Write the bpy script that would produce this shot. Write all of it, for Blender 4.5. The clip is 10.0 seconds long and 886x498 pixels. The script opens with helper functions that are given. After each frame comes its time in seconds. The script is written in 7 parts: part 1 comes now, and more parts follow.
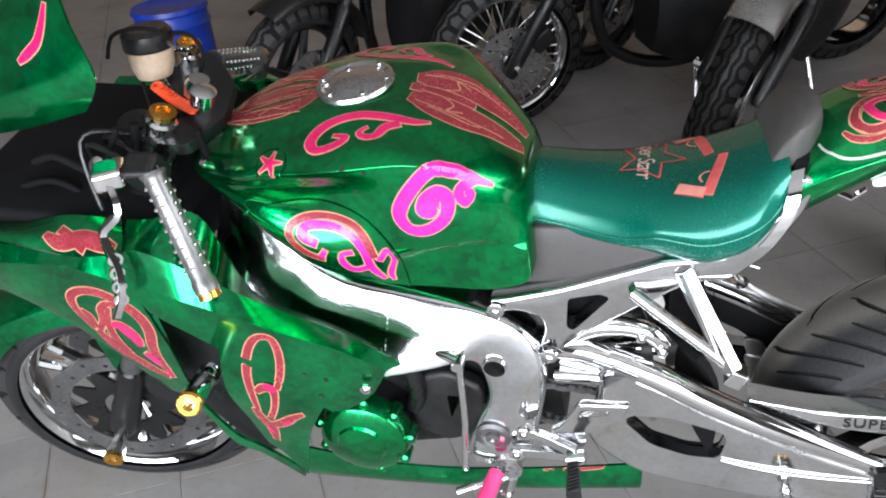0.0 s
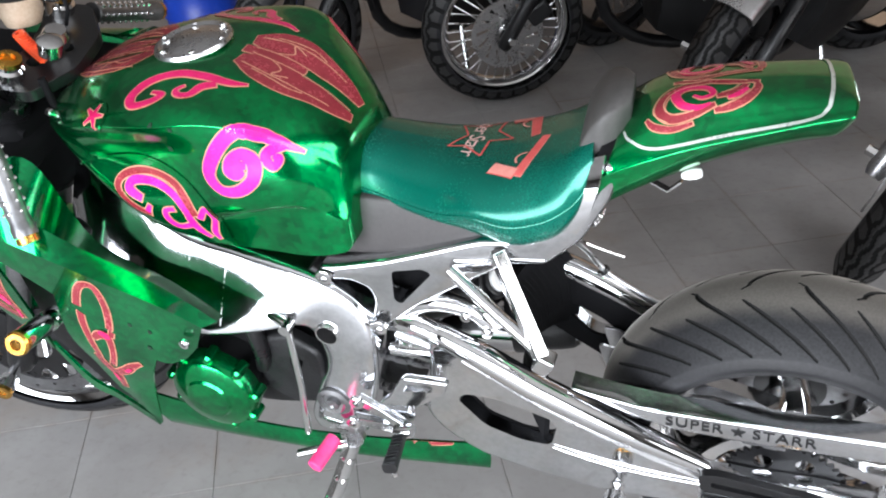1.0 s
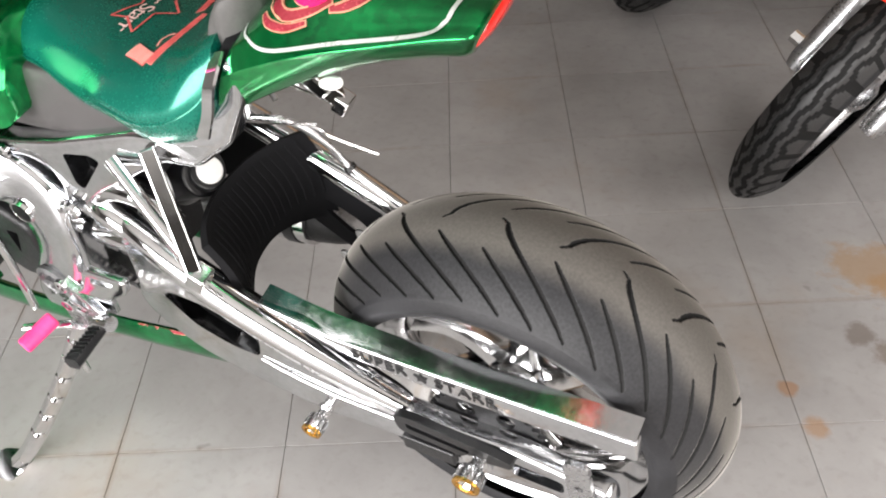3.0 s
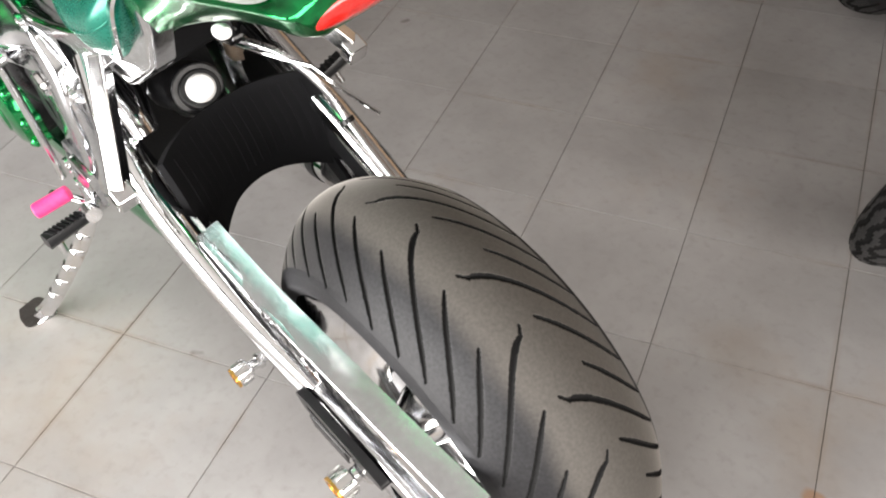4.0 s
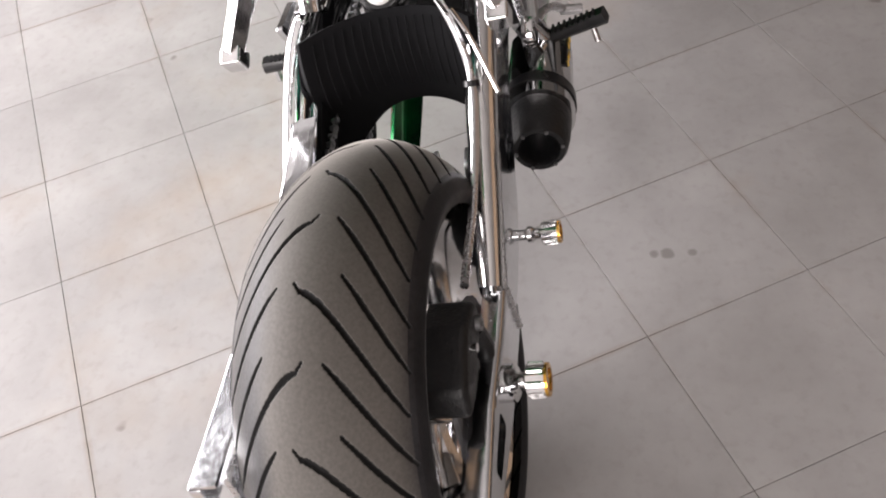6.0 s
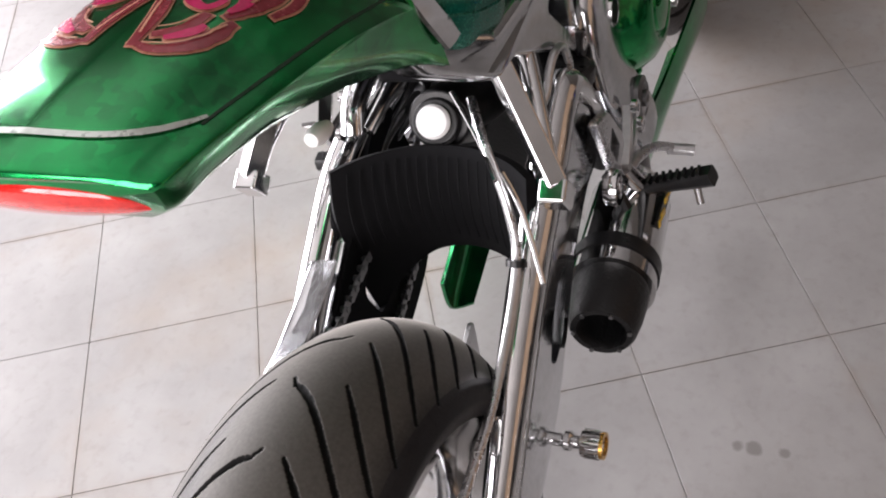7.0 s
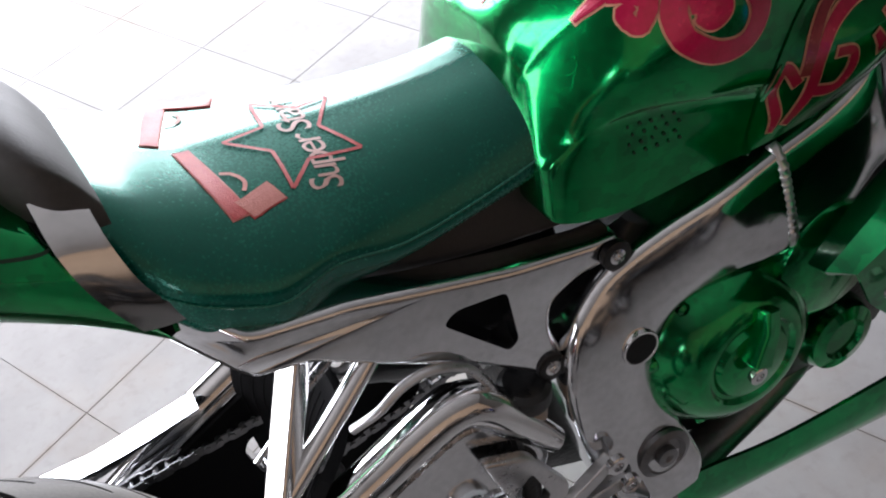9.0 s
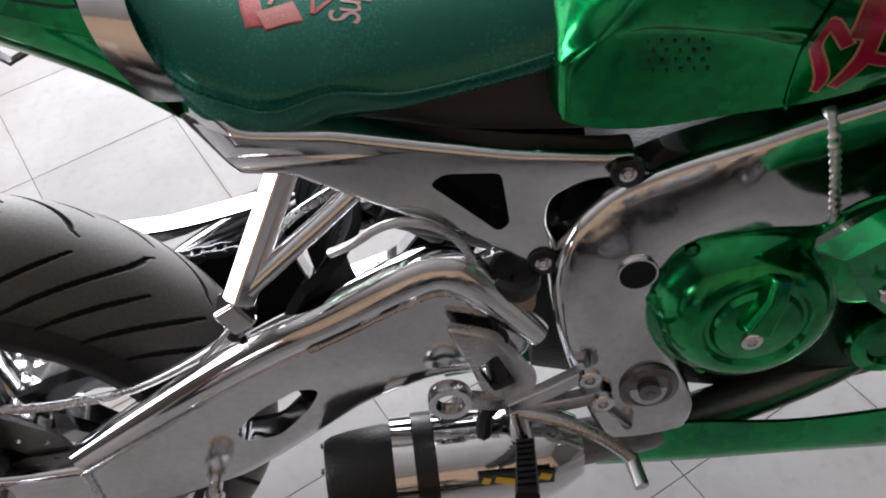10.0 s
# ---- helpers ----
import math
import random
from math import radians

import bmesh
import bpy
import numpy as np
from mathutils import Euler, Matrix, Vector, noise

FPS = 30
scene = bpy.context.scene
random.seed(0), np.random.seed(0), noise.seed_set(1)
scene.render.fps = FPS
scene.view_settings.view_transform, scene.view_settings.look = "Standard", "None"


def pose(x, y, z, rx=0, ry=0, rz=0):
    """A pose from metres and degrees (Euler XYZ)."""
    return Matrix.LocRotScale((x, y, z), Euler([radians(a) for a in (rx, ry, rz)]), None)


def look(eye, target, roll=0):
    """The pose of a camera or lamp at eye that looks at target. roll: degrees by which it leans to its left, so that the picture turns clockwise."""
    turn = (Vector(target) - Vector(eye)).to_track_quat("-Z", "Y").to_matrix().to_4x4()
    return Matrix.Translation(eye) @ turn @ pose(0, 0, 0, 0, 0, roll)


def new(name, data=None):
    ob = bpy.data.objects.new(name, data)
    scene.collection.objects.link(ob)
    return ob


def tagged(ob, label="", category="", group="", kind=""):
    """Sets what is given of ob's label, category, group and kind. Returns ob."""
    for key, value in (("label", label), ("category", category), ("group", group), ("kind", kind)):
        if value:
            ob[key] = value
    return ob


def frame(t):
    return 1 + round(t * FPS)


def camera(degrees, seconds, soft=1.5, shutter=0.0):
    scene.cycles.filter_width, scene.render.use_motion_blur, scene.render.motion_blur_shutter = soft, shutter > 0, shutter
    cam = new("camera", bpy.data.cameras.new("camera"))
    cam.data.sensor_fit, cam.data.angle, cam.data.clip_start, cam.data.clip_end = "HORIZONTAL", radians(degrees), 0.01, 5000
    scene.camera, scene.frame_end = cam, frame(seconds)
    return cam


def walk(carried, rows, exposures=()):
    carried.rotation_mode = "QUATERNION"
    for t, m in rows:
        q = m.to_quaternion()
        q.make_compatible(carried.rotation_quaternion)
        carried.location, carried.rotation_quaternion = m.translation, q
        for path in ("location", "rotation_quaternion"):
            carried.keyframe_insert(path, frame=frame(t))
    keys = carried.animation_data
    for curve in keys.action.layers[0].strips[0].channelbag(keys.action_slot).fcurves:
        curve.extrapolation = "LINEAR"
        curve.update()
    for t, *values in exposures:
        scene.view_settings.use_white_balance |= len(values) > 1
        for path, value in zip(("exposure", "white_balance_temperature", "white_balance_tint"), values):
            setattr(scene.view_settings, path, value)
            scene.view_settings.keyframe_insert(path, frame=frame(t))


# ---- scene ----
cam = camera(49.4, 10.0, 2.0)
PATH = [
    (0, (0.290, -1.313, 1.463), (-0.044, -0.136, 0.783), -6.37),
    (0.5, (0.449, -1.251, 1.445), (0.063, -0.099, 0.751), -6.25),
    (1, (0.675, -1.199, 1.428), (0.222, -0.080, 0.720), -5.14),
    (1.5, (0.794, -1.090, 1.401), (0.335, 0.003, 0.656), -6.56),
    (2, (0.925, -0.961, 1.386), (0.488, 0.088, 0.568), -7.11),
    (2.5, (1.089, -0.851, 1.364), (0.569, 0.150, 0.535), -6.57),
    (2.7, (1.110, -0.818, 1.389), (0.595, 0.154, 0.522), -5.00),
    (3.8, (1.267, -0.428, 1.322), (0.529, 0.250, 0.344), -4.80),
    (4, (1.346, -0.348, 1.329), (0.543, 0.255, 0.353), -3.91),
    (4.5, (1.462, -0.191, 1.342), (0.592, 0.180, 0.310), -6.05),
    (5, (1.420, 0.001, 1.324), (0.519, 0.209, 0.273), -5.87),
    (5.2, (1.397, 0.070, 1.320), (0.480, 0.232, 0.275), -5.85),
    (6.3, (1.318, 0.444, 1.325), (0.443, 0.115, 0.283), -11.59),
    (6.5, (1.226, 0.448, 1.303), (0.342, 0.114, 0.270), -10.10),
    (7, (1.023, 0.449, 1.291), (0.179, 0.016, 0.261), -11.04),
    (7.5, (0.855, 0.487, 1.315), (0.067, -0.090, 0.312), -9.56),
    (8, (0.693, 0.457, 1.305), (-0.041, -0.208, 0.316), -11.61),
    (8.5, (0.536, 0.486, 1.293), (-0.096, -0.256, 0.288), -10.21),
    (9, (0.381, 0.682, 1.310), (0.003, -0.227, 0.315), -7.41),
    (9.5, (0.279, 0.755, 1.293), (0.154, -0.198, 0.275), -8.77),
    (10, (0.171, 0.793, 1.297), (0.190, -0.119, 0.235), -7.44),
]
EXPOSURES = ((0.0, -0.1, 6100, 9), (1.0, 0.04, 6050, 9), (2.5, 0.26, 6600, 11), (4.5, 0.36, 6750, 11), (6.5, 0.34, 6600, 18), (8.0, 0.16, 6250, 15), (9.0, 0.18, 6100, 14), (10.0, 0.3, 6200, 14))
walk(cam, [(t, look(eye, target, roll)) for t, eye, target, roll in PATH], EXPOSURES)
scene.view_settings.exposure = 0.0

# ---- world and light: one wide shop window behind the first camera, plus an added east fill ----
world = bpy.data.worlds.new("world")
scene.world = world
world.use_nodes = True
sky = world.node_tree.nodes.new("ShaderNodeTexSky")
sky.sky_type, sky.sun_disc, sky.sun_elevation, sky.sun_rotation = "NISHITA", False, radians(40), radians(180)
world.node_tree.links.new(sky.outputs[0], world.node_tree.nodes["Background"].inputs[0])
world.node_tree.nodes["Background"].inputs[1].default_value = 0.1

WIN = (-2.7, 2.9, 0.06, 2.7, -4.3)  # x from, x to, z from, z to, y of the window wall


def area_lamp(name, m, sx, sy, watts, colour):
    data = bpy.data.lights.new(name, "AREA")
    data.shape, data.size, data.size_y, data.energy, data.color = "RECTANGLE", sx, sy, watts, colour
    ob = new(name, data)
    ob.matrix_world = m
    return ob


area_lamp("window_light", look((0.1, WIN[4] - 0.02, 1.38), (0.1, 0.0, 1.38)), 5.6, 2.64, 720, (0.98, 0.98, 0.99))
# fill lamp added to brighten the floor and the bike's rear
area_lamp("east_fill_light", look((4.62, -0.8, 1.7), (0.0, -0.8, 1.7)), 3.6, 2.4, 205, (1.0, 0.96, 0.92))
# ---- materials ----
def nodes_of(name):
    mat = bpy.data.materials.new(name)
    mat.use_nodes = True
    return mat, mat.node_tree.nodes, mat.node_tree.links, mat.node_tree.nodes["Principled BSDF"]


def mottled(name, dark, light, scale=8.0, fine=90.0, rough=(0.3, 0.5), metallic=0.0, bump=0.0, bump_scale=200.0, coat=0.0, spread=(0.35, 0.65), stretch=(1, 1, 1), coat_rough=0.03, per_object=0.0):
    """A surface that varies between two colours at two scales, with fine relief."""
    mat, n, l, b = nodes_of(name)
    tc = n.new("ShaderNodeTexCoord")
    mp = n.new("ShaderNodeMapping")
    mp.inputs["Scale"].default_value = stretch
    l.new(tc.outputs["Object"], mp.inputs["Vector"])
    big, small = n.new("ShaderNodeTexNoise"), n.new("ShaderNodeTexNoise")
    big.inputs["Scale"].default_value, small.inputs["Scale"].default_value = scale, fine
    big.inputs["Detail"].default_value = small.inputs["Detail"].default_value = 5
    for t in (big, small):
        l.new(mp.outputs[0], t.inputs["Vector"])
    mix = n.new("ShaderNodeMath")
    mix.operation = "MULTIPLY_ADD"
    mix.inputs[1].default_value, mix.inputs[2].default_value = 0.4, 0.0
    l.new(small.outputs["Fac"], mix.inputs[0])
    add = n.new("ShaderNodeMath")
    add.operation = "MULTIPLY_ADD"
    add.inputs[1].default_value = 0.6
    l.new(big.outputs["Fac"], add.inputs[0])
    l.new(mix.outputs[0], add.inputs[2])
    ramp = n.new("ShaderNodeValToRGB")
    ramp.color_ramp.elements[0].position, ramp.color_ramp.elements[1].position = spread
    ramp.color_ramp.elements[0].color, ramp.color_ramp.elements[1].color = (*dark, 1), (*light, 1)
    l.new(add.outputs[0], ramp.inputs[0])
    colour = ramp.outputs[0]
    if per_object:
        info, hsv, rng = n.new("ShaderNodeObjectInfo"), n.new("ShaderNodeHueSaturation"), n.new("ShaderNodeMapRange")
        rng.inputs[3].default_value, rng.inputs[4].default_value = 1 - per_object, 1 + per_object
        l.new(info.outputs["Random"], rng.inputs[0])
        l.new(rng.outputs[0], hsv.inputs["Value"])
        l.new(colour, hsv.inputs["Color"])
        colour = hsv.outputs[0]
    l.new(colour, b.inputs["Base Color"])
    rr = n.new("ShaderNodeMapRange")
    rr.inputs[3].default_value, rr.inputs[4].default_value = rough
    l.new(add.outputs[0], rr.inputs[0])
    rr.inputs[1].default_value, rr.inputs[2].default_value = spread
    l.new(rr.outputs[0], b.inputs["Roughness"])
    b.inputs["Metallic"].default_value = metallic
    b.inputs["Coat Weight"].default_value = coat
    b.inputs["Coat Roughness"].default_value = coat_rough
    if bump:
        tex, bp = n.new("ShaderNodeTexNoise"), n.new("ShaderNodeBump")
        tex.inputs["Scale"].default_value = bump_scale
        tex.inputs["Detail"].default_value = 4
        l.new(mp.outputs[0], tex.inputs["Vector"])
        l.new(tex.outputs["Fac"], bp.inputs["Height"])
        bp.inputs["Strength"].default_value, bp.inputs["Distance"].default_value = bump, 0.002
        l.new(bp.outputs[0], b.inputs["Normal"])
    return mat


def candy(name, deep, bright, rough=0.2):
    """Candy lacquer over coarse metal flake: blotches, square flake cells, clear coat."""
    mat, n, l, b = nodes_of(name)
    tc = n.new("ShaderNodeTexCoord")
    vor = n.new("ShaderNodeTexVoronoi")
    vor.distance = "CHEBYCHEV"
    vor.inputs["Scale"].default_value = 95
    noise_a = n.new("ShaderNodeTexNoise")
    noise_a.inputs["Scale"].default_value, noise_a.inputs["Detail"].default_value = 11, 6
    l.new(tc.outputs["Object"], vor.inputs["Vector"])
    l.new(tc.outputs["Object"], noise_a.inputs["Vector"])
    sep = n.new("ShaderNodeSeparateColor")
    l.new(vor.outputs["Color"], sep.inputs[0])
    mad = n.new("ShaderNodeMath")
    mad.operation = "MULTIPLY_ADD"
    mad.inputs[1].default_value = 0.22
    l.new(sep.outputs[0], mad.inputs[0])
    l.new(noise_a.outputs["Fac"], mad.inputs[2])
    ramp = n.new("ShaderNodeValToRGB")
    ramp.color_ramp.elements[0].position, ramp.color_ramp.elements[1].position = 0.36, 0.86
    ramp.color_ramp.elements[0].color, ramp.color_ramp.elements[1].color = (*deep, 1), (*bright, 1)
    l.new(mad.outputs[0], ramp.inputs[0])
    l.new(ramp.outputs[0], b.inputs["Base Color"])
    b.inputs["Metallic"].default_value, b.inputs["Roughness"].default_value = 0.92, rough
    b.inputs["Coat Weight"].default_value, b.inputs["Coat Roughness"].default_value = 0.6, 0.04
    bp = n.new("ShaderNodeBump")
    bp.inputs["Strength"].default_value, bp.inputs["Distance"].default_value = 0.12, 0.001
    l.new(sep.outputs[1], bp.inputs["Height"])
    l.new(bp.outputs[0], b.inputs["Normal"])
    return mat


GREEN = candy("candy_green", (0.0, 0.13, 0.035), (0.0, 0.4, 0.095), 0.16)
PANEL_GREEN = candy("candy_green_panel", (0.0, 0.13, 0.039), (0.0, 0.4, 0.108), 0.17)
VINYL = mottled("seat_vinyl", (0.0, 0.1, 0.068), (0.002, 0.15, 0.102), 5, 400, (0.24, 0.3), 0.45, 0.006, 1200, coat=0.25, coat_rough=0.08)
MATTEBLACK = mottled("matte_black_plastic", (0.003, 0.003, 0.0035), (0.006, 0.006, 0.007), 9, 120, (0.8, 0.95), 0.0, 0.15, 260)
MATTEBLACK.node_tree.nodes["Principled BSDF"].inputs["Specular IOR Level"].default_value = 0.15
CHROME = mottled("chrome", (0.66, 0.66, 0.67), (0.8, 0.8, 0.8), 6, 60, (0.05, 0.14), 1.0, 0.12, 14)
POLISHED = mottled("polished_aluminium", (0.58, 0.59, 0.605), (0.76, 0.77, 0.79), 7, 120, (0.07, 0.17), 1.0, 0.55, 11)
BRUSHED = mottled("brushed_aluminium", (0.5, 0.5, 0.51), (0.66, 0.66, 0.67), 9, 160, (0.22, 0.36), 1.0, 0.1, 160)
GOLD = mottled("gold_anodised", (0.55, 0.27, 0.04), (0.85, 0.5, 0.12), 30, 200, (0.18, 0.3), 1.0, 0.1, 300)
BLACK = mottled("black_plastic", (0.003, 0.003, 0.0035), (0.008, 0.008, 0.009), 9, 120, (0.25, 0.45), 0.0, 0.15, 260)
CAST = mottled("black_engine_casting", (0.004, 0.004, 0.0045), (0.011, 0.011, 0.012), 14, 150, (0.35, 0.55), 0.2, 0.5, 220)
DARKGREY = mottled("dark_grey_trim", (0.024, 0.021, 0.021), (0.04, 0.036, 0.036), 8, 150, (0.45, 0.6), 0.0, 0.2, 300)
PLAINRUBBER = mottled("black_tyre_rubber", (0.012, 0.012, 0.013), (0.028, 0.027, 0.027), 10, 160, (0.4, 0.6), 0.0, 0.35, 420)
SIDEWALL = mottled("tyre_sidewall", (0.01, 0.01, 0.011), (0.022, 0.022, 0.024), 12, 160, (0.4, 0.55), 0.0, 0.2, 420)
# unworn rubber in the cuts, its colour blackened to deepen their shade
GROOVE = mottled("shaded_groove_rubber", (0.003, 0.003, 0.003), (0.006, 0.006, 0.006), 12, 160, (0.7, 0.8), 0.0, 0.2, 420)
STEELGREY = mottled("grey_steel", (0.16, 0.16, 0.165), (0.26, 0.26, 0.265), 12, 120, (0.3, 0.45), 0.9, 0.1, 200)
PINK = mottled("magenta_lacquer", (0.5, 0.006, 0.085), (0.72, 0.012, 0.15), 30, 240, (0.18, 0.28), 0.15, 0.0, 300, coat=0.7)
MAGENTA = mottled("bright_magenta_lacquer", (0.74, 0.01, 0.24), (0.88, 0.02, 0.34), 30, 240, (0.18, 0.28), 0.15, 0.0, 300, coat=0.7)
# darker copy of the magenta, with the right side's shade in its colour
SHADED_MAGENTA = mottled("shaded_magenta_lacquer", (0.36, 0.004, 0.04), (0.52, 0.008, 0.07), 30, 240, (0.18, 0.28), 0.2, 0.0, 300, coat=0.7)
ROSE = mottled("rose_lacquer", (0.22, 0.018, 0.028), (0.32, 0.035, 0.05), 30, 240, (0.2, 0.3), 0.2, 0.0, 300, coat=0.7)
CREAM = mottled("cream_pinstripe", (0.5, 0.2, 0.13), (0.62, 0.32, 0.2), 40, 240, (0.25, 0.35), 0.1, 0.0, 300, coat=0.5)
STITCH = mottled("pink_embroidery", (0.62, 0.2, 0.17), (0.75, 0.32, 0.27), 60, 500, (0.5, 0.7), 0.0, 0.4, 900)
STITCH_PALE = mottled("pale_embroidery", (0.68, 0.42, 0.38), (0.8, 0.56, 0.52), 60, 500, (0.45, 0.6), 0.0, 0.4, 900)
STITCH_RED = mottled("red_embroidery", (0.55, 0.06, 0.06), (0.68, 0.13, 0.12), 60, 500, (0.45, 0.6), 0.0, 0.4, 900)
SILVERLINE = mottled("silver_pinstripe", (0.45, 0.5, 0.46), (0.6, 0.64, 0.6), 40, 240, (0.25, 0.35), 0.4, coat=0.5)
# dark green for panel joints, and for shade painted as drilled pits
PITS = mottled("pit_shade_and_joint", (0.001, 0.016, 0.006), (0.002, 0.028, 0.01), 40, 200, (0.5, 0.7))
HOTPINK = mottled("pink_rubber", (0.72, 0.035, 0.17), (0.85, 0.06, 0.24), 30, 200, (0.4, 0.5))
PADGREY = mottled("grey_pad", (0.035, 0.033, 0.032), (0.06, 0.057, 0.055), 8, 150, (0.58, 0.68), 0.0, 0.15, 300)
RED_LENS = mottled("red_lens", (0.55, 0.012, 0.01), (0.8, 0.03, 0.02), 60, 300, (0.08, 0.16), coat=1.0)
ORANGE = mottled("orange_coil", (0.75, 0.06, 0.015), (0.9, 0.11, 0.03), 40, 200, (0.3, 0.4), coat=0.4)
REDPAINT = mottled("red_paint", (0.6, 0.02, 0.01), (0.75, 0.04, 0.015), 5, 200, (0.2, 0.3), 0.1, coat=1.0)
WHITECAP = mottled("white_cap", (0.78, 0.78, 0.77), (0.86, 0.86, 0.85), 30, 200, (0.3, 0.4))
BLUE = mottled("blue_plastic", (0.005, 0.03, 0.3), (0.01, 0.05, 0.42), 6, 100, (0.35, 0.45))
YELLOW = mottled("yellow_print", (0.75, 0.45, 0.01), (0.85, 0.55, 0.02), 30, 200, (0.35, 0.45))
BEIGE = mottled("beige_fluid_pot", (0.3, 0.22, 0.15), (0.42, 0.33, 0.25), 20, 200, (0.3, 0.45))
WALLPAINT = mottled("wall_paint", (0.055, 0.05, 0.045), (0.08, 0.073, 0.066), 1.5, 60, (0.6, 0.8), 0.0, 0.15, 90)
CEILPAINT = mottled("ceiling_paint", (0.27, 0.26, 0.25), (0.33, 0.32, 0.31), 2, 60, (0.7, 0.85), 0.0, 0.15, 90)
def floor_tile():
    """Worn vinyl tile: world-scale blotches, scuffs, rust-brown stains and small dark marks; each tile a little different."""
    mat, n, l, b = nodes_of("floor_tile")
    geo, info = n.new("ShaderNodeNewGeometry"), n.new("ShaderNodeObjectInfo")

    def noise_at(scale, detail=5, rough=0.55):
        t = n.new("ShaderNodeTexNoise")
        t.inputs["Scale"].default_value, t.inputs["Detail"].default_value, t.inputs["Roughness"].default_value = scale, detail, rough
        l.new(geo.outputs["Position"], t.inputs["Vector"])
        return t.outputs["Fac"]

    def ramp(fac, a, b_, lo=(0, 0, 0), hi=(1, 1, 1)):
        r = n.new("ShaderNodeValToRGB")
        r.color_ramp.elements[0].position, r.color_ramp.elements[1].position = a, b_
        r.color_ramp.elements[0].color, r.color_ramp.elements[1].color = (*lo, 1), (*hi, 1)
        l.new(fac, r.inputs[0])
        return r.outputs[0]

    def mix(fac, a, c):
        m_ = n.new("ShaderNodeMix")
        m_.data_type = "RGBA"
        l.new(fac, m_.inputs[0])
        l.new(a, m_.inputs[6])
        if isinstance(c, tuple):
            m_.inputs[7].default_value = (*c, 1)
        else:
            l.new(c, m_.inputs[7])
        return m_.outputs[2]

    base = ramp(noise_at(2.6, 7, 0.62), 0.33, 0.68, (0.28, 0.268, 0.262), (0.39, 0.38, 0.372))
    base = mix(ramp(noise_at(45, 4), 0.52, 0.75, (0, 0, 0), (0.35, 0.35, 0.35)), base, (0.24, 0.225, 0.21))
    base = mix(ramp(noise_at(1.15, 5, 0.65), 0.54, 0.74, (0, 0, 0), (0.5, 0.5, 0.5)), base, (0.3, 0.21, 0.13))
    base = mix(ramp(noise_at(9.0, 3, 0.4), 0.73, 0.76, (0, 0, 0), (0.6, 0.6, 0.6)), base, (0.12, 0.1, 0.09))
    def calc(op, a, c=None, d=None):
        node = n.new("ShaderNodeMath")
        node.operation = op
        for slot, v in enumerate((a, c, d)):
            if v is None:
                continue
            if isinstance(v, (int, float)):
                node.inputs[slot].default_value = v
            else:
                l.new(v, node.inputs[slot])
        return node.outputs[0]

    # brown dirt that gathers in patches along the joints
    turn = n.new("ShaderNodeVectorRotate")
    turn.rotation_type = "Z_AXIS"
    turn.inputs["Center"].default_value, turn.inputs["Angle"].default_value = (0.0252, -0.1084, 0), -radians(28.20)
    l.new(geo.outputs["Position"], turn.inputs["Vector"])
    sep = n.new("ShaderNodeSeparateXYZ")
    l.new(turn.outputs[0], sep.inputs[0])
    edge = []
    for axis, start in ((0, 0.0252), (1, -0.1084)):
        part_of = calc("FRACT", calc("DIVIDE", calc("SUBTRACT", sep.outputs[axis], start), 0.3048))
        edge.append(calc("ABSOLUTE", calc("SUBTRACT", part_of, 0.5)))
    near_joint = ramp(calc("MAXIMUM", edge[0], edge[1]), 0.468, 0.497)
    patch = ramp(noise_at(2.1, 6, 0.7), 0.47, 0.66)
    base = mix(calc("MULTIPLY", near_joint, calc("MULTIPLY", patch, 0.42)), base, (0.2, 0.125, 0.065))
    # rust stains left by things that stood there
    ragged = noise_at(17, 6, 0.65)
    for sx, sy_, size, tone in ((1.13, 0.93, 0.09, (0.34, 0.21, 0.1)), (1.2, 0.88, 0.06, (0.34, 0.2, 0.09)), (1.15, 0.73, 0.035, (0.13, 0.1, 0.08)), (1.22, 0.705, 0.045, (0.14, 0.1, 0.07)), (1.06, 0.54, 0.022, (0.3, 0.14, 0.05)), (1.13, 0.47, 0.03, (0.32, 0.17, 0.07)), (0.24, 0.462, 0.011, (0.14, 0.13, 0.12)), (0.238, 0.485, 0.012, (0.14, 0.13, 0.12)), (0.236, 0.53, 0.01, (0.14, 0.13, 0.12))):
        away = n.new("ShaderNodeVectorMath")
        away.operation = "DISTANCE"
        away.inputs[1].default_value = (sx, sy_, 0)
        l.new(geo.outputs["Position"], away.inputs[0])
        spot = calc("ADD", calc("DIVIDE", away.outputs["Value"], size), calc("MULTIPLY", calc("SUBTRACT", ragged, 0.5), 2.2))
        base = mix(ramp(spot, 0.55, 1.05, (0.6, 0.6, 0.6), (0, 0, 0)), base, tone)
    hsv, rng = n.new("ShaderNodeHueSaturation"), n.new("ShaderNodeMapRange")
    rng.inputs[3].default_value, rng.inputs[4].default_value = 0.95, 1.04
    l.new(info.outputs["Random"], rng.inputs[0])
    l.new(rng.outputs[0], hsv.inputs["Value"])
    l.new(base, hsv.inputs["Color"])
    l.new(hsv.outputs[0], b.inputs["Base Color"])
    rr = n.new("ShaderNodeMapRange")
    b.inputs["Specular IOR Level"].default_value = 0.27
    rr.inputs[3].default_value, rr.inputs[4].default_value = 0.5, 0.68
    l.new(noise_at(6, 6), rr.inputs[0])
    l.new(rr.outputs[0], b.inputs["Roughness"])
    bp = n.new("ShaderNodeBump")
    bp.inputs["Strength"].default_value, bp.inputs["Distance"].default_value = 0.12, 0.002
    l.new(noise_at(28, 5), bp.inputs["Height"])
    l.new(bp.outputs[0], b.inputs["Normal"])
    return mat


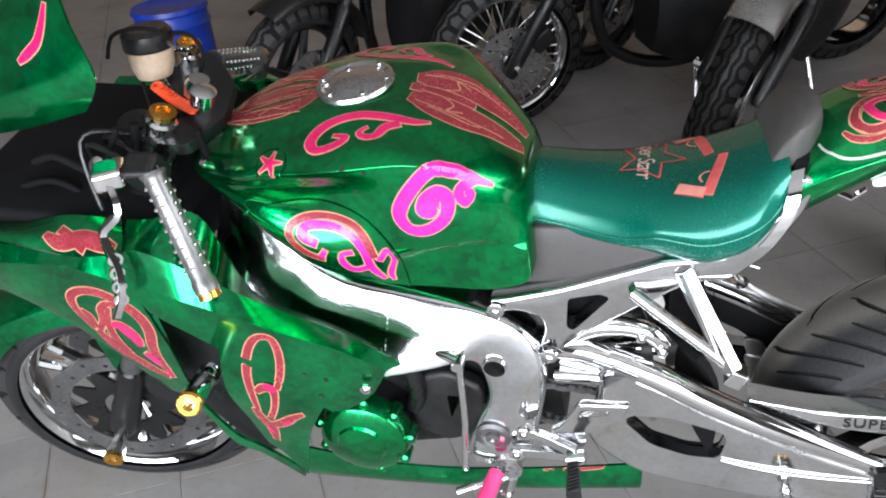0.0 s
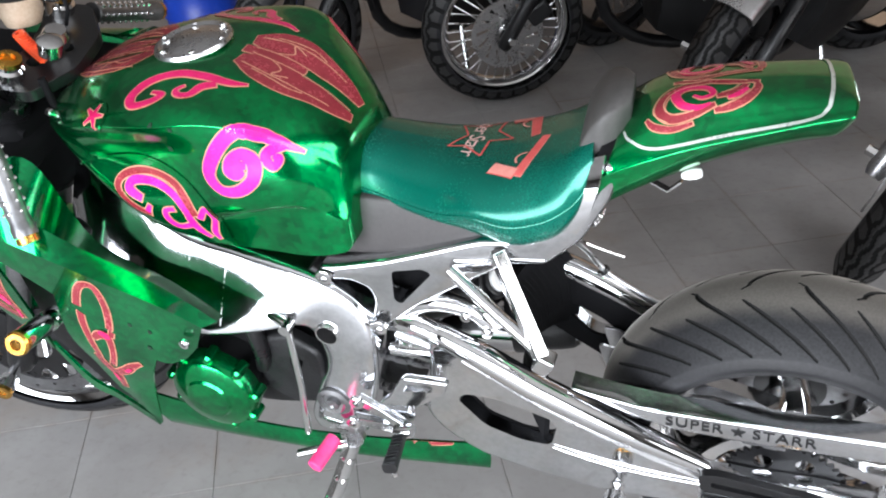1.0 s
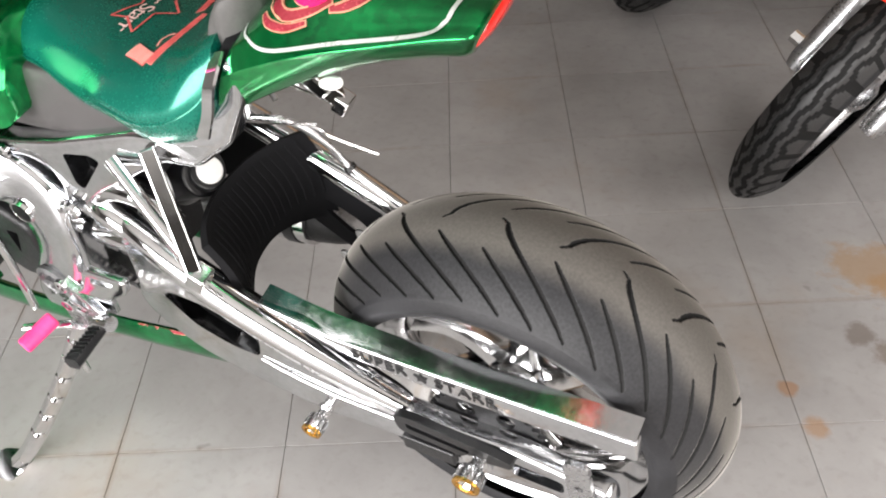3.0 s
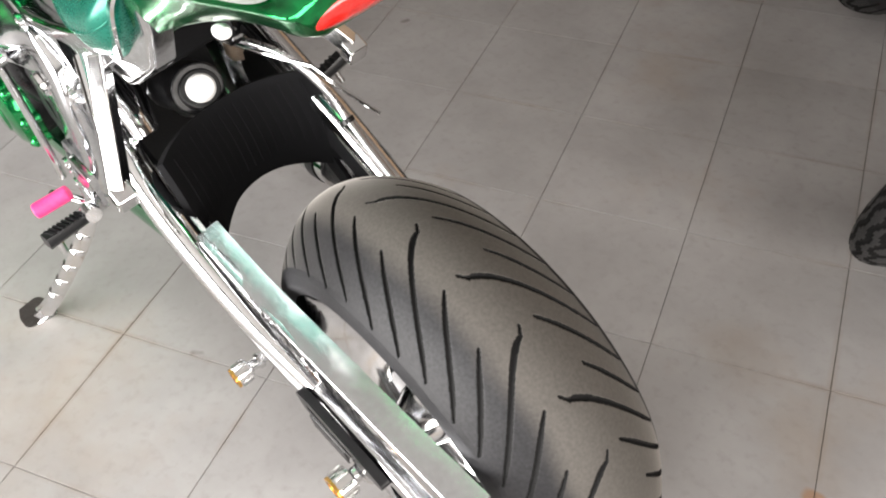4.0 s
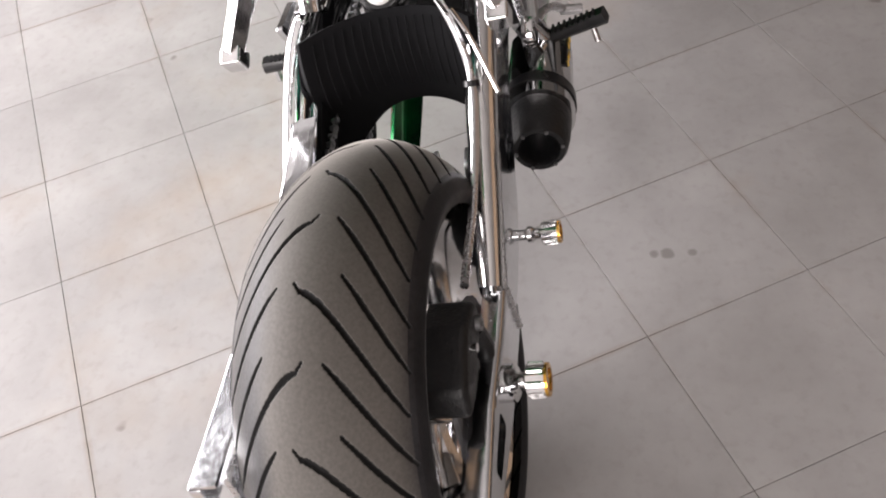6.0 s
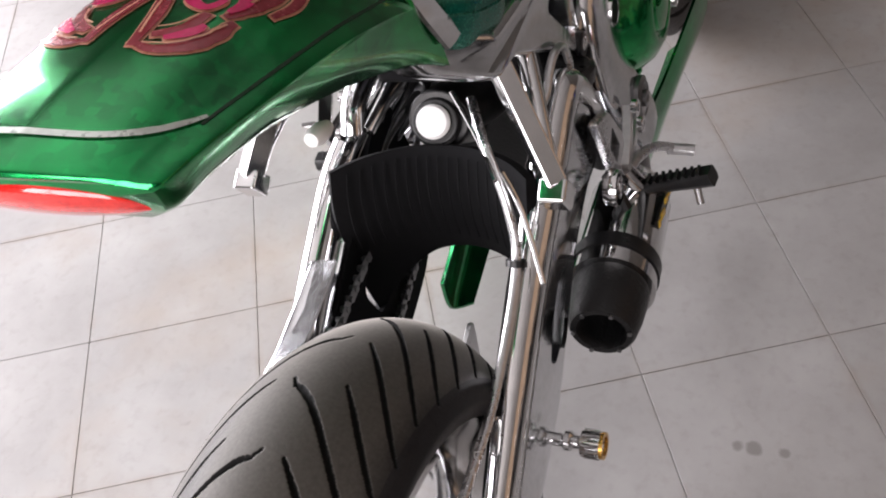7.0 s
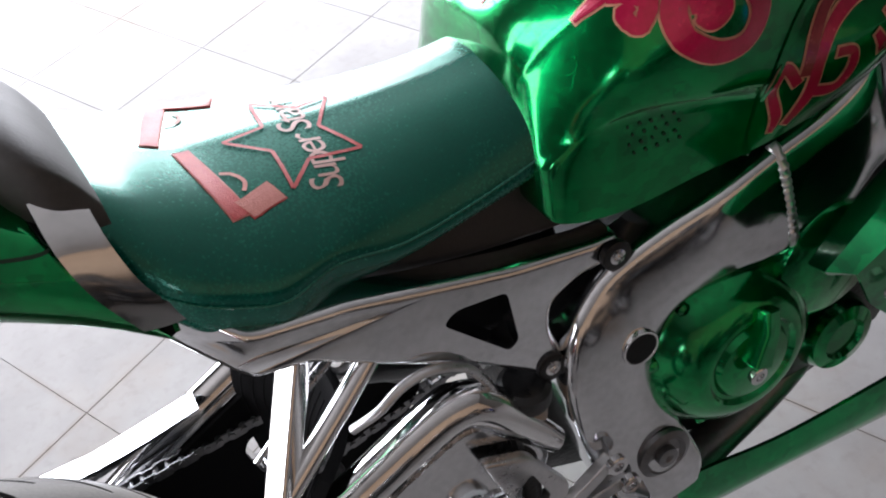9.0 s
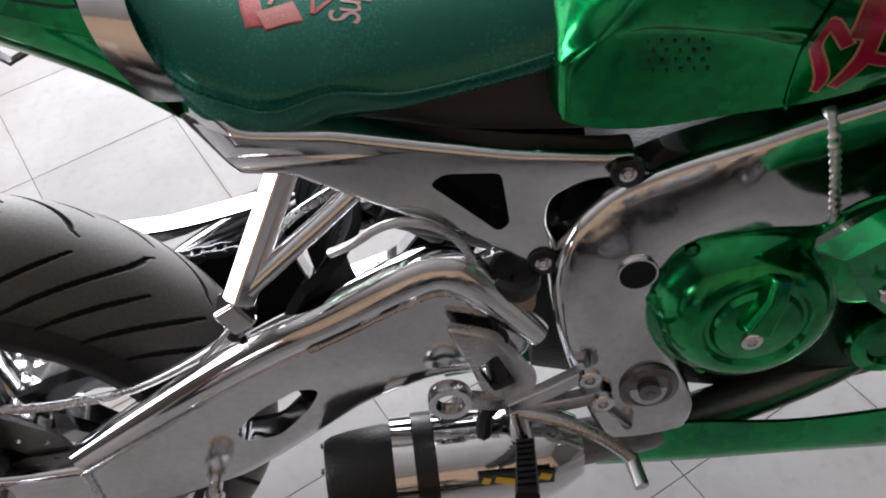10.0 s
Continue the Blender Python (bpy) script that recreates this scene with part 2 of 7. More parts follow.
TILE = floor_tile()
JOINT = mottled("tile_joint", (0.03, 0.027, 0.025), (0.07, 0.06, 0.055), 6, 90, (0.7, 0.9))
TANPAINT = mottled("tan_reflection_paint", (0.26, 0.175, 0.11), (0.34, 0.235, 0.155), 1.5, 60, (0.6, 0.8), 0.0, 0.15, 90)
FRAMEPAINT = mottled("window_frame_paint", (0.1, 0.1, 0.1), (0.16, 0.16, 0.16), 6, 90, (0.4, 0.5))


def worn_shaded_tread():
    """Rear tread: brown dust down the middle fading softly into shoulders darkened by painted-in shading, scuffs and
    tiny chips.
    """
    mat, n, l, b = nodes_of("worn_shaded_tread")
    tc = n.new("ShaderNodeTexCoord")
    sep = n.new("ShaderNodeSeparateXYZ")
    l.new(tc.outputs["Object"], sep.inputs[0])
    away = n.new("ShaderNodeMath")
    away.operation = "ABSOLUTE"
    # band set off to the right, so the left shoulder carries the painted shade
    side = n.new("ShaderNodeMath")
    side.operation = "SUBTRACT"
    side.inputs[1].default_value = 0.024
    l.new(sep.outputs[1], side.inputs[0])
    l.new(side.outputs[0], away.inputs[0])
    blot, fine = n.new("ShaderNodeTexNoise"), n.new("ShaderNodeTexNoise")
    blot.inputs["Scale"].default_value, fine.inputs["Scale"].default_value = 9, 260
    blot.inputs["Detail"].default_value = fine.inputs["Detail"].default_value = 5
    for t in (blot, fine):
        l.new(tc.outputs["Object"], t.inputs["Vector"])
    shift = n.new("ShaderNodeMath")
    shift.operation = "MULTIPLY_ADD"
    shift.inputs[1].default_value = 0.03
    l.new(blot.outputs["Fac"], shift.inputs[0])
    l.new(away.outputs[0], shift.inputs[2])
    band = n.new("ShaderNodeMapRange")
    band.interpolation_type = "SMOOTHSTEP"
    band.inputs[1].default_value, band.inputs[2].default_value = 0.066, 0.098
    l.new(shift.outputs[0], band.inputs[0])
    ramps = []
    for lo, hi in (((0.068, 0.062, 0.056), (0.09, 0.083, 0.074)), ((0.011, 0.011, 0.012), (0.022, 0.022, 0.024))):
        r = n.new("ShaderNodeValToRGB")
        r.color_ramp.elements[0].position, r.color_ramp.elements[1].position = 0.3, 0.72
        r.color_ramp.elements[0].color, r.color_ramp.elements[1].color = (*lo, 1), (*hi, 1)
        l.new(fine.outputs["Fac"], r.inputs[0])
        ramps.append(r)
    m_ = n.new("ShaderNodeMix")
    m_.data_type = "RGBA"
    l.new(band.outputs[0], m_.inputs[0])
    l.new(ramps[0].outputs[0], m_.inputs[6])
    l.new(ramps[1].outputs[0], m_.inputs[7])
    l.new(m_.outputs[2], b.inputs["Base Color"])
    rr = n.new("ShaderNodeMapRange")
    rr.inputs[3].default_value, rr.inputs[4].default_value = 0.62, 0.48
    l.new(band.outputs[0], rr.inputs[0])
    l.new(rr.outputs[0], b.inputs["Roughness"])
    bp = n.new("ShaderNodeBump")
    bp.inputs["Strength"].default_value, bp.inputs["Distance"].default_value = 0.14, 0.0015
    l.new(fine.outputs["Fac"], bp.inputs["Height"])
    l.new(bp.outputs[0], b.inputs["Normal"])
    b.inputs["Sheen Weight"].default_value, b.inputs["Sheen Roughness"].default_value, b.inputs["Sheen Tint"].default_value = 0.55, 0.3, (0.95, 0.9, 0.83, 1)
    return mat


TREAD = worn_shaded_tread()
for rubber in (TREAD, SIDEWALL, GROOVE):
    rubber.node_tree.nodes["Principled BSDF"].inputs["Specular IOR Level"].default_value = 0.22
# ---- mesh tools ----
from mathutils.geometry import tessellate_polygon

# the motorcycle's body is drawn in drawing units: this brings them to metres and to its pitch on the suspension
DRAWN = Matrix.Translation((0.0163, -0.0013, -0.0009)) @ Matrix.Rotation(radians(-1.47), 4, "Y") @ Matrix.Diagonal((0.925, 0.988, 0.925, 1.0))
PLAIN = Matrix.Identity(4)
unit = PLAIN


def part(name, bm, material, parent=None, label="", smooth=38, bevel=0.0, segments=2):
    """Links a bmesh as one mesh object under its thing."""
    bm.transform(unit)
    bmesh.ops.recalc_face_normals(bm, faces=bm.faces)
    me = bpy.data.meshes.new(name)
    bm.to_mesh(me)
    bm.free()
    for m in material if isinstance(material, (list, tuple)) else (material,):
        me.materials.append(m)
    if smooth:
        me.polygons.foreach_set("use_smooth", [True] * len(me.polygons))
        me.set_sharp_from_angle(angle=radians(smooth))
    ob = new(name, me)
    ob.parent = parent
    if label:
        ob["label"] = label
    if bevel:
        mod = ob.modifiers.new("bevel", "BEVEL")
        mod.width, mod.segments, mod.limit_method, mod.angle_limit = bevel, segments, "ANGLE", radians(45)
        mod.harden_normals = True
    return ob


def thing(name, m, label, category, group="", kind=""):
    ob = tagged(new(name), label, category, group, kind)
    ob.empty_display_size = 0.1
    ob.matrix_world = m
    return ob


def spline(points, steps=8, closed=False):
    """Catmull-Rom through points of any dimension."""
    p = [np.array(q, float) for q in points]
    n = len(p)
    out = []
    for i in range(n if closed else n - 1):
        a, b, c, d = (p[(i + k - 1) % n] if closed else p[min(max(i + k - 1, 0), n - 1)] for k in range(4))
        for s in range(steps):
            t = s / steps
            out.append(0.5 * (2 * b + (c - a) * t + (2 * a - 5 * b + 4 * c - d) * t * t + (3 * b - a - 3 * c + d) * t ** 3))
    if not closed:
        out.append(p[-1])
    return out


def fillet(points, r, seg=4):
    """Rounds the corners of a closed outline; r may be one radius or one for each corner."""
    p = [np.array(q, float) for q in points]
    n, out = len(p), []
    for i in range(n):
        a, b, c = p[i - 1], p[i], p[(i + 1) % n]
        u, v = a - b, c - b
        lu, lv = np.linalg.norm(u), np.linalg.norm(v)
        rr = min(r[i] if isinstance(r, (list, tuple)) else r, 0.45 * lu, 0.45 * lv)
        s, e = b + u / lu * rr, b + v / lv * rr
        for k in range(seg + 1):
            t = k / seg
            out.append((1 - t) ** 2 * s + 2 * t * (1 - t) * b + t * t * e)
    return out


def circle(cx, cz, r, n=20):
    return [(cx + r * math.cos(2 * math.pi * k / n), cz + r * math.sin(2 * math.pi * k / n)) for k in range(n)]


def fill_flat(bm, verts, counts):
    """Fills a flat outline with holes: the first count of verts is the outline, each further one a hole."""
    loops, at = [], 0
    for c in counts:
        loops.append([Vector((v.co.x, v.co.z, 0)) for v in verts[at:at + c]])
        at += c
    for tri in tessellate_polygon(loops):
        try:
            bm.faces.new([verts[k] for k in tri])
        except ValueError:
            pass


def plate(outline, y0, y1, holes=(), bend=None):
    """A plate cut from an x-z outline, from y0 to y1, with holes. bend(x, y, z) moves its points."""
    bm = bmesh.new()
    for loop in (outline, *holes):
        vs = [bm.verts.new((q[0], y0, q[1])) for q in loop]
    fill_flat(bm, [[v for v in bm.verts]][0], [len(outline)] + [len(h) for h in holes])
    made = bmesh.ops.extrude_face_region(bm, geom=bm.faces[:])
    bmesh.ops.translate(bm, vec=(0, y1 - y0, 0), verts=[v for v in made["geom"] if isinstance(v, bmesh.types.BMVert)])
    if bend:
        for v in bm.verts:
            v.co = Vector(bend(*v.co))
    return bm


def pillow(outline, yi, yo, holes=(), depth=0.012, inset=0.02, rings=4, bend=None):
    """A plate whose outer face is rounded off towards its edge, as hand-polished aluminium is."""
    p = np.array([q[:2] for q in outline], float)
    area = np.sum(p[:, 0] * np.roll(p[:, 1], -1) - np.roll(p[:, 0], -1) * p[:, 1])
    if area < 0:
        p = p[::-1]
    d = np.roll(p, -1, 0) - p
    d /= np.linalg.norm(d, axis=1)[:, None] + 1e-9
    nrm = np.stack([-d[:, 1], d[:, 0]], 1)
    nrm = nrm + np.roll(nrm, 1, 0)
    nrm /= np.linalg.norm(nrm, axis=1)[:, None] + 1e-9
    out = 1 if yo > yi else -1
    bm = bmesh.new()
    loops = [[bm.verts.new((q[0], yi, q[1])) for q in p]]
    for k in range(rings + 1):
        a = math.pi / 2 * k / rings
        o, y = inset * (1 - math.cos(a)), yo - out * depth * (1 - math.sin(a))
        loops.append([bm.verts.new((q[0], y, q[1])) for q in p + nrm * o])
    n = len(p)
    for a, b in zip(loops, loops[1:]):
        for k in range(n):
            bm.faces.new((a[k], a[(k + 1) % n], b[(k + 1) % n], b[k]))
    for loop, y in ((loops[0], yi), (loops[-1], yo)):
        rims = [[bm.verts.new((q[0], y, q[1])) for q in h] for h in holes]
        fill_flat(bm, loop + [v for r in rims for v in r], [n] + [len(r) for r in rims])
        if y == yi:
            back = rims
        else:
            for u, v in zip(back, rims):
                for k in range(len(u)):
                    bm.faces.new((u[k], u[(k + 1) % len(u)], v[(k + 1) % len(u)], v[k]))
    if bend:
        for v in bm.verts:
            v.co = Vector(bend(*v.co))
    return bm


def add_tube(bm, path, r, seg=12, profile=None, closed=False, spin=0.0):
    """Sweeps a circle (or a closed profile of (across, up) points) along a path; r may vary along it."""
    p = [Vector(q[:3]) for q in path]
    n = len(p)
    radii = r if isinstance(r, (list, tuple, np.ndarray)) else [r] * n
    shape = profile or [(math.cos(2 * math.pi * k / seg), math.sin(2 * math.pi * k / seg)) for k in range(seg)]
    rings, side = [], None
    for i in range(n):
        if closed:
            d = (p[(i + 1) % n] - p[i - 1]).normalized()
        else:
            d = (p[min(i + 1, n - 1)] - p[max(i - 1, 0)]).normalized()
        if side is None:
            up = Vector((0, 0, 1)) if abs(d.z) < 0.9 else Vector((0, 1, 0))
            side = d.cross(up).normalized()
            if spin:
                side = Matrix.Rotation(radians(spin), 3, d) @ side
        side = (side - d * side.dot(d)).normalized()
        up = side.cross(d)
        rings.append([bm.verts.new(p[i] + (side * a + up * b) * radii[i]) for a, b in shape])
    m = len(shape)
    for i in range(n if closed else n - 1):
        a, b = rings[i], rings[(i + 1) % n]
        for k in range(m):
            bm.faces.new((a[k], a[(k + 1) % m], b[(k + 1) % m], b[k]))
    if not closed:
        bm.faces.new(rings[0][::-1])
        bm.faces.new(rings[-1])
    return bm


def tube(path, r, seg=12, **more):
    return add_tube(bmesh.new(), path, r, seg, **more)


def add_lathe(bm, profile, centre, axis=(0, 1, 0), seg=32, closed=False):
    """Turns a profile of (radius, along) round an axis through centre."""
    ax = Vector(axis).normalized()
    u = ax.orthogonal().normalized()
    w = ax.cross(u)
    c = Vector(centre)
    rings = []
    for r, h in profile:
        rings.append([bm.verts.new(c + ax * h + (u * math.cos(2 * math.pi * k / seg) + w * math.sin(2 * math.pi * k / seg)) * max(r, 1e-5)) for k in range(seg)])
    pairs = list(zip(rings, rings[1:])) + ([(rings[-1], rings[0])] if closed else [])
    for a, b in pairs:
        for k in range(seg):
            bm.faces.new((a[k], a[(k + 1) % seg], b[(k + 1) % seg], b[k]))
    if not closed:
        bm.faces.new(rings[0][::-1])
        bm.faces.new(rings[-1])
    return bm


def lathe(profile, centre, axis=(0, 1, 0), seg=32, closed=False):
    return add_lathe(bmesh.new(), profile, centre, axis, seg, closed)


def add_box(bm, centre, size, m=None):
    made = bmesh.ops.create_cube(bm, size=1.0)["verts"]
    for v in made:
        v.co = Vector(centre) + ((m or Matrix.Identity(3)) @ Vector((v.co.x * size[0], v.co.y * size[1], v.co.z * size[2])))
    return bm


def box(centre, size, m=None):
    return add_box(bmesh.new(), centre, size, m)


def loft(stations, steps=5, across=5, mirror=True, cap=True):
    """A body through stations of (x, half profile of (y, z) from the top's middle outwards), smooth both ways and mirrored in y."""
    rows = []
    for x, prof in stations:
        half = spline(prof, across)
        full = [(x, -q[0], q[1]) for q in half[::-1]] + ([(x, q[0], q[1]) for q in half[1:]] if mirror else [])
        rows.append([c for q in full for c in q])
    bm = bmesh.new()
    rings = []
    for r in spline(rows, steps):
        rings.append([bm.verts.new(r[3 * k:3 * k + 3]) for k in range(len(r) // 3)])
    for a, b in zip(rings, rings[1:]):
        for k in range(len(a) - 1):
            bm.faces.new((a[k], a[k + 1], b[k + 1], b[k]))
        bm.faces.new((a[-1], a[0], b[0], b[-1]))
    if cap:
        bm.faces.new(rings[0])
        bm.faces.new(rings[-1])
    return bm


def band(stations, sy, deep=0.05, steps=5):
    """A solid bar with rounded edges along stations of (top x, top z, bottom x, bottom z, y at the top, y at the bottom); sy picks the side."""
    shape = [(0.0, -deep), (0.0, -0.014), (0.012, -0.007), (0.045, -0.0022), (0.1, 0.0), (0.3, 0.0022), (0.5, 0.003), (0.7, 0.0022), (0.9, 0.0), (0.955, -0.0022), (0.988, -0.007), (1.0, -0.014), (1.0, -deep)]
    bm = bmesh.new()
    rings = []
    for q in spline(stations, steps):
        rings.append([bm.verts.new((q[0] + (q[2] - q[0]) * u, sy * (q[4] + (q[5] - q[4]) * u + o), q[1] + (q[3] - q[1]) * u)) for u, o in shape])
    for a, b in zip(rings, rings[1:]):
        for k in range(len(a)):
            j = (k + 1) % len(a)
            bm.faces.new((a[k], a[j], b[j], b[k]))
    bm.faces.new(rings[0])
    bm.faces.new(rings[-1])
    bmesh.ops.recalc_face_normals(bm, faces=bm.faces)
    return bm


def sheet(rows, steps=6, across=6, thick=0.004):
    """A thin curved panel through a grid of 3D points, given thickness."""
    flat = [[c for q in row for c in q] for row in rows]
    fine = []
    for r in spline(flat, steps):
        fine.append(spline([r[3 * k:3 * k + 3] for k in range(len(r) // 3)], across))
    bm = bmesh.new()
    rings = [[bm.verts.new(q) for q in r] for r in fine]
    for a, b in zip(rings, rings[1:]):
        for k in range(len(a) - 1):
            bm.faces.new((a[k], a[k + 1], b[k + 1], b[k]))
    bmesh.ops.recalc_face_normals(bm, faces=bm.faces)
    bmesh.ops.solidify(bm, geom=bm.faces[:], thickness=thick)
    return bm


from mathutils.bvhtree import BVHTree


def skin_of(*obs):
    verts, polys = [], []
    for ob in obs:
        polys += [tuple(len(verts) + i for i in p.vertices) for p in ob.data.polygons]
        verts += [v.co.copy() for v in ob.data.vertices]
    return BVHTree.FromPolygons(verts, polys)


def lay(tree, q, lift):
    hit, nor, _, _ = tree.find_nearest(Vector(q))
    return hit, nor


def stroke(bm, tree, pts, lift, grow=0.0, steps=7):
    """A brush stroke of points (x, y, z, half width) that hugs a body, lifted off by a hair."""
    line = spline(pts, steps)
    rows = []
    for i, q in enumerate(line):
        a, b = line[max(i - 1, 0)], line[min(i + 1, len(line) - 1)]
        hit, nor = lay(tree, q[:3], lift)
        d = Vector(b[:3] - a[:3])
        d = (d - nor * d.dot(nor)).normalized()
        side = nor.cross(d)
        w = max(q[3], 0.0004) + grow
        ext = -grow if i == 0 else grow if i == len(line) - 1 else 0.0
        row = []
        for s in (-1, -0.33, 0.33, 1):
            at, up = lay(tree, hit + d * ext + side * w * s, lift)
            if up.dot(at - Vector(CORE)) < 0:
                up = -up
            row.append(bm.verts.new(at + up * lift))
        rows.append(row)
    for a, b in zip(rows, rows[1:]):
        for k in range(3):
            bm.faces.new((a[k], a[k + 1], b[k + 1], b[k]))


CORE = (0.0, 0.0, 0.8)


def laid(name, bm, material, parent, label=""):
    """A painted stroke, already in metres."""
    bm.transform(unit.inverted())
    return part(name, bm, material, parent, label, 0)


def to_unit(pts):
    return [(*(unit @ Vector(q[:3])), q[3] * 0.94) for q in pts]


def scroll(name, parent, tree, strokes, fill=None, edge=None, line=0.0022, label="", mirror=None, lift=0.0014, split=False, other=None):
    """A painted scroll: a pinstriped outline with a coloured filling above it. mirror: the y of the plane in which it is repeated."""
    for side in (0,) if mirror is None else (0, 1):
        under, over = bmesh.new(), bmesh.new()
        for n, pts in enumerate(strokes):
            use = [(q[0], 2 * (mirror(q[0]) if callable(mirror) else mirror) - q[1], q[2], q[3]) for q in pts] if side else pts
            use = to_unit(use)
            if split:
                one = bmesh.new()
                stroke(one, tree, use, lift + 0.00008 * min(n, 6))
                laid(name, one, fill or PINK, parent, label)
                continue
            if line:
                stroke(under, tree, use, 0.0006 + 0.0001 * n, line)
            stroke(over, tree, use, lift + 0.00008 * min(n, 6))
        if split:
            under.free()
            over.free()
            continue
        if line:
            laid(name + "_outline", under, edge or CREAM, parent)
        else:
            under.free()
        laid(name, over, (other if side and other else fill) or PINK, parent, label)


def bolt(parent, centre, r=0.011, depth=0.008, way=-1, material=None, name="bolt"):
    """A hex socket bolt that faces along y."""
    bm = lathe([(r, 0), (r, -way * -depth), (r * 0.86, way * depth * 1.15), (r * 0.5, way * depth * 1.15), (r * 0.46, way * depth * 0.5), (0.0, way * depth * 0.5)], centre, seg=18)
    return part(name, bm, material or CHROME, parent, smooth=30)
# ---- the room ----
ROOM = (-4.5, 4.5, WIN[4], 4.6, 3.7)  # x from, x to, y from, y to, height


def slab(name, centre, size, material, label, category):
    return tagged(part(name, box(centre, size), material, None, "", 0), label, category, kind="structure")


x0, x1, y0, y1, zh = ROOM
floor = slab("floor", ((x0 + x1) / 2, (y0 + y1) / 2, -0.105), (x1 - x0 + 0.4, y1 - y0 + 0.4, 0.2), JOINT, "grey square vinyl floor tiles with dark joints and stains", "floor")
slab("ceiling", ((x0 + x1) / 2, (y0 + y1) / 2, zh + 0.1), (x1 - x0 + 0.4, y1 - y0 + 0.4, 0.2), CEILPAINT, "plain pale painted ceiling", "ceiling")
# unseen wall; its tan is there to warm the metal's reflections
slab("wall_north", ((x0 + x1) / 2, y1 + 0.1, zh / 2), (x1 - x0 + 0.4, 0.2, zh), TANPAINT, "plain unseen wall, tan for warm reflections", "wall")
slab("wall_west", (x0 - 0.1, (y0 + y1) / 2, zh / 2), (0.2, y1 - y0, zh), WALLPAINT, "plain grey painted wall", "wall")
# the east wall with an unseen window, added to go with the fill lamp
EWIN = (-2.6, 1.0, 0.5, 2.9)  # y from, y to, z from, z to
east = plate([(y0, 0), (y1, 0), (y1, zh), (y0, zh)], 0.0, 0.2, [[(EWIN[0], EWIN[2]), (EWIN[1], EWIN[2]), (EWIN[1], EWIN[3]), (EWIN[0], EWIN[3])]], lambda x, y, z: (x1 + y, x, z))
tagged(part("wall_east", east, WALLPAINT, None, "", 0), "grey wall with an added window", "wall", kind="structure")
win2 = thing("east_fill_window", pose(x1 + 0.05, 0, 0), "added unseen window with dark metal mullions", "window", kind="structure")
for k in range(4):
    part("mullion", box((0, EWIN[0] + (EWIN[1] - EWIN[0]) * k / 3, (EWIN[2] + EWIN[3]) / 2), (0.06, 0.06, EWIN[3] - EWIN[2] + 0.06)), FRAMEPAINT, win2, bevel=0.004)
# the window wall, built round its opening
wall = plate([(x0 - 0.2, 0), (x1 + 0.2, 0), (x1 + 0.2, zh), (x0 - 0.2, zh)], y0 - 0.2, y0, [[(WIN[0], WIN[2]), (WIN[1], WIN[2]), (WIN[1], WIN[3]), (WIN[0], WIN[3])]])
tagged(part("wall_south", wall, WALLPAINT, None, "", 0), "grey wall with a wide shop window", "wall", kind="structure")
win = thing("window_1", pose(0, y0 + 0.02, 0), "wide shop added unseen window with dark metal mullions", "window", kind="structure")
for k in range(5):
    part("mullion", box((WIN[0] + (WIN[1] - WIN[0]) * k / 4, 0, (WIN[2] + WIN[3]) / 2), (0.06, 0.06, WIN[3] - WIN[2] + 0.06)), FRAMEPAINT, win, bevel=0.004)
for z in (WIN[2], 1.95, WIN[3]):
    for k in range(4):
        w = (WIN[1] - WIN[0]) / 4
        part("transom", box((WIN[0] + w * (k + 0.5), 0, z), (w - 0.06, 0.05, 0.06)), FRAMEPAINT, win, bevel=0.004)
# ---- the green motorcycle, leaning on its side stand; x to its rear, y to its right ----
LEAN = 8.44
bike = thing("motorcycle", pose(0, 0.160, 0, LEAN, 0, 0), "custom candy-green sport motorcycle with pink scrollwork, leaning on its side stand", "motorcycle")
RW = (0.7746, 0.0195, 0.3196)   # rear axle
unit = DRAWN
FW = (-0.815, 0.0, 0.297)   # front axle


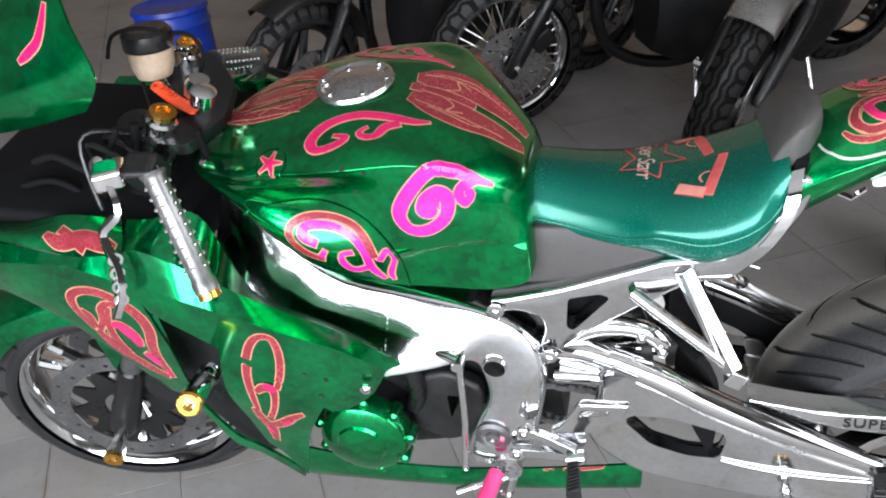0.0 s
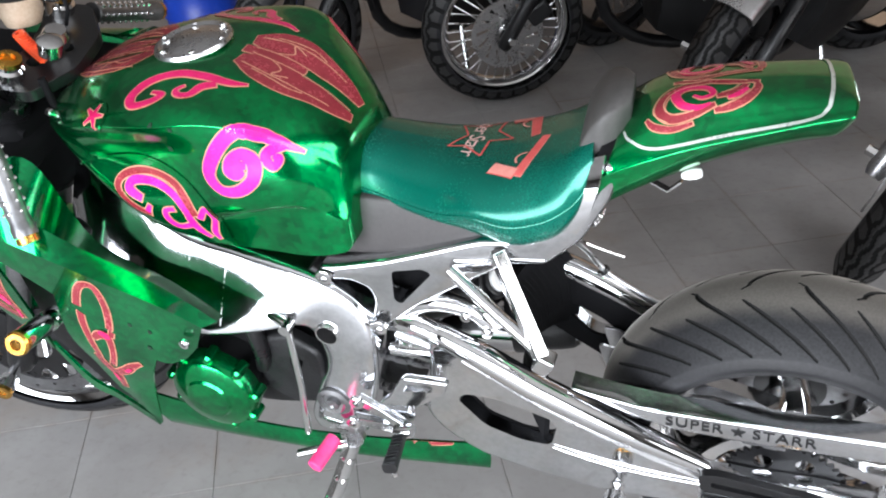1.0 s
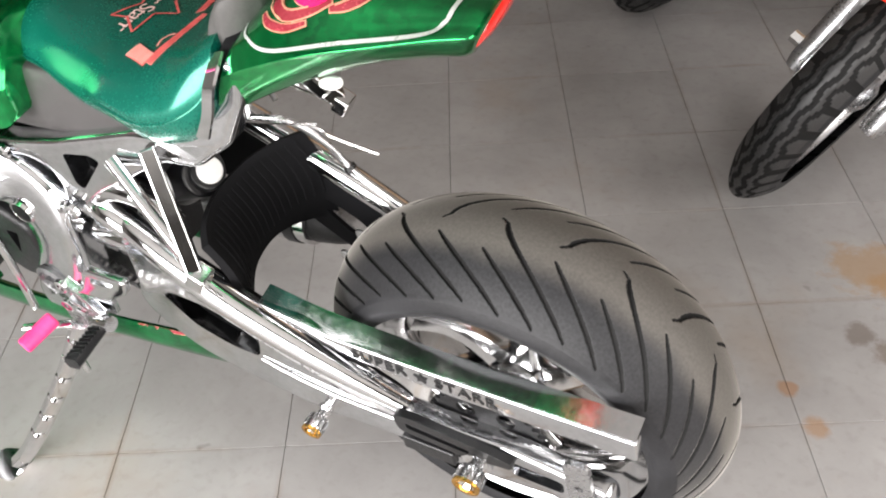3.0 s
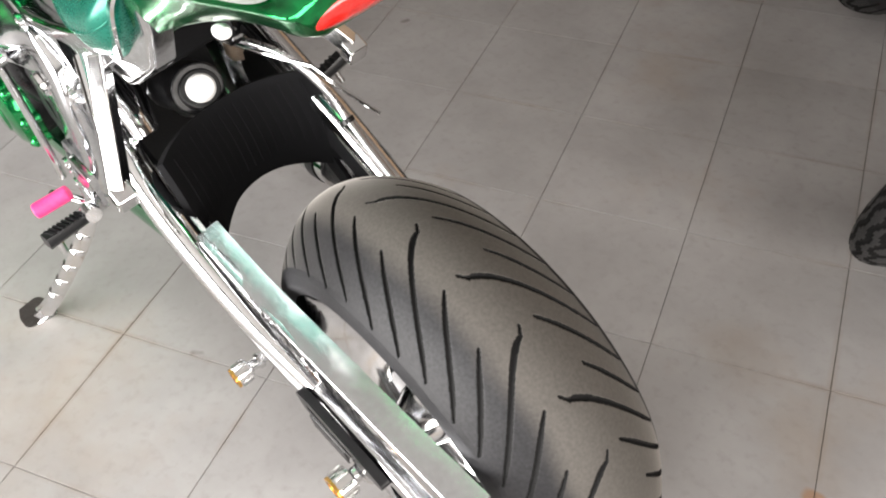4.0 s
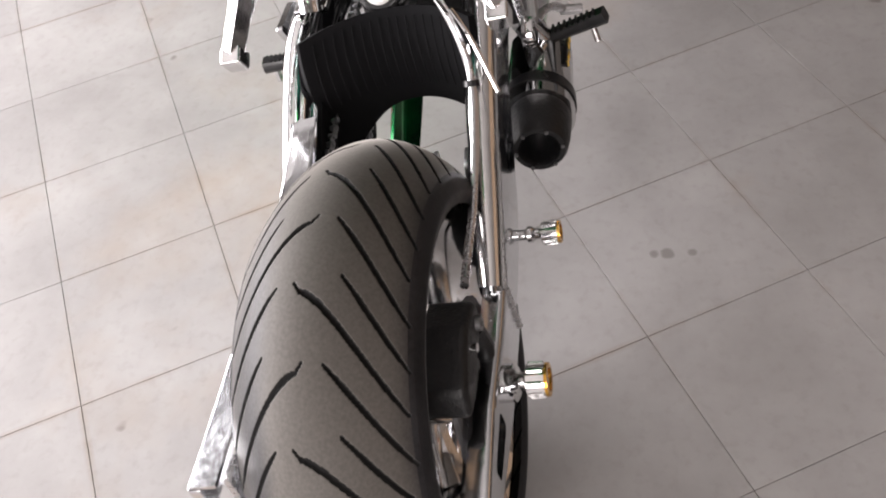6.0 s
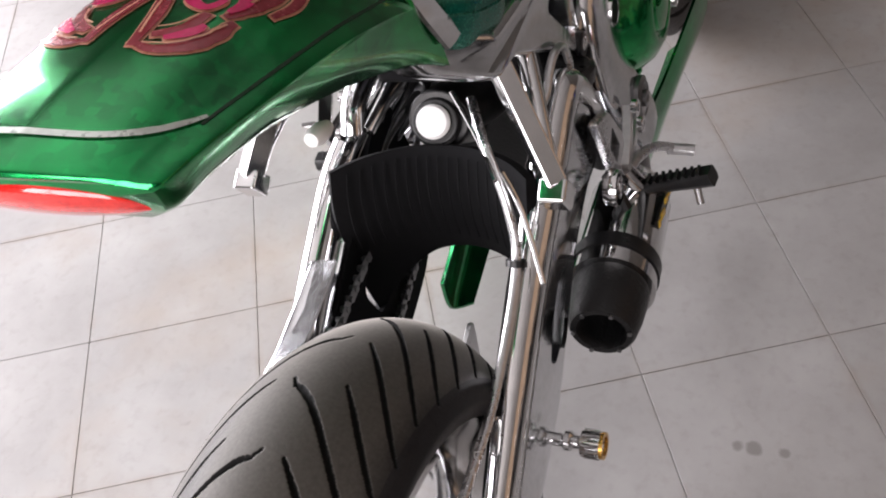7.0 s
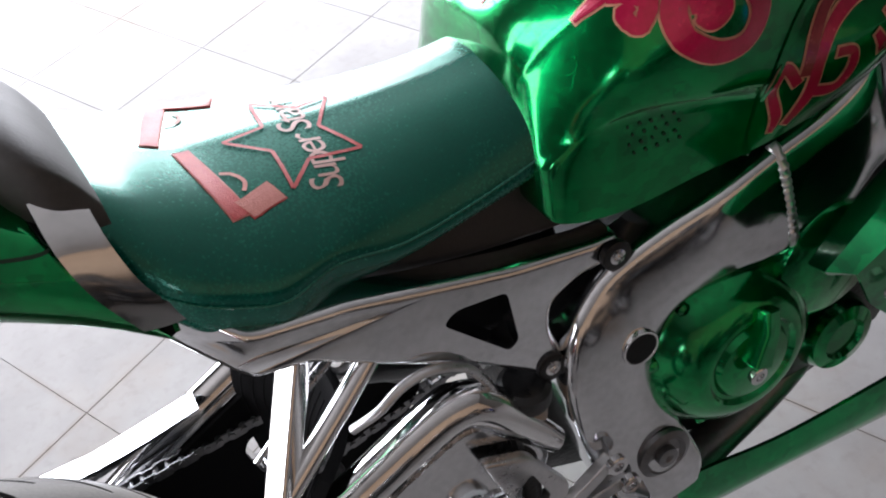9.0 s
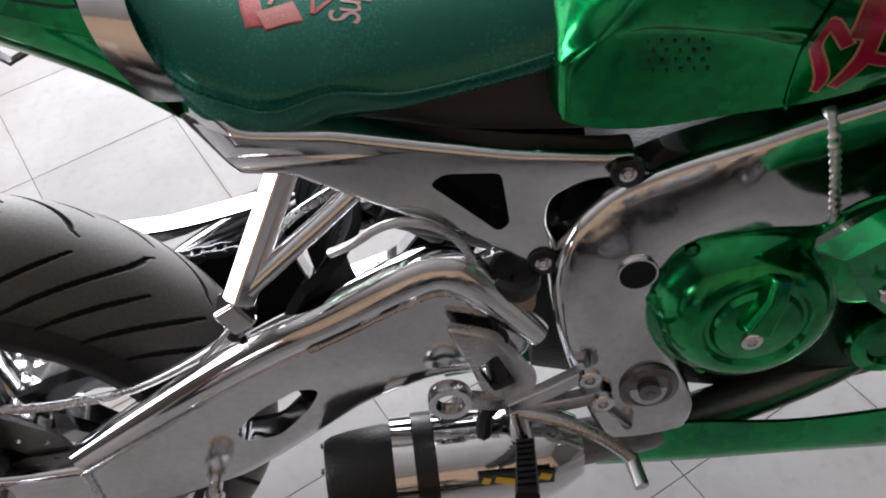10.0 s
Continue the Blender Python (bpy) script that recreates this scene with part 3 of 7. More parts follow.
# -- rear wheel --
def tyre_mesh(R, half, rim_r, n_round, n_across, tread, rubber=None):
    """A tyre round the y axis at the origin with cut tread grooves; material 0 tread, 1 sidewall, 2 groove."""
    prof = []
    for k in range(n_across + 1):
        s = -1 + 2 * k / n_across
        a = abs(s)
        if a < 0.74:
            y = s / 0.74 * half * 0.93
            drop_r = 0.06 * (a / 0.74) ** 2.0
            r = R - drop_r * R / 0.325
        else:
            q = (a - 0.74) / 0.26
            y = math.copysign(half * (0.93 + 0.07 * math.sin(min(q * 2.2, math.pi / 2)) - 0.13 * max(q - 0.45, 0) ** 1.2), s)
            r = R - 0.06 * R / 0.325 - (R - 0.06 * R / 0.325 - rim_r) * q
        prof.append((s, y, r))
    verts, mats, faces = [], [], []
    cut = np.zeros((n_round, n_across + 1))
    for i in range(n_round):
        th = 2 * math.pi * i / n_round
        for k, (s, y, r) in enumerate(prof):
            d = tread(th, y / half) if abs(s) < 0.8 else 0.0
            cut[i, k] = d
            rr = r - 0.0035 * d
            verts.append((math.cos(th) * rr, y, math.sin(th) * rr))
    for i in range(n_round):
        j = (i + 1) % n_round
        for k in range(n_across):
            a, b, c, d = (i * (n_across + 1) + k, i * (n_across + 1) + k + 1, j * (n_across + 1) + k + 1, j * (n_across + 1) + k)
            faces.append((a, b, c, d))
            mean = (cut[i, k] + cut[i, k + 1] + cut[j, k] + cut[j, k + 1]) / 4
            mid = abs(prof[k][0] + prof[k + 1][0]) / 2
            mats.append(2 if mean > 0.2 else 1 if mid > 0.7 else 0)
    me = bpy.data.meshes.new("tyre")
    me.from_pydata(verts, [], faces)
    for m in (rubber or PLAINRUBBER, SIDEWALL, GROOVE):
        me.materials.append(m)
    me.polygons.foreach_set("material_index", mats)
    me.polygons.foreach_set("use_smooth", [True] * len(faces))
    me.update()
    return me


def groove(th, s, n, kinds, lag, width):
    """1 inside a groove: n slanted grooves a side, whose reach inwards follows kinds; the two sides are half a step apart."""
    best = 0.0
    for side in (-1, 1):
        a = s * side
        u = (th + (0.0 if side < 0 else math.pi / n * 3) + lag * (a ** 1.5 if a > 0 else a)) / (2 * math.pi) * n
        k = round(u)
        inner, outer = kinds[k % len(kinds)]
        if a < inner or a > outer:
            continue
        end = min((a - inner) / 0.18, (outer - a) / 0.14, 1.0)
        dist = abs(u - k) * 2 * math.pi / n
        if dist < width * (0.35 + 0.65 * end):
            best = 1.0
    return best


SPORT = ((-0.06, 0.88), (0.36, 0.9), (0.24, 0.9))
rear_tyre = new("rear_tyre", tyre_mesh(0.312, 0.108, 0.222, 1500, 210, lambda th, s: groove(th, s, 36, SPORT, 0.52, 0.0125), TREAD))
rear_tyre.parent, rear_tyre.location = bike, unit @ Vector(RW)
rear_tyre["label"] = "wide dusty black rear tyre with swept tread grooves"

rim = part("rear_rim", lathe([(0.236, -0.0907), (0.246, -0.0907), (0.248, -0.0823), (0.238, -0.0773), (0.222, -0.0630), (0.205, -0.0420), (0.2, 0.0000), (0.205, 0.0420), (0.222, 0.0630), (0.238, 0.0773), (0.248, 0.0823), (0.246, 0.0907), (0.236, 0.0907),
                             (0.228, 0.0840), (0.21, 0.0630), (0.192, 0.0420), (0.188, 0.0000), (0.192, -0.0420), (0.21, -0.0630), (0.228, -0.0840)], RW, seg=96, closed=True), CHROME, bike, "mirror-polished deep-dish rear rim")
for k in range(6):
    a = 2 * math.pi * k / 6 + 0.3
    pts = [(RW[0] + math.cos(a + 0.35 * t) * (0.04 + 0.155 * t), RW[1], RW[2] + math.sin(a + 0.35 * t) * (0.04 + 0.155 * t)) for t in np.linspace(0, 1, 7)]
    part("spoke", tube(pts, [0.03, 0.027, 0.024, 0.022, 0.023, 0.027, 0.034], profile=[(-0.6, -1), (0.6, -1), (1, -0.5), (1, 0.5), (0.6, 1), (-0.6, 1), (-1, 0.5), (-1, -0.5)]), CHROME, rim)
part("hub", lathe([(0.0, -0.1), (0.03, -0.1), (0.036, -0.085), (0.05, -0.06), (0.055, 0.0), (0.05, 0.06), (0.036, 0.085), (0.03, 0.1), (0.0, 0.1)], RW, seg=40), CHROME, rim)


def disc_outline(r, n, wave):
    return [(math.cos(2 * math.pi * k / n) * (r + wave * math.cos(2 * math.pi * k / n * 10)), math.sin(2 * math.pi * k / n) * (r + wave * math.cos(2 * math.pi * k / n * 10))) for k in range(n)]


def brake_disc(centre, r, inner, y, thick, parent, name="brake_disc"):
    out = [(centre[0] + a, centre[2] + b) for a, b in disc_outline(r, 80, 0.002)]
    holes = [circle(centre[0], centre[2], inner, 40)]
    for k in range(20):
        a = 2 * math.pi * k / 20
        q = inner + (r - inner) * (0.35 if k % 2 else 0.68)
        holes.append(circle(centre[0] + math.cos(a) * q, centre[2] + math.sin(a) * q, 0.0048, 8))
    return part(name, plate(out, y, y + thick, holes), STEELGREY, parent, "drilled steel brake disc", 30)


brake_disc(RW, 0.115, 0.062, 0.112, 0.006, rim)
part("disc_carrier", plate(circle(RW[0], RW[2], 0.066, 30), 0.11, 0.116, [circle(RW[0], RW[2], 0.03, 20)]), BLACK, rim)
# sprocket with teeth
teeth = []
for k in range(42):
    a = 2 * math.pi * k / 42
    for da, r in ((-0.05, 0.096), (-0.02, 0.104), (0.02, 0.104), (0.05, 0.096)):
        teeth.append((RW[0] + math.cos(a + da) * r, RW[2] + math.sin(a + da) * r))
cuts = [circle(RW[0], RW[2], 0.032, 24)] + [circle(RW[0] + math.cos(k * math.pi / 3) * 0.066, RW[2] + math.sin(k * math.pi / 3) * 0.066, 0.016, 12) for k in range(6)]
part("sprocket", plate(teeth, -0.106, -0.1, cuts), BLACK, rim, "black rear sprocket")


# -- swingarm, in metres --
ARM_L = [(0.162, 0.47), (0.168, 0.545), (0.2, 0.565), (0.27, 0.53), (0.357, 0.483), (0.487, 0.42), (0.6, 0.362), (0.62, 0.34), (0.62, 0.262), (0.52, 0.254), (0.45, 0.25), (0.38, 0.26), (0.29, 0.277), (0.225, 0.298), (0.165, 0.345), (0.14, 0.39)]
SLOT_L = [(0.206, 0.43), (0.222, 0.445), (0.28, 0.443), (0.365, 0.416), (0.374, 0.4), (0.362, 0.352), (0.31, 0.354), (0.25, 0.376)]
ARM_R = [(0.1, 0.45), (0.12, 0.51), (0.145, 0.55), (0.165, 0.585), (0.19, 0.6), (0.225, 0.588), (0.3, 0.55), (0.36, 0.522), (0.43, 0.486), (0.52, 0.43), (0.6, 0.375), (0.62, 0.355), (0.62, 0.262), (0.53, 0.266), (0.43, 0.3), (0.35, 0.352), (0.28, 0.402), (0.2, 0.43), (0.15, 0.425)]
SLOT_R = [(0.43, 0.384), (0.4, 0.414), (0.35, 0.442), (0.328, 0.438), (0.342, 0.412), (0.382, 0.372), (0.42, 0.368)]
unit = PLAIN
for sy, slot, ARM, yo in ((-1, SLOT_L, ARM_L, 0.137), (1, SLOT_R, ARM_R, 0.148)):
    leg = part("swingarm_leg", pillow(fillet(ARM, 0.028, 5), sy * (yo - 0.026), sy * yo, [fillet(slot, 0.014, 4)], 0.012 if sy < 0 else 0.016, 0.014 if sy < 0 else 0.026, 5), POLISHED, bike, "polished aluminium swingarm leg", 30)
    # added black sheet: stands in for the dark that the bright inner face reflects
    part("dark_inner_sheet", plate(fillet([(q[0] * 0.97 + 0.008, q[1] * 0.97 + 0.0125) for q in ARM], 0.03, 3), sy * (yo - 0.033), sy * (yo - 0.0265), [fillet(slot, 0.011, 4)]), MATTEBLACK, leg, "black sheet in place of dark reflections on the inner side", 0)
    # rounded tube that arches over the pivot and runs down to the fork end
    arch = [(0.15, 0.555, 0.012, 0.098), (0.19, 0.556, 0.019, 0.118), (0.272, 0.53, 0.022, 0.134), (0.357, 0.484, 0.022, 0.14), (0.487, 0.418, 0.02, 0.138), (0.61, 0.352, 0.013, 0.128)] if sy < 0 else [(0.098, 0.47, 0.014), (0.142, 0.53, 0.021), (0.166, 0.562, 0.023), (0.19, 0.575, 0.023), (0.225, 0.565, 0.023), (0.3, 0.529, 0.023), (0.36, 0.503, 0.022), (0.43, 0.466, 0.021), (0.52, 0.412, 0.019), (0.61, 0.355, 0.016)]
    fine = spline([(q[0], sy * (q[3] if sy < 0 else yo - 0.015), q[1], q[2]) for q in arch], 6)
    part("upper_tube", tube([q[:3] for q in fine], [q[3] for q in fine], 24), CHROME, leg, "chromed upper tube", 60)
    part("weld_bead", tube([(q[0], q[1] + sy * 0.0145, q[2] - q[3] * 0.86) for q in fine[9:]], [0.0038 if k % 2 else 0.003 for k in range(len(fine) - 9)], 8), BRUSHED, leg)
    if sy < 0:
        part("leg_ridge", tube(spline([(0.366, -0.137, 0.35), (0.43, -0.139, 0.336), (0.51, -0.139, 0.326), (0.612, -0.137, 0.322)], 5), 0.005, 10), CHROME, leg, "bright fold along the leg")
        part("link_arm", tube(spline([(0.118, -0.098, 0.565), (0.15, -0.1, 0.598), (0.195, -0.102, 0.612), (0.245, -0.102, 0.602), (0.268, -0.102, 0.575)], 5), 0.016, 12), CHROME, leg, "polished curved link arm")
        for z, drop in ((0.53, 0.02), (0.5, 0.012)):
            part("cross_tube", tube([(0.105, -0.104, z), (0.19, -0.116, z - drop * 0.6), (0.262, -0.122, z - drop)], [0.012, 0.0115, 0.009], 14), POLISHED, leg)
        for x, z in ((0.268, 0.575), (0.236, 0.604)):
            bolt(leg, (x, -0.117, z), 0.0085, 0.006, -1)
    # fork end that carries the axle
    end = fillet([(0.6, 0.352), (0.68, 0.347), (0.78, 0.352), (0.872, 0.338), (0.915, 0.33), (0.92, 0.285), (0.86, 0.272), (0.74, 0.255), (0.6, 0.258)], 0.014)
    hole = fillet([(0.775, 0.328), (0.85, 0.322), (0.85, 0.294), (0.775, 0.294)], 0.009)
    fe = part("fork_end", pillow(end, sy * (yo - 0.028), sy * (yo + 0.002), [hole], 0.008, 0.01), POLISHED, bike, "polished swingarm fork end", 30)
    part("axle_block", lathe([(0.0, 0), (0.024, 0), (0.024, sy * 0.012), (0.018, sy * 0.016), (0.011, sy * 0.016), (0.011, sy * 0.024), (0.0, sy * 0.024)], (0.725, sy * (yo + 0.002), 0.31), seg=24), CHROME, fe)
    part("weld_bead", tube([(0.606, sy * (yo + 0.001), z) for z in np.linspace(0.264, 0.346, 12)], [0.005, 0.004] * 6, 8), BRUSHED, leg)
    for x, z, big in ((0.473, 0.296, 1.0), (0.731, 0.322, 1.3)):
        y = sy * (yo - 0.022)
        sp = part("stand_spool", lathe([(0.0, 0), (0.008, 0), (0.008, sy * 0.03), (0.012 * big, sy * 0.034), (0.012 * big, sy * 0.04), (0.008 * big, sy * 0.044), (0.008 * big, sy * 0.05), (0.0155 * big, sy * 0.054), (0.0155 * big, sy * 0.076), (0.01 * big, sy * 0.076), (0.008, sy * 0.07), (0.0, sy * 0.07)], (x, y, z), seg=22), CHROME, bike, "chrome stand spool", 30)
        for k in range(8):
            a = 2 * math.pi * k / 8
            part("flute", tube([(x + math.cos(a) * 0.0155 * big, y + sy * 0.056, z + math.sin(a) * 0.0155 * big), (x + math.cos(a) * 0.0155 * big, y + sy * 0.074, z + math.sin(a) * 0.0155 * big)], 0.0022 * big, 6), CHROME, sp)
        part("spool_cap", lathe([(0.011 * big, 0), (0.0158 * big, 0), (0.0158 * big, sy * 0.004), (0.011 * big, sy * 0.004)], (x, y + sy * 0.076, z), seg=22, closed=True), GOLD, sp)

# lettered bar above the left leg: an upright face and a top flange that leans inwards
BAR = [(0.4, 0.495), (0.44, 0.487), (0.52, 0.473), (0.7, 0.473), (0.84, 0.476), (0.946, 0.48), (0.948, 0.44), (0.845, 0.437), (0.69, 0.434), (0.56, 0.438), (0.5, 0.452), (0.43, 0.478)]
bar = part("lettered_bar", pillow(fillet(BAR, 0.006), -0.118, -0.134, (), 0.003, 0.003), POLISHED, bike, "polished upper bar with raised lettering", 30)
flange = bmesh.new()
rings = []
for q in spline([(0.4, 0.494), (0.52, 0.474), (0.7, 0.474), (0.84, 0.477), (0.944, 0.481)], 5):
    rings.append([flange.verts.new((q[0], y, q[1] + dz)) for y, dz in ((-0.131, 0.0), (-0.098, 0.004), (-0.098, -0.001), (-0.131, -0.005))])
for a, b in zip(rings, rings[1:]):
    for k in range(4):
        flange.faces.new((a[k], a[(k + 1) % 4], b[(k + 1) % 4], b[k]))
flange.faces.new(rings[0])
flange.faces.new(rings[-1])
part("top_flange", flange, POLISHED, bar, "polished top flange", 30)


def lettering(text, size, m, material, parent, depth=0.0012, name="lettering", spread=1.0):
    cu = bpy.data.curves.new(name, "FONT")
    cu.shear = 0.25 if name == "script_embroidery" else 0.0
    cu.body, cu.size, cu.extrude, cu.space_character = text, size, depth, spread
    cu.align_x, cu.align_y = "CENTER", "CENTER"
    ob = new(name, cu)
    me = bpy.data.meshes.new_from_object(ob.evaluated_get(bpy.context.evaluated_depsgraph_get()))
    bpy.data.objects.remove(ob)
    me.transform(unit @ m)
    me.materials.append(material)
    out = new(name, me)
    out.parent = parent
    return out


lettering("SUPER", 0.0285, pose(0.588, -0.1342, 0.4555, 90, 0, 0), BLACK, bar, spread=1.12)
lettering("STARR", 0.0285, pose(0.718, -0.1342, 0.455, 90, 0, 0), BLACK, bar, spread=1.12)
starpts = [(0.653 + math.cos(radians(90 + 36 * k)) * (0.011 if k % 2 == 0 else 0.0046), 0.455 + math.sin(radians(90 + 36 * k)) * (0.011 if k % 2 == 0 else 0.0046)) for k in range(10)]
part("star_badge", plate(starpts, -0.1356, -0.132), BLACK, bar, smooth=0)
part("bar_end_plate", plate(fillet([(0.855, 0.4), (0.89, 0.405), (0.897, 0.3), (0.885, 0.272), (0.868, 0.272), (0.86, 0.32)], 0.012), -0.149, -0.141, [circle(0.876, 0.345, 0.006, 14)]), BRUSHED, bike, "small brushed bracket", bevel=0.003)
part("chain_guard", plate(fillet([(0.6, 0.362), (0.63, 0.368), (0.76, 0.352), (0.785, 0.346), (0.78, 0.332), (0.7, 0.318), (0.605, 0.326)], 0.01), -0.153, -0.14, [fillet([(0.62, 0.35), (0.72, 0.34), (0.715, 0.331), (0.62, 0.338)], 0.004)]), BLACK, bike, "black chain slider", bevel=0.004)
part("slider_box", box((0.648, -0.146, 0.292), (0.085, 0.014, 0.032)), BLACK, bike, "black slider box", 0, 0.004)
unit = DRAWN

# chain: two runs of link plates
links = bmesh.new()
for (xa, za), (xb, zb) in (((0.05, 0.515), (RW[0], RW[2] + 0.1)), ((0.05, 0.425), (RW[0], RW[2] - 0.1))):
    n = int(math.hypot(xb - xa, zb - za) / 0.0159)
    ang = math.atan2(zb - za, xb - xa)
    for k in range(n):
        cx, cz = xa + (xb - xa) * (k + 0.5) / n, za + (zb - za) * (k + 0.5) / n
        off = 0.0075 if k % 2 else 0.0052
        for s in (-1, 1):
            add_box(links, (cx, -0.103 + s * off, cz), (0.0175, 0.0018, 0.0125), Matrix.Rotation(-ang, 3, "Y"))
        add_lathe(links, [(0.0045, -0.01), (0.0045, 0.01)], (cx - 0.0079 * math.cos(ang), -0.103, cz - 0.0079 * math.sin(ang)), seg=8)
tagged(part("chain", links, STEELGREY, bike, "steel drive chain", 30), kind="stuff")

# cross body of the swingarm: black, ribbed, cupped round the tyre
cup = []
for k, z in enumerate((0.605, 0.57, 0.53, 0.49, 0.45)):
    back = (0.295, 0.315, 0.325, 0.325, 0.315)[k]
    cup.append([(back + 0.06 * (abs(y) / 0.125) ** 2.4, y + 0.01, z - (0.0 if k < 3 else 0.03 * (k - 2) * (abs(y) / 0.125) ** 2 * (1.5 if y < 0 else 0.6))) for y in (-0.122, -0.09, -0.045, 0.0, 0.045, 0.09, 0.122)])
inner = part("inner_fender", sheet(cup, 7, 5, 0.012), MATTEBLACK, bike, "black ribbed inner fender", 40)
for k in range(17):
    y = -0.104 + 0.013 * k
    pts = [((0.295, 0.315, 0.325, 0.325)[j] + 0.06 * (abs(y) / 0.125) ** 2.4 + 0.0125, y + 0.01, z) for j, z in enumerate((0.597, 0.565, 0.53, 0.495))]
    part("rib", tube(spline(pts, 4), 0.0011, 6), MATTEBLACK, inner)
part("shock_body", tube([(0.13, 0.0, 0.56), (0.26, 0.0, 0.616)], 0.04, 24), BLACK, bike, "black shock absorber body", bevel=0.004)
res = part("reservoir", tube([(0.19, 0.0, 0.56), (0.27, 0.0, 0.622)], 0.03, 24), BLACK, bike, "black shock reservoir", bevel=0.003)
d = Vector((0.08, 0.0, 0.062)).normalized()
part("reservoir_cap", lathe([(0.0, 0), (0.021, 0), (0.022, 0.004), (0.019, 0.008), (0.0, 0.009)], Vector((0.27, 0, 0.622)), d, 28), WHITECAP, res, "round white reservoir cap")
# -- frame beams --
BEAM_LEFT = [(-0.46, 0.94, -0.5, 0.79, 0.054, 0.115), (-0.4, 0.882, -0.44, 0.69, 0.084, 0.185), (-0.345, 0.843, -0.37, 0.645, 0.099, 0.2), (-0.295, 0.805, -0.315, 0.635, 0.112, 0.21), (-0.24, 0.775, -0.262, 0.615, 0.119, 0.21), (-0.17, 0.757, -0.19, 0.61, 0.122, 0.203), (-0.1, 0.739, -0.1, 0.622, 0.124, 0.19), (-0.03, 0.716, -0.05, 0.625, 0.127, 0.17), (0.03, 0.688, -0.032, 0.603, 0.134, 0.154), (0.07, 0.65, -0.024, 0.568, 0.141, 0.153), (0.087, 0.592, -0.022, 0.532, 0.152, 0.154), (0.083, 0.53, -0.03, 0.5, 0.154, 0.157), (0.067, 0.46, -0.05, 0.465, 0.158, 0.162), (0.045, 0.39, -0.075, 0.4, 0.168, 0.172), (0.03, 0.358, -0.068, 0.372, 0.162, 0.176)]
BEAM_RIGHT = [(-0.46, 0.9454, -0.5, 0.79, 0.0513, 0.115), (-0.4, 0.8946, -0.44, 0.728, 0.0827, 0.145), (-0.345, 0.858, -0.37, 0.69, 0.106, 0.157), (-0.295, 0.82, -0.315, 0.696, 0.14, 0.158), (-0.24, 0.79, -0.262, 0.662, 0.147, 0.164), (-0.17, 0.773, -0.19, 0.645, 0.152, 0.166), (-0.1, 0.755, -0.1, 0.646, 0.158, 0.163), (-0.03, 0.7241, -0.05, 0.632, 0.1439, 0.158), (0.03, 0.688, -0.032, 0.603, 0.136, 0.154), (0.07, 0.65, -0.024, 0.568, 0.147, 0.153), (0.087, 0.592, -0.022, 0.532, 0.152, 0.154), (0.083, 0.53, -0.03, 0.5, 0.154, 0.157), (0.067, 0.46, -0.05, 0.465, 0.158, 0.162), (0.045, 0.39, -0.075, 0.4, 0.168, 0.172), (0.03, 0.358, -0.068, 0.372, 0.172, 0.176)]
for sy in (-1, 1):
    beam = part("frame_beam", band(BEAM_LEFT if sy < 0 else BEAM_RIGHT, sy), POLISHED, bike, "polished aluminium frame beam", 40)
    fine = spline(BEAM_LEFT if sy < 0 else BEAM_RIGHT, 5)

    def on_beam(k, u, out=0.0):
        q = fine[k]
        return (q[0] + (q[2] - q[0]) * u, sy * (q[4] + (q[5] - q[4]) * u + 0.003 - 0.012 * abs(2 * u - 1) ** 6 + out), q[1] + (q[3] - q[1]) * u)

    hole_y = 0.1545 if sy < 0 else 0.153
    part("frame_boss", lathe([(0.0228, -0.004 * sy), (0.0215, sy * 0.0026), (0.0195, sy * 0.0024), (0.0185, -0.0005 * sy)], (0.0, sy * hole_y, 0.6), seg=28), CHROME, beam, "lip of the hole through the beam")
    # flat black disc: the hole's shade as colour, the beam isn't cut
    part("hole_shade_disc", lathe([(0.0, sy * 0.002), (0.0185, sy * 0.002)], (0.0, sy * hole_y, 0.6), seg=28), BLACK, beam, "black disc in place of the dark hole in the beam")
    for k, r, us in ((25, 0.0026, (0.06, 0.94)), (20, 0.0022, (0.08, 0.5))) if sy < 0 else ((25, 0.008, (0.0, 1.0)),):
        bead = [on_beam(k, us[0] + (us[1] - us[0]) * j / 30, -0.003 if sy < 0 else -0.0045) for j in range(31)]
        part("weld_bead", tube(bead, [r if j % 2 else r * 0.8 for j in range(31)], 10), BRUSHED, beam)
    pv = part("pivot_nut", lathe([(0.034, 0), (0.034, sy * 0.006), (0.026, sy * 0.009), (0.022, sy * 0.004), (0.013, sy * 0.004), (0.013, sy * 0.012), (0.006, sy * 0.013), (0.0, sy * 0.009)], (-0.02, sy * 0.163, 0.436), seg=28), STEELGREY, beam)

# -- subframe --
part("battery_box", box((0.15, 0.01, 0.7), (0.2, 0.15, 0.11), Matrix.Rotation(radians(-14), 3, "Y")), MATTEBLACK, bike, "black battery box under the seat", 0, 0.01)
RAIL = [(0.0, 0.733), (0.03, 0.735), (0.12, 0.752), (0.2, 0.775), (0.29, 0.802), (0.38, 0.812), (0.43, 0.84), (0.475, 0.895), (0.495, 0.95), (0.52, 0.94), (0.5, 0.88), (0.455, 0.805), (0.4, 0.765), (0.335, 0.757), (0.25, 0.705), (0.17, 0.655), (0.11, 0.605), (0.09, 0.598), (0.078, 0.61), (0.08, 0.63), (0.09, 0.66), (0.085, 0.69), (0.05, 0.705), (0.015, 0.703), (0.0, 0.712)]
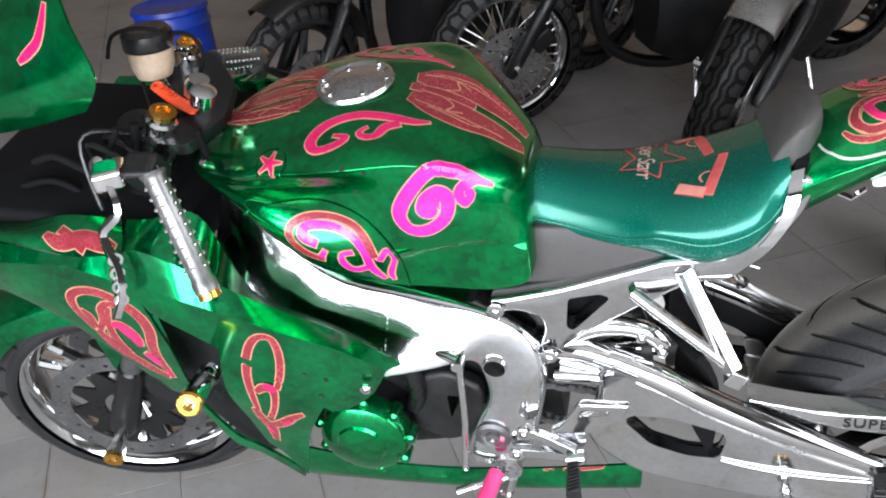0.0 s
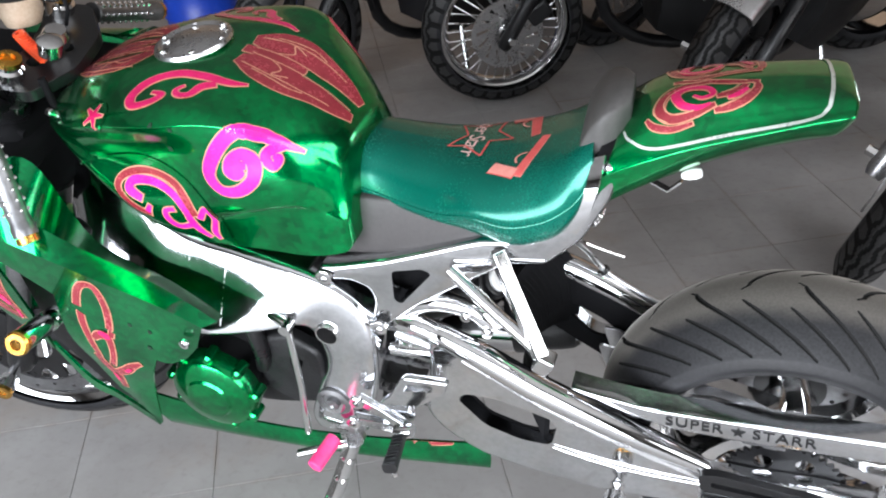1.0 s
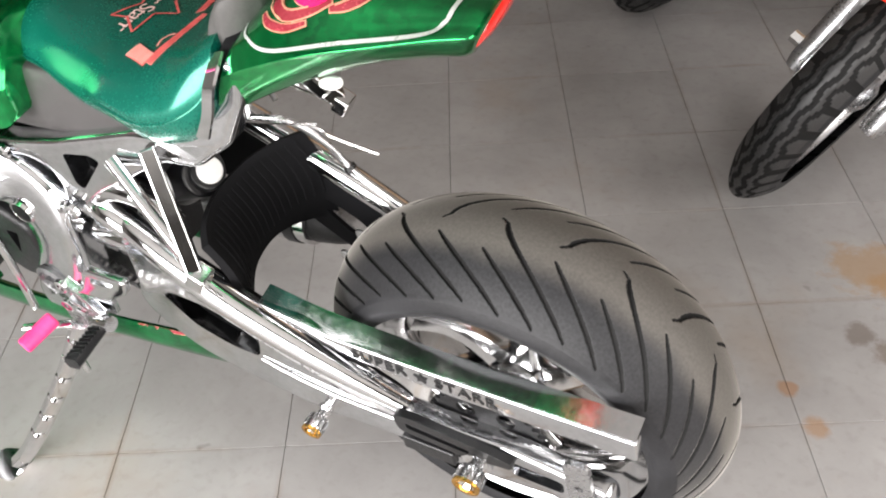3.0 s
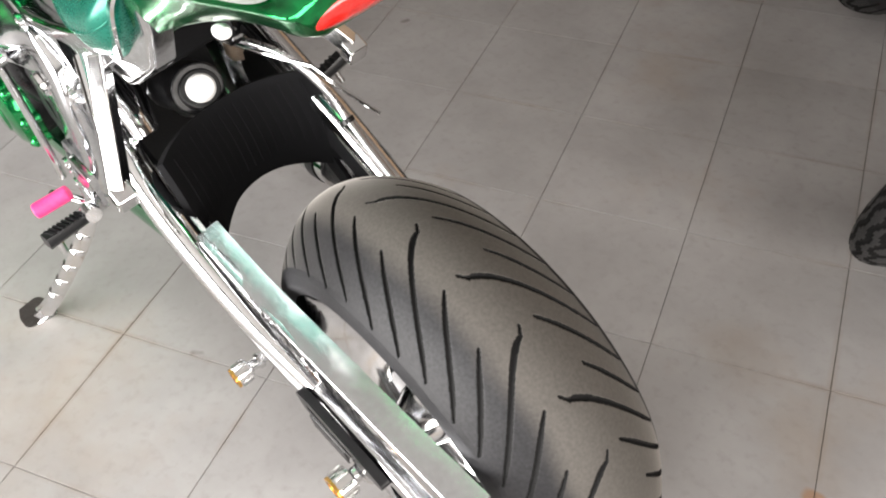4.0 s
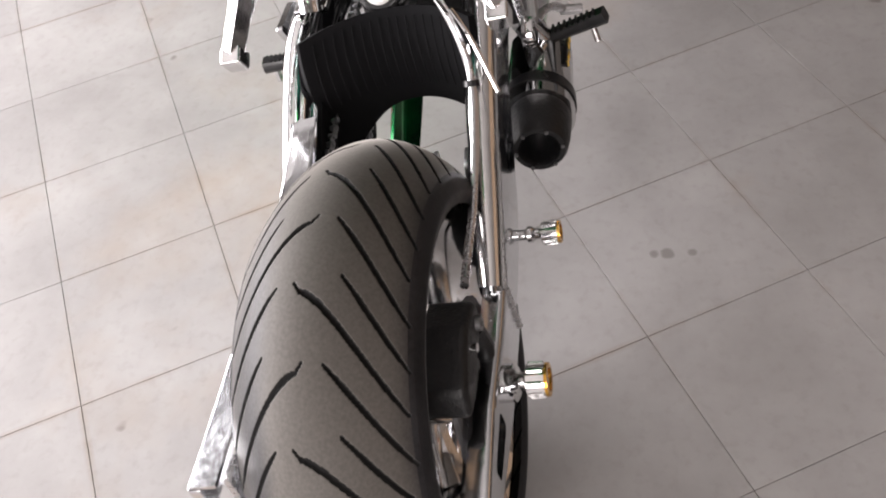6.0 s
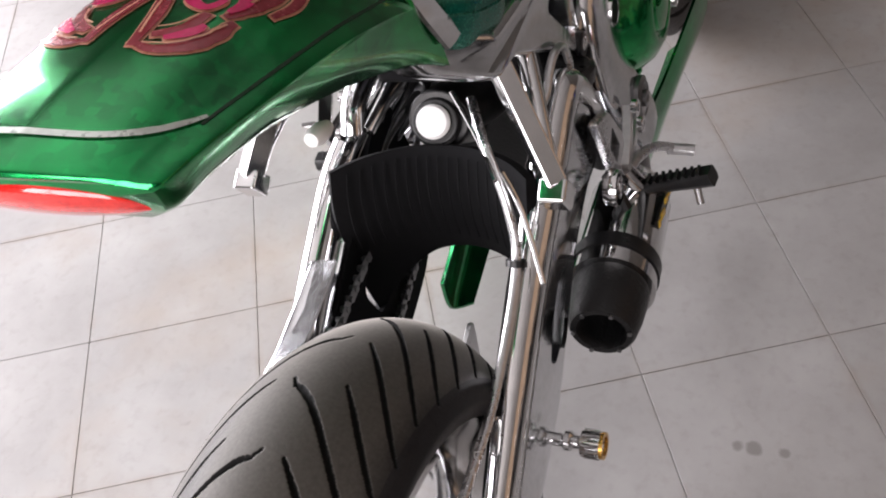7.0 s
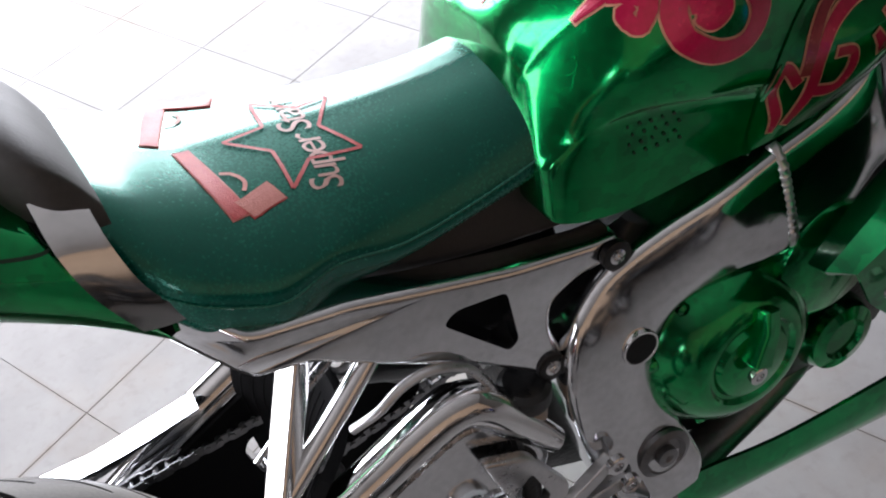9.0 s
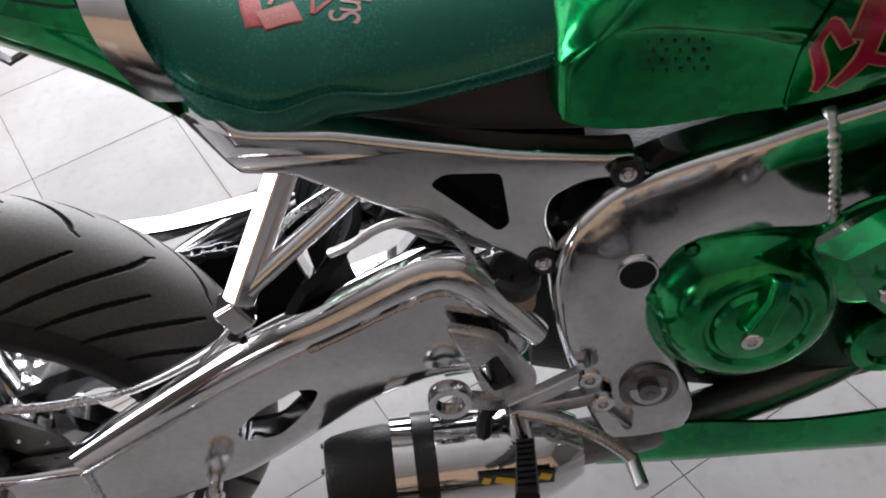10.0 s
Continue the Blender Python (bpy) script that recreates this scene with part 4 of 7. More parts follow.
TRI = [(0.135, 0.732), (0.19, 0.74), (0.205, 0.73), (0.14, 0.66), (0.128, 0.668)]
for sy in (-1, 1):
    lean_out = lambda x, y, z, sy=sy: (x - (0.012 + 0.012 * sy) * min(max((x - 0.3) / 0.15, 0), 1.0), y + sy * 0.008 + 0.02 * min(max(x / 0.3, 0), 1.0) - (0.034 + 0.014 * sy) * sy * min(max((x - 0.39) / 0.08, 0), 1.0), z)
    sub = part("subframe_rail", pillow(fillet(RAIL, 0.012, 4), sy * 0.088, sy * 0.12, [fillet(TRI, 0.008)], 0.009, 0.009, 4, lean_out), POLISHED, bike, "polished aluminium subframe rail", 40)
    for x, z in ((0.013, 0.717), (0.095, 0.612)):
        if sy < 0:
            bolt(sub, (x, -0.129, z), 0.015, 0.007, -1)
        else:
            ring = bolt(sub, (x, 0.131, z), 0.0165, 0.007, 1, BLACK)
            part("bolt_head", lathe([(0.009, 0.0), (0.009, 0.005), (0.005, 0.006), (0.0045, 0.003), (0.0, 0.003)], (x, 0.134, z), seg=14), CHROME, ring)
    # footrest hanger bracket: a V of two bars
    foot, head = Vector((0.372, sy * 0.181, 0.603)), Vector((0.296, sy * 0.112, 0.735))
    way = foot - head
    va = tube([unit.inverted() @ (head + way * k) for k in (0, 0.5, 1)], 0.0135, profile=[(-0.8, -1), (0.8, -1), (0.8, 1), (-0.8, 1)])
    br = part("hanger_bracket", va, CHROME, bike, "polished V-shaped hanger bracket", 30, 0.003)
    part("brace", tube([unit.inverted() @ Vector(q) for q in ((0.222, sy * 0.118, 0.696), (0.29, sy * 0.146, 0.655), (0.362, sy * 0.174, 0.613))], 0.0105, 10), CHROME, br)
    part("foot_clamp", box(unit.inverted() @ (foot + Vector((0.004, 0, -0.008))), (0.028, 0.03, 0.035), Matrix.Rotation(radians(30), 3, "Y")), CHROME, br, bevel=0.004)

# -- dark filler under the seat --
part("airbox_side", loft([(-0.02, [(0, 0.85), (0.065, 0.85), (0.082, 0.83), (0.094, 0.75), (0.088, 0.735)]), (0.15, [(0, 0.85), (0.065, 0.85), (0.082, 0.835), (0.097, 0.765), (0.09, 0.752)]), (0.36, [(0, 0.84), (0.065, 0.84), (0.08, 0.83), (0.09, 0.8), (0.08, 0.79)])]), DARKGREY, bike, "dark grey side cover under the seat")

# -- tank --
TANK = [
    (-0.5, [(0, 1.0), (0.03, 1.0), (0.05, 0.995), (0.062, 0.988), (0.066, 0.984), (0.067, 0.982), (0.068, 0.98), (0.068, 0.978), (0.066, 0.976), (0.06, 0.975)]),
    (-0.46, [(0, 1.045), (0.045, 1.04), (0.08, 1.022), (0.1, 1.0), (0.104, 0.992), (0.105, 0.986), (0.106, 0.98), (0.106, 0.975), (0.104, 0.97), (0.1, 0.965)]),
    (-0.38, [(0, 1.085), (0.06, 1.078), (0.112, 1.05), (0.15, 1.02), (0.153, 1.008), (0.142, 0.988), (0.141, 0.965), (0.15, 0.948), (0.15, 0.936), (0.138, 0.925)]),
    (-0.28, [(0, 1.106), (0.07, 1.1), (0.128, 1.07), (0.174, 1.038), (0.177, 1.024), (0.16, 0.99), (0.16, 0.945), (0.18, 0.905), (0.178, 0.87), (0.165, 0.842)]),
    (-0.17, [(0, 1.112), (0.07, 1.106), (0.13, 1.08), (0.186, 1.05), (0.19, 1.038), (0.174, 0.995), (0.176, 0.94), (0.186, 0.89), (0.178, 0.84), (0.165, 0.805)]),
    (-0.07, [(0, 1.092), (0.07, 1.087), (0.128, 1.068), (0.178, 1.05), (0.184, 1.038), (0.184, 0.99), (0.188, 0.94), (0.18, 0.885), (0.16, 0.868), (0.152, 0.785)]),
    (0.01, [(0, 1.045), (0.055, 1.043), (0.098, 1.03), (0.134, 1.004), (0.144, 0.988), (0.154, 0.957), (0.162, 0.925), (0.158, 0.888), (0.15, 0.868), (0.146, 0.775)]),
    (0.07, [(0, 0.96), (0.05, 0.959), (0.078, 0.948), (0.094, 0.93), (0.1, 0.916), (0.109, 0.895), (0.117, 0.876), (0.126, 0.855), (0.133, 0.838), (0.135, 0.78)]),
    (0.085, [(0, 0.9), (0.045, 0.901), (0.068, 0.894), (0.082, 0.882), (0.088, 0.873), (0.096, 0.862), (0.104, 0.852), (0.112, 0.842), (0.118, 0.83), (0.118, 0.795)]),
]
tb = loft(TANK, 6, 6)
for v in tb.verts:
    v.co.z -= 0.03 * max(0.0, 1 - (v.co.y / 0.165) ** 2) * min(max((v.co.z - 0.95) / 0.1, 0.0), 1.0)
tank = part("tank", tb, GREEN, bike, "candy-green tank with magenta scrolls", 60)
skin = skin_of(tank)
cap_ring = lathe([(0.062, -0.004), (0.066, 0.0), (0.064, 0.006), (0.058, 0.008), (0.05, 0.005), (0.048, 0.006), (0.03, 0.009), (0.018, 0.012), (0.0, 0.012)], Vector((-0.2, 0.0, 1.082)), (-0.02, 0, 1), 40)
fc = part("filler_cap", cap_ring, BRUSHED, tank, "round brushed filler cap", 30)
for k in range(6):
    a = k * math.pi / 3
    part("cap_screw", lathe([(0.0045, 0), (0.0045, 0.003), (0.0, 0.003)], (-0.2 + 0.055 * math.cos(a), 0.055 * math.sin(a), 1.089), (0, 0, 1), 8), CHROME, fc)

# -- seat --
def seat_y(x):
    """Middle of the seat, whose nose lies a little to the right."""
    return 0.008 + 0.016 * min(max((0.26 - x) / 0.16, 0.0), 1.0)


unit = PLAIN
SEAT = [
    (0.045, [(0, 0.85), (0.035, 0.847), (0.06, 0.836), (0.078, 0.815), (0.086, 0.792), (0.085, 0.778), (0.075, 0.768)]),
    (0.12, [(0, 0.842), (0.04, 0.838), (0.068, 0.826), (0.088, 0.804), (0.098, 0.782), (0.096, 0.768), (0.08, 0.76)]),
    (0.2, [(0, 0.84), (0.045, 0.836), (0.08, 0.824), (0.104, 0.801), (0.115, 0.778), (0.112, 0.762), (0.094, 0.753)]),
    (0.26, [(0, 0.844), (0.058, 0.84), (0.096, 0.828), (0.124, 0.806), (0.128, 0.791), (0.12, 0.764), (0.106, 0.747)]),
    (0.31, [(0, 0.85), (0.068, 0.845), (0.108, 0.832), (0.134, 0.806), (0.138, 0.787), (0.13, 0.757), (0.115, 0.739)]),
    (0.345, [(0, 0.861), (0.07, 0.855), (0.107, 0.84), (0.132, 0.814), (0.136, 0.794), (0.128, 0.763), (0.113, 0.746)]),
    (0.38, [(0, 0.876), (0.07, 0.869), (0.104, 0.855), (0.126, 0.83), (0.13, 0.81), (0.123, 0.781), (0.108, 0.765)]),
    (0.408, [(0, 0.893), (0.065, 0.887), (0.092, 0.874), (0.106, 0.853), (0.113, 0.83), (0.11, 0.812), (0.095, 0.802)]),
    (0.426, [(0, 0.903), (0.06, 0.898), (0.084, 0.888), (0.093, 0.876), (0.097, 0.862), (0.094, 0.85), (0.08, 0.842)]),
]
sb = loft(SEAT, 6, 6)
for v in sb.verts:
    v.co.z -= 0.08 * v.co.y
    v.co.x -= 0.1 * v.co.y * min(max((v.co.x - 0.25) / 0.1, 0.0), 1.0)
    v.co.y += seat_y(v.co.x)
seat = part("seat", sb, VINYL, bike, "dark green vinyl seat with pink embroidery", 60)
for sy in (-1, 1):
    line = spline([(x - 0.1 * sy * prof[4][0] * min(max((x - 0.25) / 0.1, 0.0), 1.0), seat_y(x) + sy * (prof[4][0] + 0.0004), prof[4][1] - 0.08 * sy * prof[4][0]) for x, prof in SEAT], 6)
    part("seam", tube(line, 0.0014, 8), VINYL, seat)

# -- tail, in metres --
def tail_y(x):
    """Middle of the tail, which stands a little askew to the right."""
    return 0.018 + 0.05 * (x - 0.45)


def set_askew(bm):
    """The tail's sections lean back and stand askew."""
    for v in bm.verts:
        x, y, z = v.co
        v.co = (x + 0.45 * (z - 0.9) - 0.1 * y, y + tail_y(x), z - 0.1 * y)


TAIL = [
    (0.456, [(0, 0.915), (0.05, 0.903), (0.082, 0.893), (0.096, 0.882), (0.108, 0.86), (0.109, 0.852), (0.107, 0.81), (0.1, 0.772)]),
    (0.49, [(0, 0.945), (0.05, 0.94), (0.078, 0.922), (0.09, 0.908), (0.107, 0.882), (0.108, 0.874), (0.102, 0.838), (0.092, 0.81)]),
    (0.55, [(0, 0.96), (0.052, 0.955), (0.076, 0.937), (0.088, 0.925), (0.104, 0.909), (0.104, 0.901), (0.094, 0.872), (0.08, 0.85)]),
    (0.62, [(0, 0.968), (0.054, 0.963), (0.075, 0.949), (0.085, 0.941), (0.099, 0.931), (0.099, 0.924), (0.085, 0.899), (0.068, 0.883)]),
    (0.68, [(0, 0.97), (0.053, 0.966), (0.072, 0.958), (0.08, 0.953), (0.093, 0.948), (0.093, 0.941), (0.08, 0.917), (0.062, 0.9)]),
    (0.712, [(0, 0.966), (0.05, 0.964), (0.068, 0.96), (0.076, 0.957), (0.088, 0.953), (0.088, 0.946), (0.075, 0.92), (0.056, 0.905)]),
    (0.722, [(0, 0.96), (0.045, 0.959), (0.062, 0.956), (0.07, 0.953), (0.08, 0.949), (0.08, 0.944), (0.068, 0.921), (0.05, 0.909)]),
]
tb = loft(TAIL, 6, 6)
set_askew(tb)
tail = part("tail_fairing", tb, GREEN, bike, "candy-green tail fairing with magenta scrolls", 60)
lens = bmesh.new()
bmesh.ops.create_uvsphere(lens, u_segments=32, v_segments=16, radius=1.0)
for v in lens.verts:
    v.co = (0.717 + 0.014 * v.co.x, 0.066 * v.co.y, 0.931 + 0.0215 * v.co.z - 0.006 * v.co.y ** 2)
set_askew(lens)
part("tail_light", lens, RED_LENS, tail, "red tail light lens", 60)
hump = loft([
    (0.404, [(0, 0.893), (0.045, 0.892), (0.07, 0.888), (0.078, 0.88), (0.08, 0.85)]),
    (0.418, [(0, 0.926), (0.045, 0.923), (0.07, 0.916), (0.079, 0.904), (0.081, 0.86)]),
    (0.436, [(0, 0.947), (0.042, 0.944), (0.07, 0.936), (0.079, 0.922), (0.081, 0.875)]),
    (0.456, [(0, 0.955), (0.035, 0.952), (0.058, 0.944), (0.066, 0.932), (0.068, 0.89)]),
    (0.472, [(0, 0.952), (0.02, 0.95), (0.034, 0.945), (0.042, 0.936), (0.044, 0.91)])], 6, 6)
for v in hump.verts:
    v.co = (v.co.x - 0.1 * v.co.y, v.co.y + 0.022, v.co.z - 0.08 * v.co.y)
part("seat_hump", hump, PADGREY, tail, "grey padded seat hump", 60)
# black body added to give the gap before the tail its shade
gap_fill = loft([(0.44, [(q[0] * 0.9, q[1] * 0.96 + 0.034) for q in TAIL[0][1]]), (0.458, [(q[0] * 0.96, q[1] * 0.985 + 0.0125) for q in TAIL[0][1]])], 2, 4)
set_askew(gap_fill)
for sy in (-1, 1):
    back = 0.018 - 0.014 * sy
    corner = [[(x + back, seat_y(x) + sy * y, z) for x, y, z in row[:3 if sy > 0 else 2]] for row in (
        [(0.402, 0.086, 0.889), (0.42, 0.088, 0.897), (0.436, 0.09, 0.9)],
        [(0.398, 0.112, 0.862), (0.416, 0.114, 0.868), (0.432, 0.116, 0.872)],
        [(0.388, 0.121, 0.824), (0.406, 0.123, 0.829), (0.422, 0.124, 0.834)],
        [(0.366, 0.123, 0.786), (0.386, 0.124, 0.788), (0.402, 0.125, 0.792)])]
    part("corner_plate", sheet(corner, 5, 4, 0.004), CHROME, bike, "bright metal plate at the rear corner of the seat", 40)
part("dark_gap_filler", gap_fill, MATTEBLACK, tail, "black filler that darkens the gap between seat and tail", 40)
unit = DRAWN

# -- left and right side fairings --
for sy in (-1, 1):
    rows = [
        [(-0.550, sy * 0.215, 0.975), (-0.510, sy * 0.215, 0.975), (-0.430, sy * 0.200, 0.970), (-0.390, sy * 0.185, 0.800), (-0.245, sy * 0.200, 0.735), (-0.140, sy * 0.225, 0.695)],
        [(-0.535, sy * 0.275, 0.955), (-0.505, sy * 0.275, 0.960), (-0.435, sy * 0.268, 0.915), (-0.355, sy * 0.250, 0.840), (-0.220, sy * 0.255, 0.780), (-0.120, sy * 0.262, 0.720)],
        [(-0.530, sy * 0.288, 0.895), (-0.510, sy * 0.288, 0.890), (-0.425, sy * 0.290, 0.860), (-0.315, sy * 0.290, 0.815), (-0.205, sy * 0.289, 0.770), (-0.140, sy * 0.280, 0.720)],
        [(-0.530, sy * 0.286, 0.870), (-0.515, sy * 0.284, 0.840), (-0.430, sy * 0.284, 0.780), (-0.335, sy * 0.284, 0.745), (-0.235, sy * 0.280, 0.680), (-0.175, sy * 0.272, 0.660)],
        [(-0.530, sy * 0.285, 0.860), (-0.515, sy * 0.283, 0.830), (-0.430, sy * 0.283, 0.765), (-0.350, sy * 0.282, 0.695), (-0.265, sy * 0.275, 0.615), (-0.210, sy * 0.268, 0.625)],
    ]
    side = part("side_fairing", sheet(rows, 1, 6, 0.005), PANEL_GREEN, bike, "candy-green side fairing with a pink scroll", 22)
    bolt(side, (-0.181, sy * 0.285, 0.685), 0.009, 0.006, sy)
    low = [
        [(-0.425, sy * 0.276, 0.780), (-0.390, sy * 0.276, 0.745), (-0.335, sy * 0.275, 0.695), (-0.260, sy * 0.269, 0.640)],
        [(-0.450, sy * 0.272, 0.655), (-0.410, sy * 0.272, 0.630), (-0.360, sy * 0.268, 0.590), (-0.305, sy * 0.262, 0.570)],
        [(-0.440, sy * 0.256, 0.560), (-0.405, sy * 0.255, 0.530), (-0.380, sy * 0.252, 0.500), (-0.340, sy * 0.248, 0.500)],
        [(-0.430, sy * 0.242, 0.475), (-0.410, sy * 0.242, 0.455), (-0.390, sy * 0.240, 0.415), (-0.375, sy * 0.238, 0.385)],
    ]
    lower = part("lower_fairing", sheet(low, 5, 6, 0.005), PANEL_GREEN, bike, "candy-green lower fairing", 40)
    edge_strip = [
        [(-0.535, sy * 0.248, 0.590), (-0.490, sy * 0.246, 0.500), (-0.445, sy * 0.244, 0.465), (-0.385, sy * 0.240, 0.405)],
        [(-0.540, sy * 0.246, 0.570), (-0.500, sy * 0.243, 0.475), (-0.450, sy * 0.240, 0.440), (-0.385, sy * 0.236, 0.375)],
    ]
    part("fairing_strip", sheet(edge_strip, 3, 6, 0.006), PANEL_GREEN, lower, "", 40)
    part("duct", plate([(-0.573, 0.790), (-0.457, 0.719), (-0.474, 0.594), (-0.432, 0.426), (-0.468, 0.420), (-0.566, 0.560)], sy * 0.2, sy * 0.215), BLACK, bike, "black air duct between the fairing panels", 0)
    nose = [
        [(-0.825, sy * 0.262, 0.975), (-0.735, sy * 0.268, 0.965), (-0.625, sy * 0.272, 0.945), (-0.535, sy * 0.275, 0.955)],
        [(-0.830, sy * 0.278, 0.945), (-0.740, sy * 0.283, 0.940), (-0.635, sy * 0.286, 0.935), (-0.530, sy * 0.288, 0.895)],
        [(-0.830, sy * 0.270, 0.885), (-0.735, sy * 0.275, 0.860), (-0.635, sy * 0.280, 0.840), (-0.530, sy * 0.283, 0.840)],
        [(-0.740, sy * 0.258, 0.820), (-0.680, sy * 0.265, 0.775), (-0.610, sy * 0.270, 0.770), (-0.525, sy * 0.273, 0.750)],
        [(-0.680, sy * 0.250, 0.735), (-0.640, sy * 0.255, 0.705), (-0.585, sy * 0.258, 0.685), (-0.530, sy * 0.260, 0.650)],
        [(-0.585, sy * 0.244, 0.610), (-0.570, sy * 0.245, 0.605), (-0.555, sy * 0.246, 0.590), (-0.540, sy * 0.247, 0.570)],
    ]
    front = part("front_fairing", sheet(nose, 1, 6, 0.005), PANEL_GREEN, bike, "candy-green front fairing with magenta scrolls", 22)
    brow_rows = [
        [(-0.825, sy * 0.210, 0.970), (-0.740, sy * 0.215, 0.970), (-0.655, sy * 0.215, 0.985), (-0.560, sy * 0.215, 0.975)],
        [(-0.820, sy * 0.245, 0.980), (-0.730, sy * 0.250, 0.975), (-0.635, sy * 0.252, 0.970), (-0.540, sy * 0.252, 0.970)],
        [(-0.825, sy * 0.262, 0.975), (-0.735, sy * 0.268, 0.970), (-0.625, sy * 0.272, 0.945), (-0.535, sy * 0.275, 0.955)],
    ]
    brow = part("upper_cowl", sheet(brow_rows, 5, 6, 0.005), PANEL_GREEN, bike, "candy-green upper cowl with a dark rose scroll", 30)
    if sy < 0:
        left_side, left_lower, left_front, left_brow = side, lower, front, brow
    # belly pan below the engine
    if sy < 0:
        belly = [[(-0.4, -0.19, 0.37), (-0.2, -0.156, 0.293), (0.0, -0.124, 0.265), (0.235, -0.092, 0.268)], [(-0.385, -0.175, 0.27), (-0.2, -0.152, 0.238), (0.0, -0.126, 0.214), (0.23, -0.096, 0.206)], [(-0.36, -0.12, 0.22), (-0.2, -0.105, 0.2), (0.0, -0.09, 0.188), (0.205, -0.07, 0.19)]]
    else:
        belly = [[(-0.4, 0.19, 0.36), (-0.2, 0.158, 0.308), (-0.07, 0.15, 0.316), (0.042, 0.143, 0.312)], [(-0.385, 0.178, 0.265), (-0.2, 0.16, 0.255), (-0.06, 0.152, 0.252), (0.038, 0.146, 0.254)], [(-0.36, 0.12, 0.22), (-0.2, 0.115, 0.222), (-0.06, 0.11, 0.225), (0.01, 0.105, 0.23)]]
    unit = PLAIN
    pan = part("belly_pan", sheet(belly, 4, 6, 0.005), PANEL_GREEN, bike, "candy-green belly pan", 40)
    unit = DRAWN
    if sy < 0:
        left_belly = pan

# -- engine block --
part("crankcase", loft([(-0.42, [(0, 0.66), (0.08, 0.66), (0.11, 0.6), (0.11, 0.42), (0.08, 0.34)]), (-0.25, [(0, 0.7), (0.08, 0.7), (0.115, 0.62), (0.115, 0.42), (0.08, 0.3)]), (-0.05, [(0, 0.68), (0.08, 0.68), (0.1, 0.6), (0.1, 0.42), (0.08, 0.34)]), (0.1, [(0, 0.64), (0.065, 0.64), (0.08, 0.58), (0.08, 0.42), (0.065, 0.37)])], 5, 3), CAST, bike, "black engine crankcase", 30)
part("cylinder_block", box((-0.33, 0, 0.74), (0.2, 0.13, 0.18), Matrix.Rotation(radians(25), 3, "Y")), CAST, bike, "black cylinder block", 0, 0.012)
c, r = (-0.262, 0.447), 0.088
cover = part("engine_cover", lathe([(0.0, 0.0), (r, 0.0), (r * 1.02, -0.018), (r * 0.93, -0.036), (r * 0.8, -0.042), (r * 0.55, -0.046), (r * 0.5, -0.05), (r * 0.3, -0.052), (0.0, -0.052)], (c[0], -0.165, c[1]), seg=40), GREEN, bike, "candy-green round engine cover", 30)
part("cover_neck", lathe([(r * 0.9, 0.06), (r * 0.94, 0.0)], (c[0], -0.165, c[1]), seg=40), CAST, cover)
for k in range(9):
    a = 2 * math.pi * k / 9
    part("cover_lug", lathe([(0.011, 0), (0.011, -0.03), (0.006, -0.034), (0.0, -0.034)], (c[0] + math.cos(a) * r * 1.02, -0.165, c[1] + math.sin(a) * r * 1.02), seg=12), GREEN, cover)
# right cover: domed, with a raised arm and a bolted edge
c, r = (-0.122, 0.54), 0.112
cover = part("engine_cover", lathe([(0.0, 0.0), (r, 0.0), (r, 0.01), (r * 0.95, 0.014), (r * 0.9, 0.024), (r * 0.78, 0.04), (r * 0.6, 0.052), (r * 0.52, 0.052), (r * 0.48, 0.047), (r * 0.44, 0.047), (r * 0.4, 0.053), (r * 0.2, 0.058), (0.0, 0.059)], (c[0], 0.135, c[1]), seg=48), GREEN, bike, "candy-green domed engine cover", 40)
part("cover_neck", lathe([(r * 0.94, -0.06), (r * 0.97, 0.0)], (c[0], 0.135, c[1]), seg=40), CAST, cover)
for k in range(9):
    a = 2 * math.pi * k / 9 + 0.2
    part("cover_lug", lathe([(0.008, 0), (0.008, 0.018), (0.004, 0.021), (0.0, 0.021)], (c[0] + math.cos(a) * r * 0.94, 0.135, c[1] + math.sin(a) * r * 0.94), seg=12), GREEN, cover)
raised = part("raised_arm", tube([(-0.135, 0.186, 0.612), (-0.13, 0.193, 0.588), (-0.112, 0.196, 0.552)], [0.011, 0.012, 0.016], 8, profile=[(-1, -0.8), (0.7, -1), (1, -0.6), (1, 0.6), (0.7, 1), (-1, 0.8)]), GREEN, cover, "raised green arm", 30, 0.003)
bolt(raised, (-0.108, 0.204, 0.546), 0.011, 0.006, 1)
part("side_cover", lathe([(0.0, 0.0), (0.072, 0.0), (0.074, 0.01), (0.07, 0.026), (0.06, 0.032), (0.0, 0.034)], (-0.24, 0.142, 0.612), seg=40), GREEN, bike, "candy-green round side cover", 40)

# -- front end, turned to the left --
unit = PLAIN
TOP = DRAWN @ Vector((-0.52, 0.0, 1.105))
rake = (TOP - Vector(FW)).normalized()
steer = Matrix.Translation(TOP) @ Matrix.Rotation(radians(12), 4, rake) @ Matrix.Translation(-TOP)
front_tyre = new("front_tyre", tyre_mesh(0.3, 0.06, 0.225, 360, 48, lambda th, s: groove(th, s, 20, SPORT, 0.3, 0.016)))
front_tyre.parent = bike
front_tyre.matrix_basis = steer @ Matrix.Translation(FW)
front_tyre["label"] = "black front tyre"
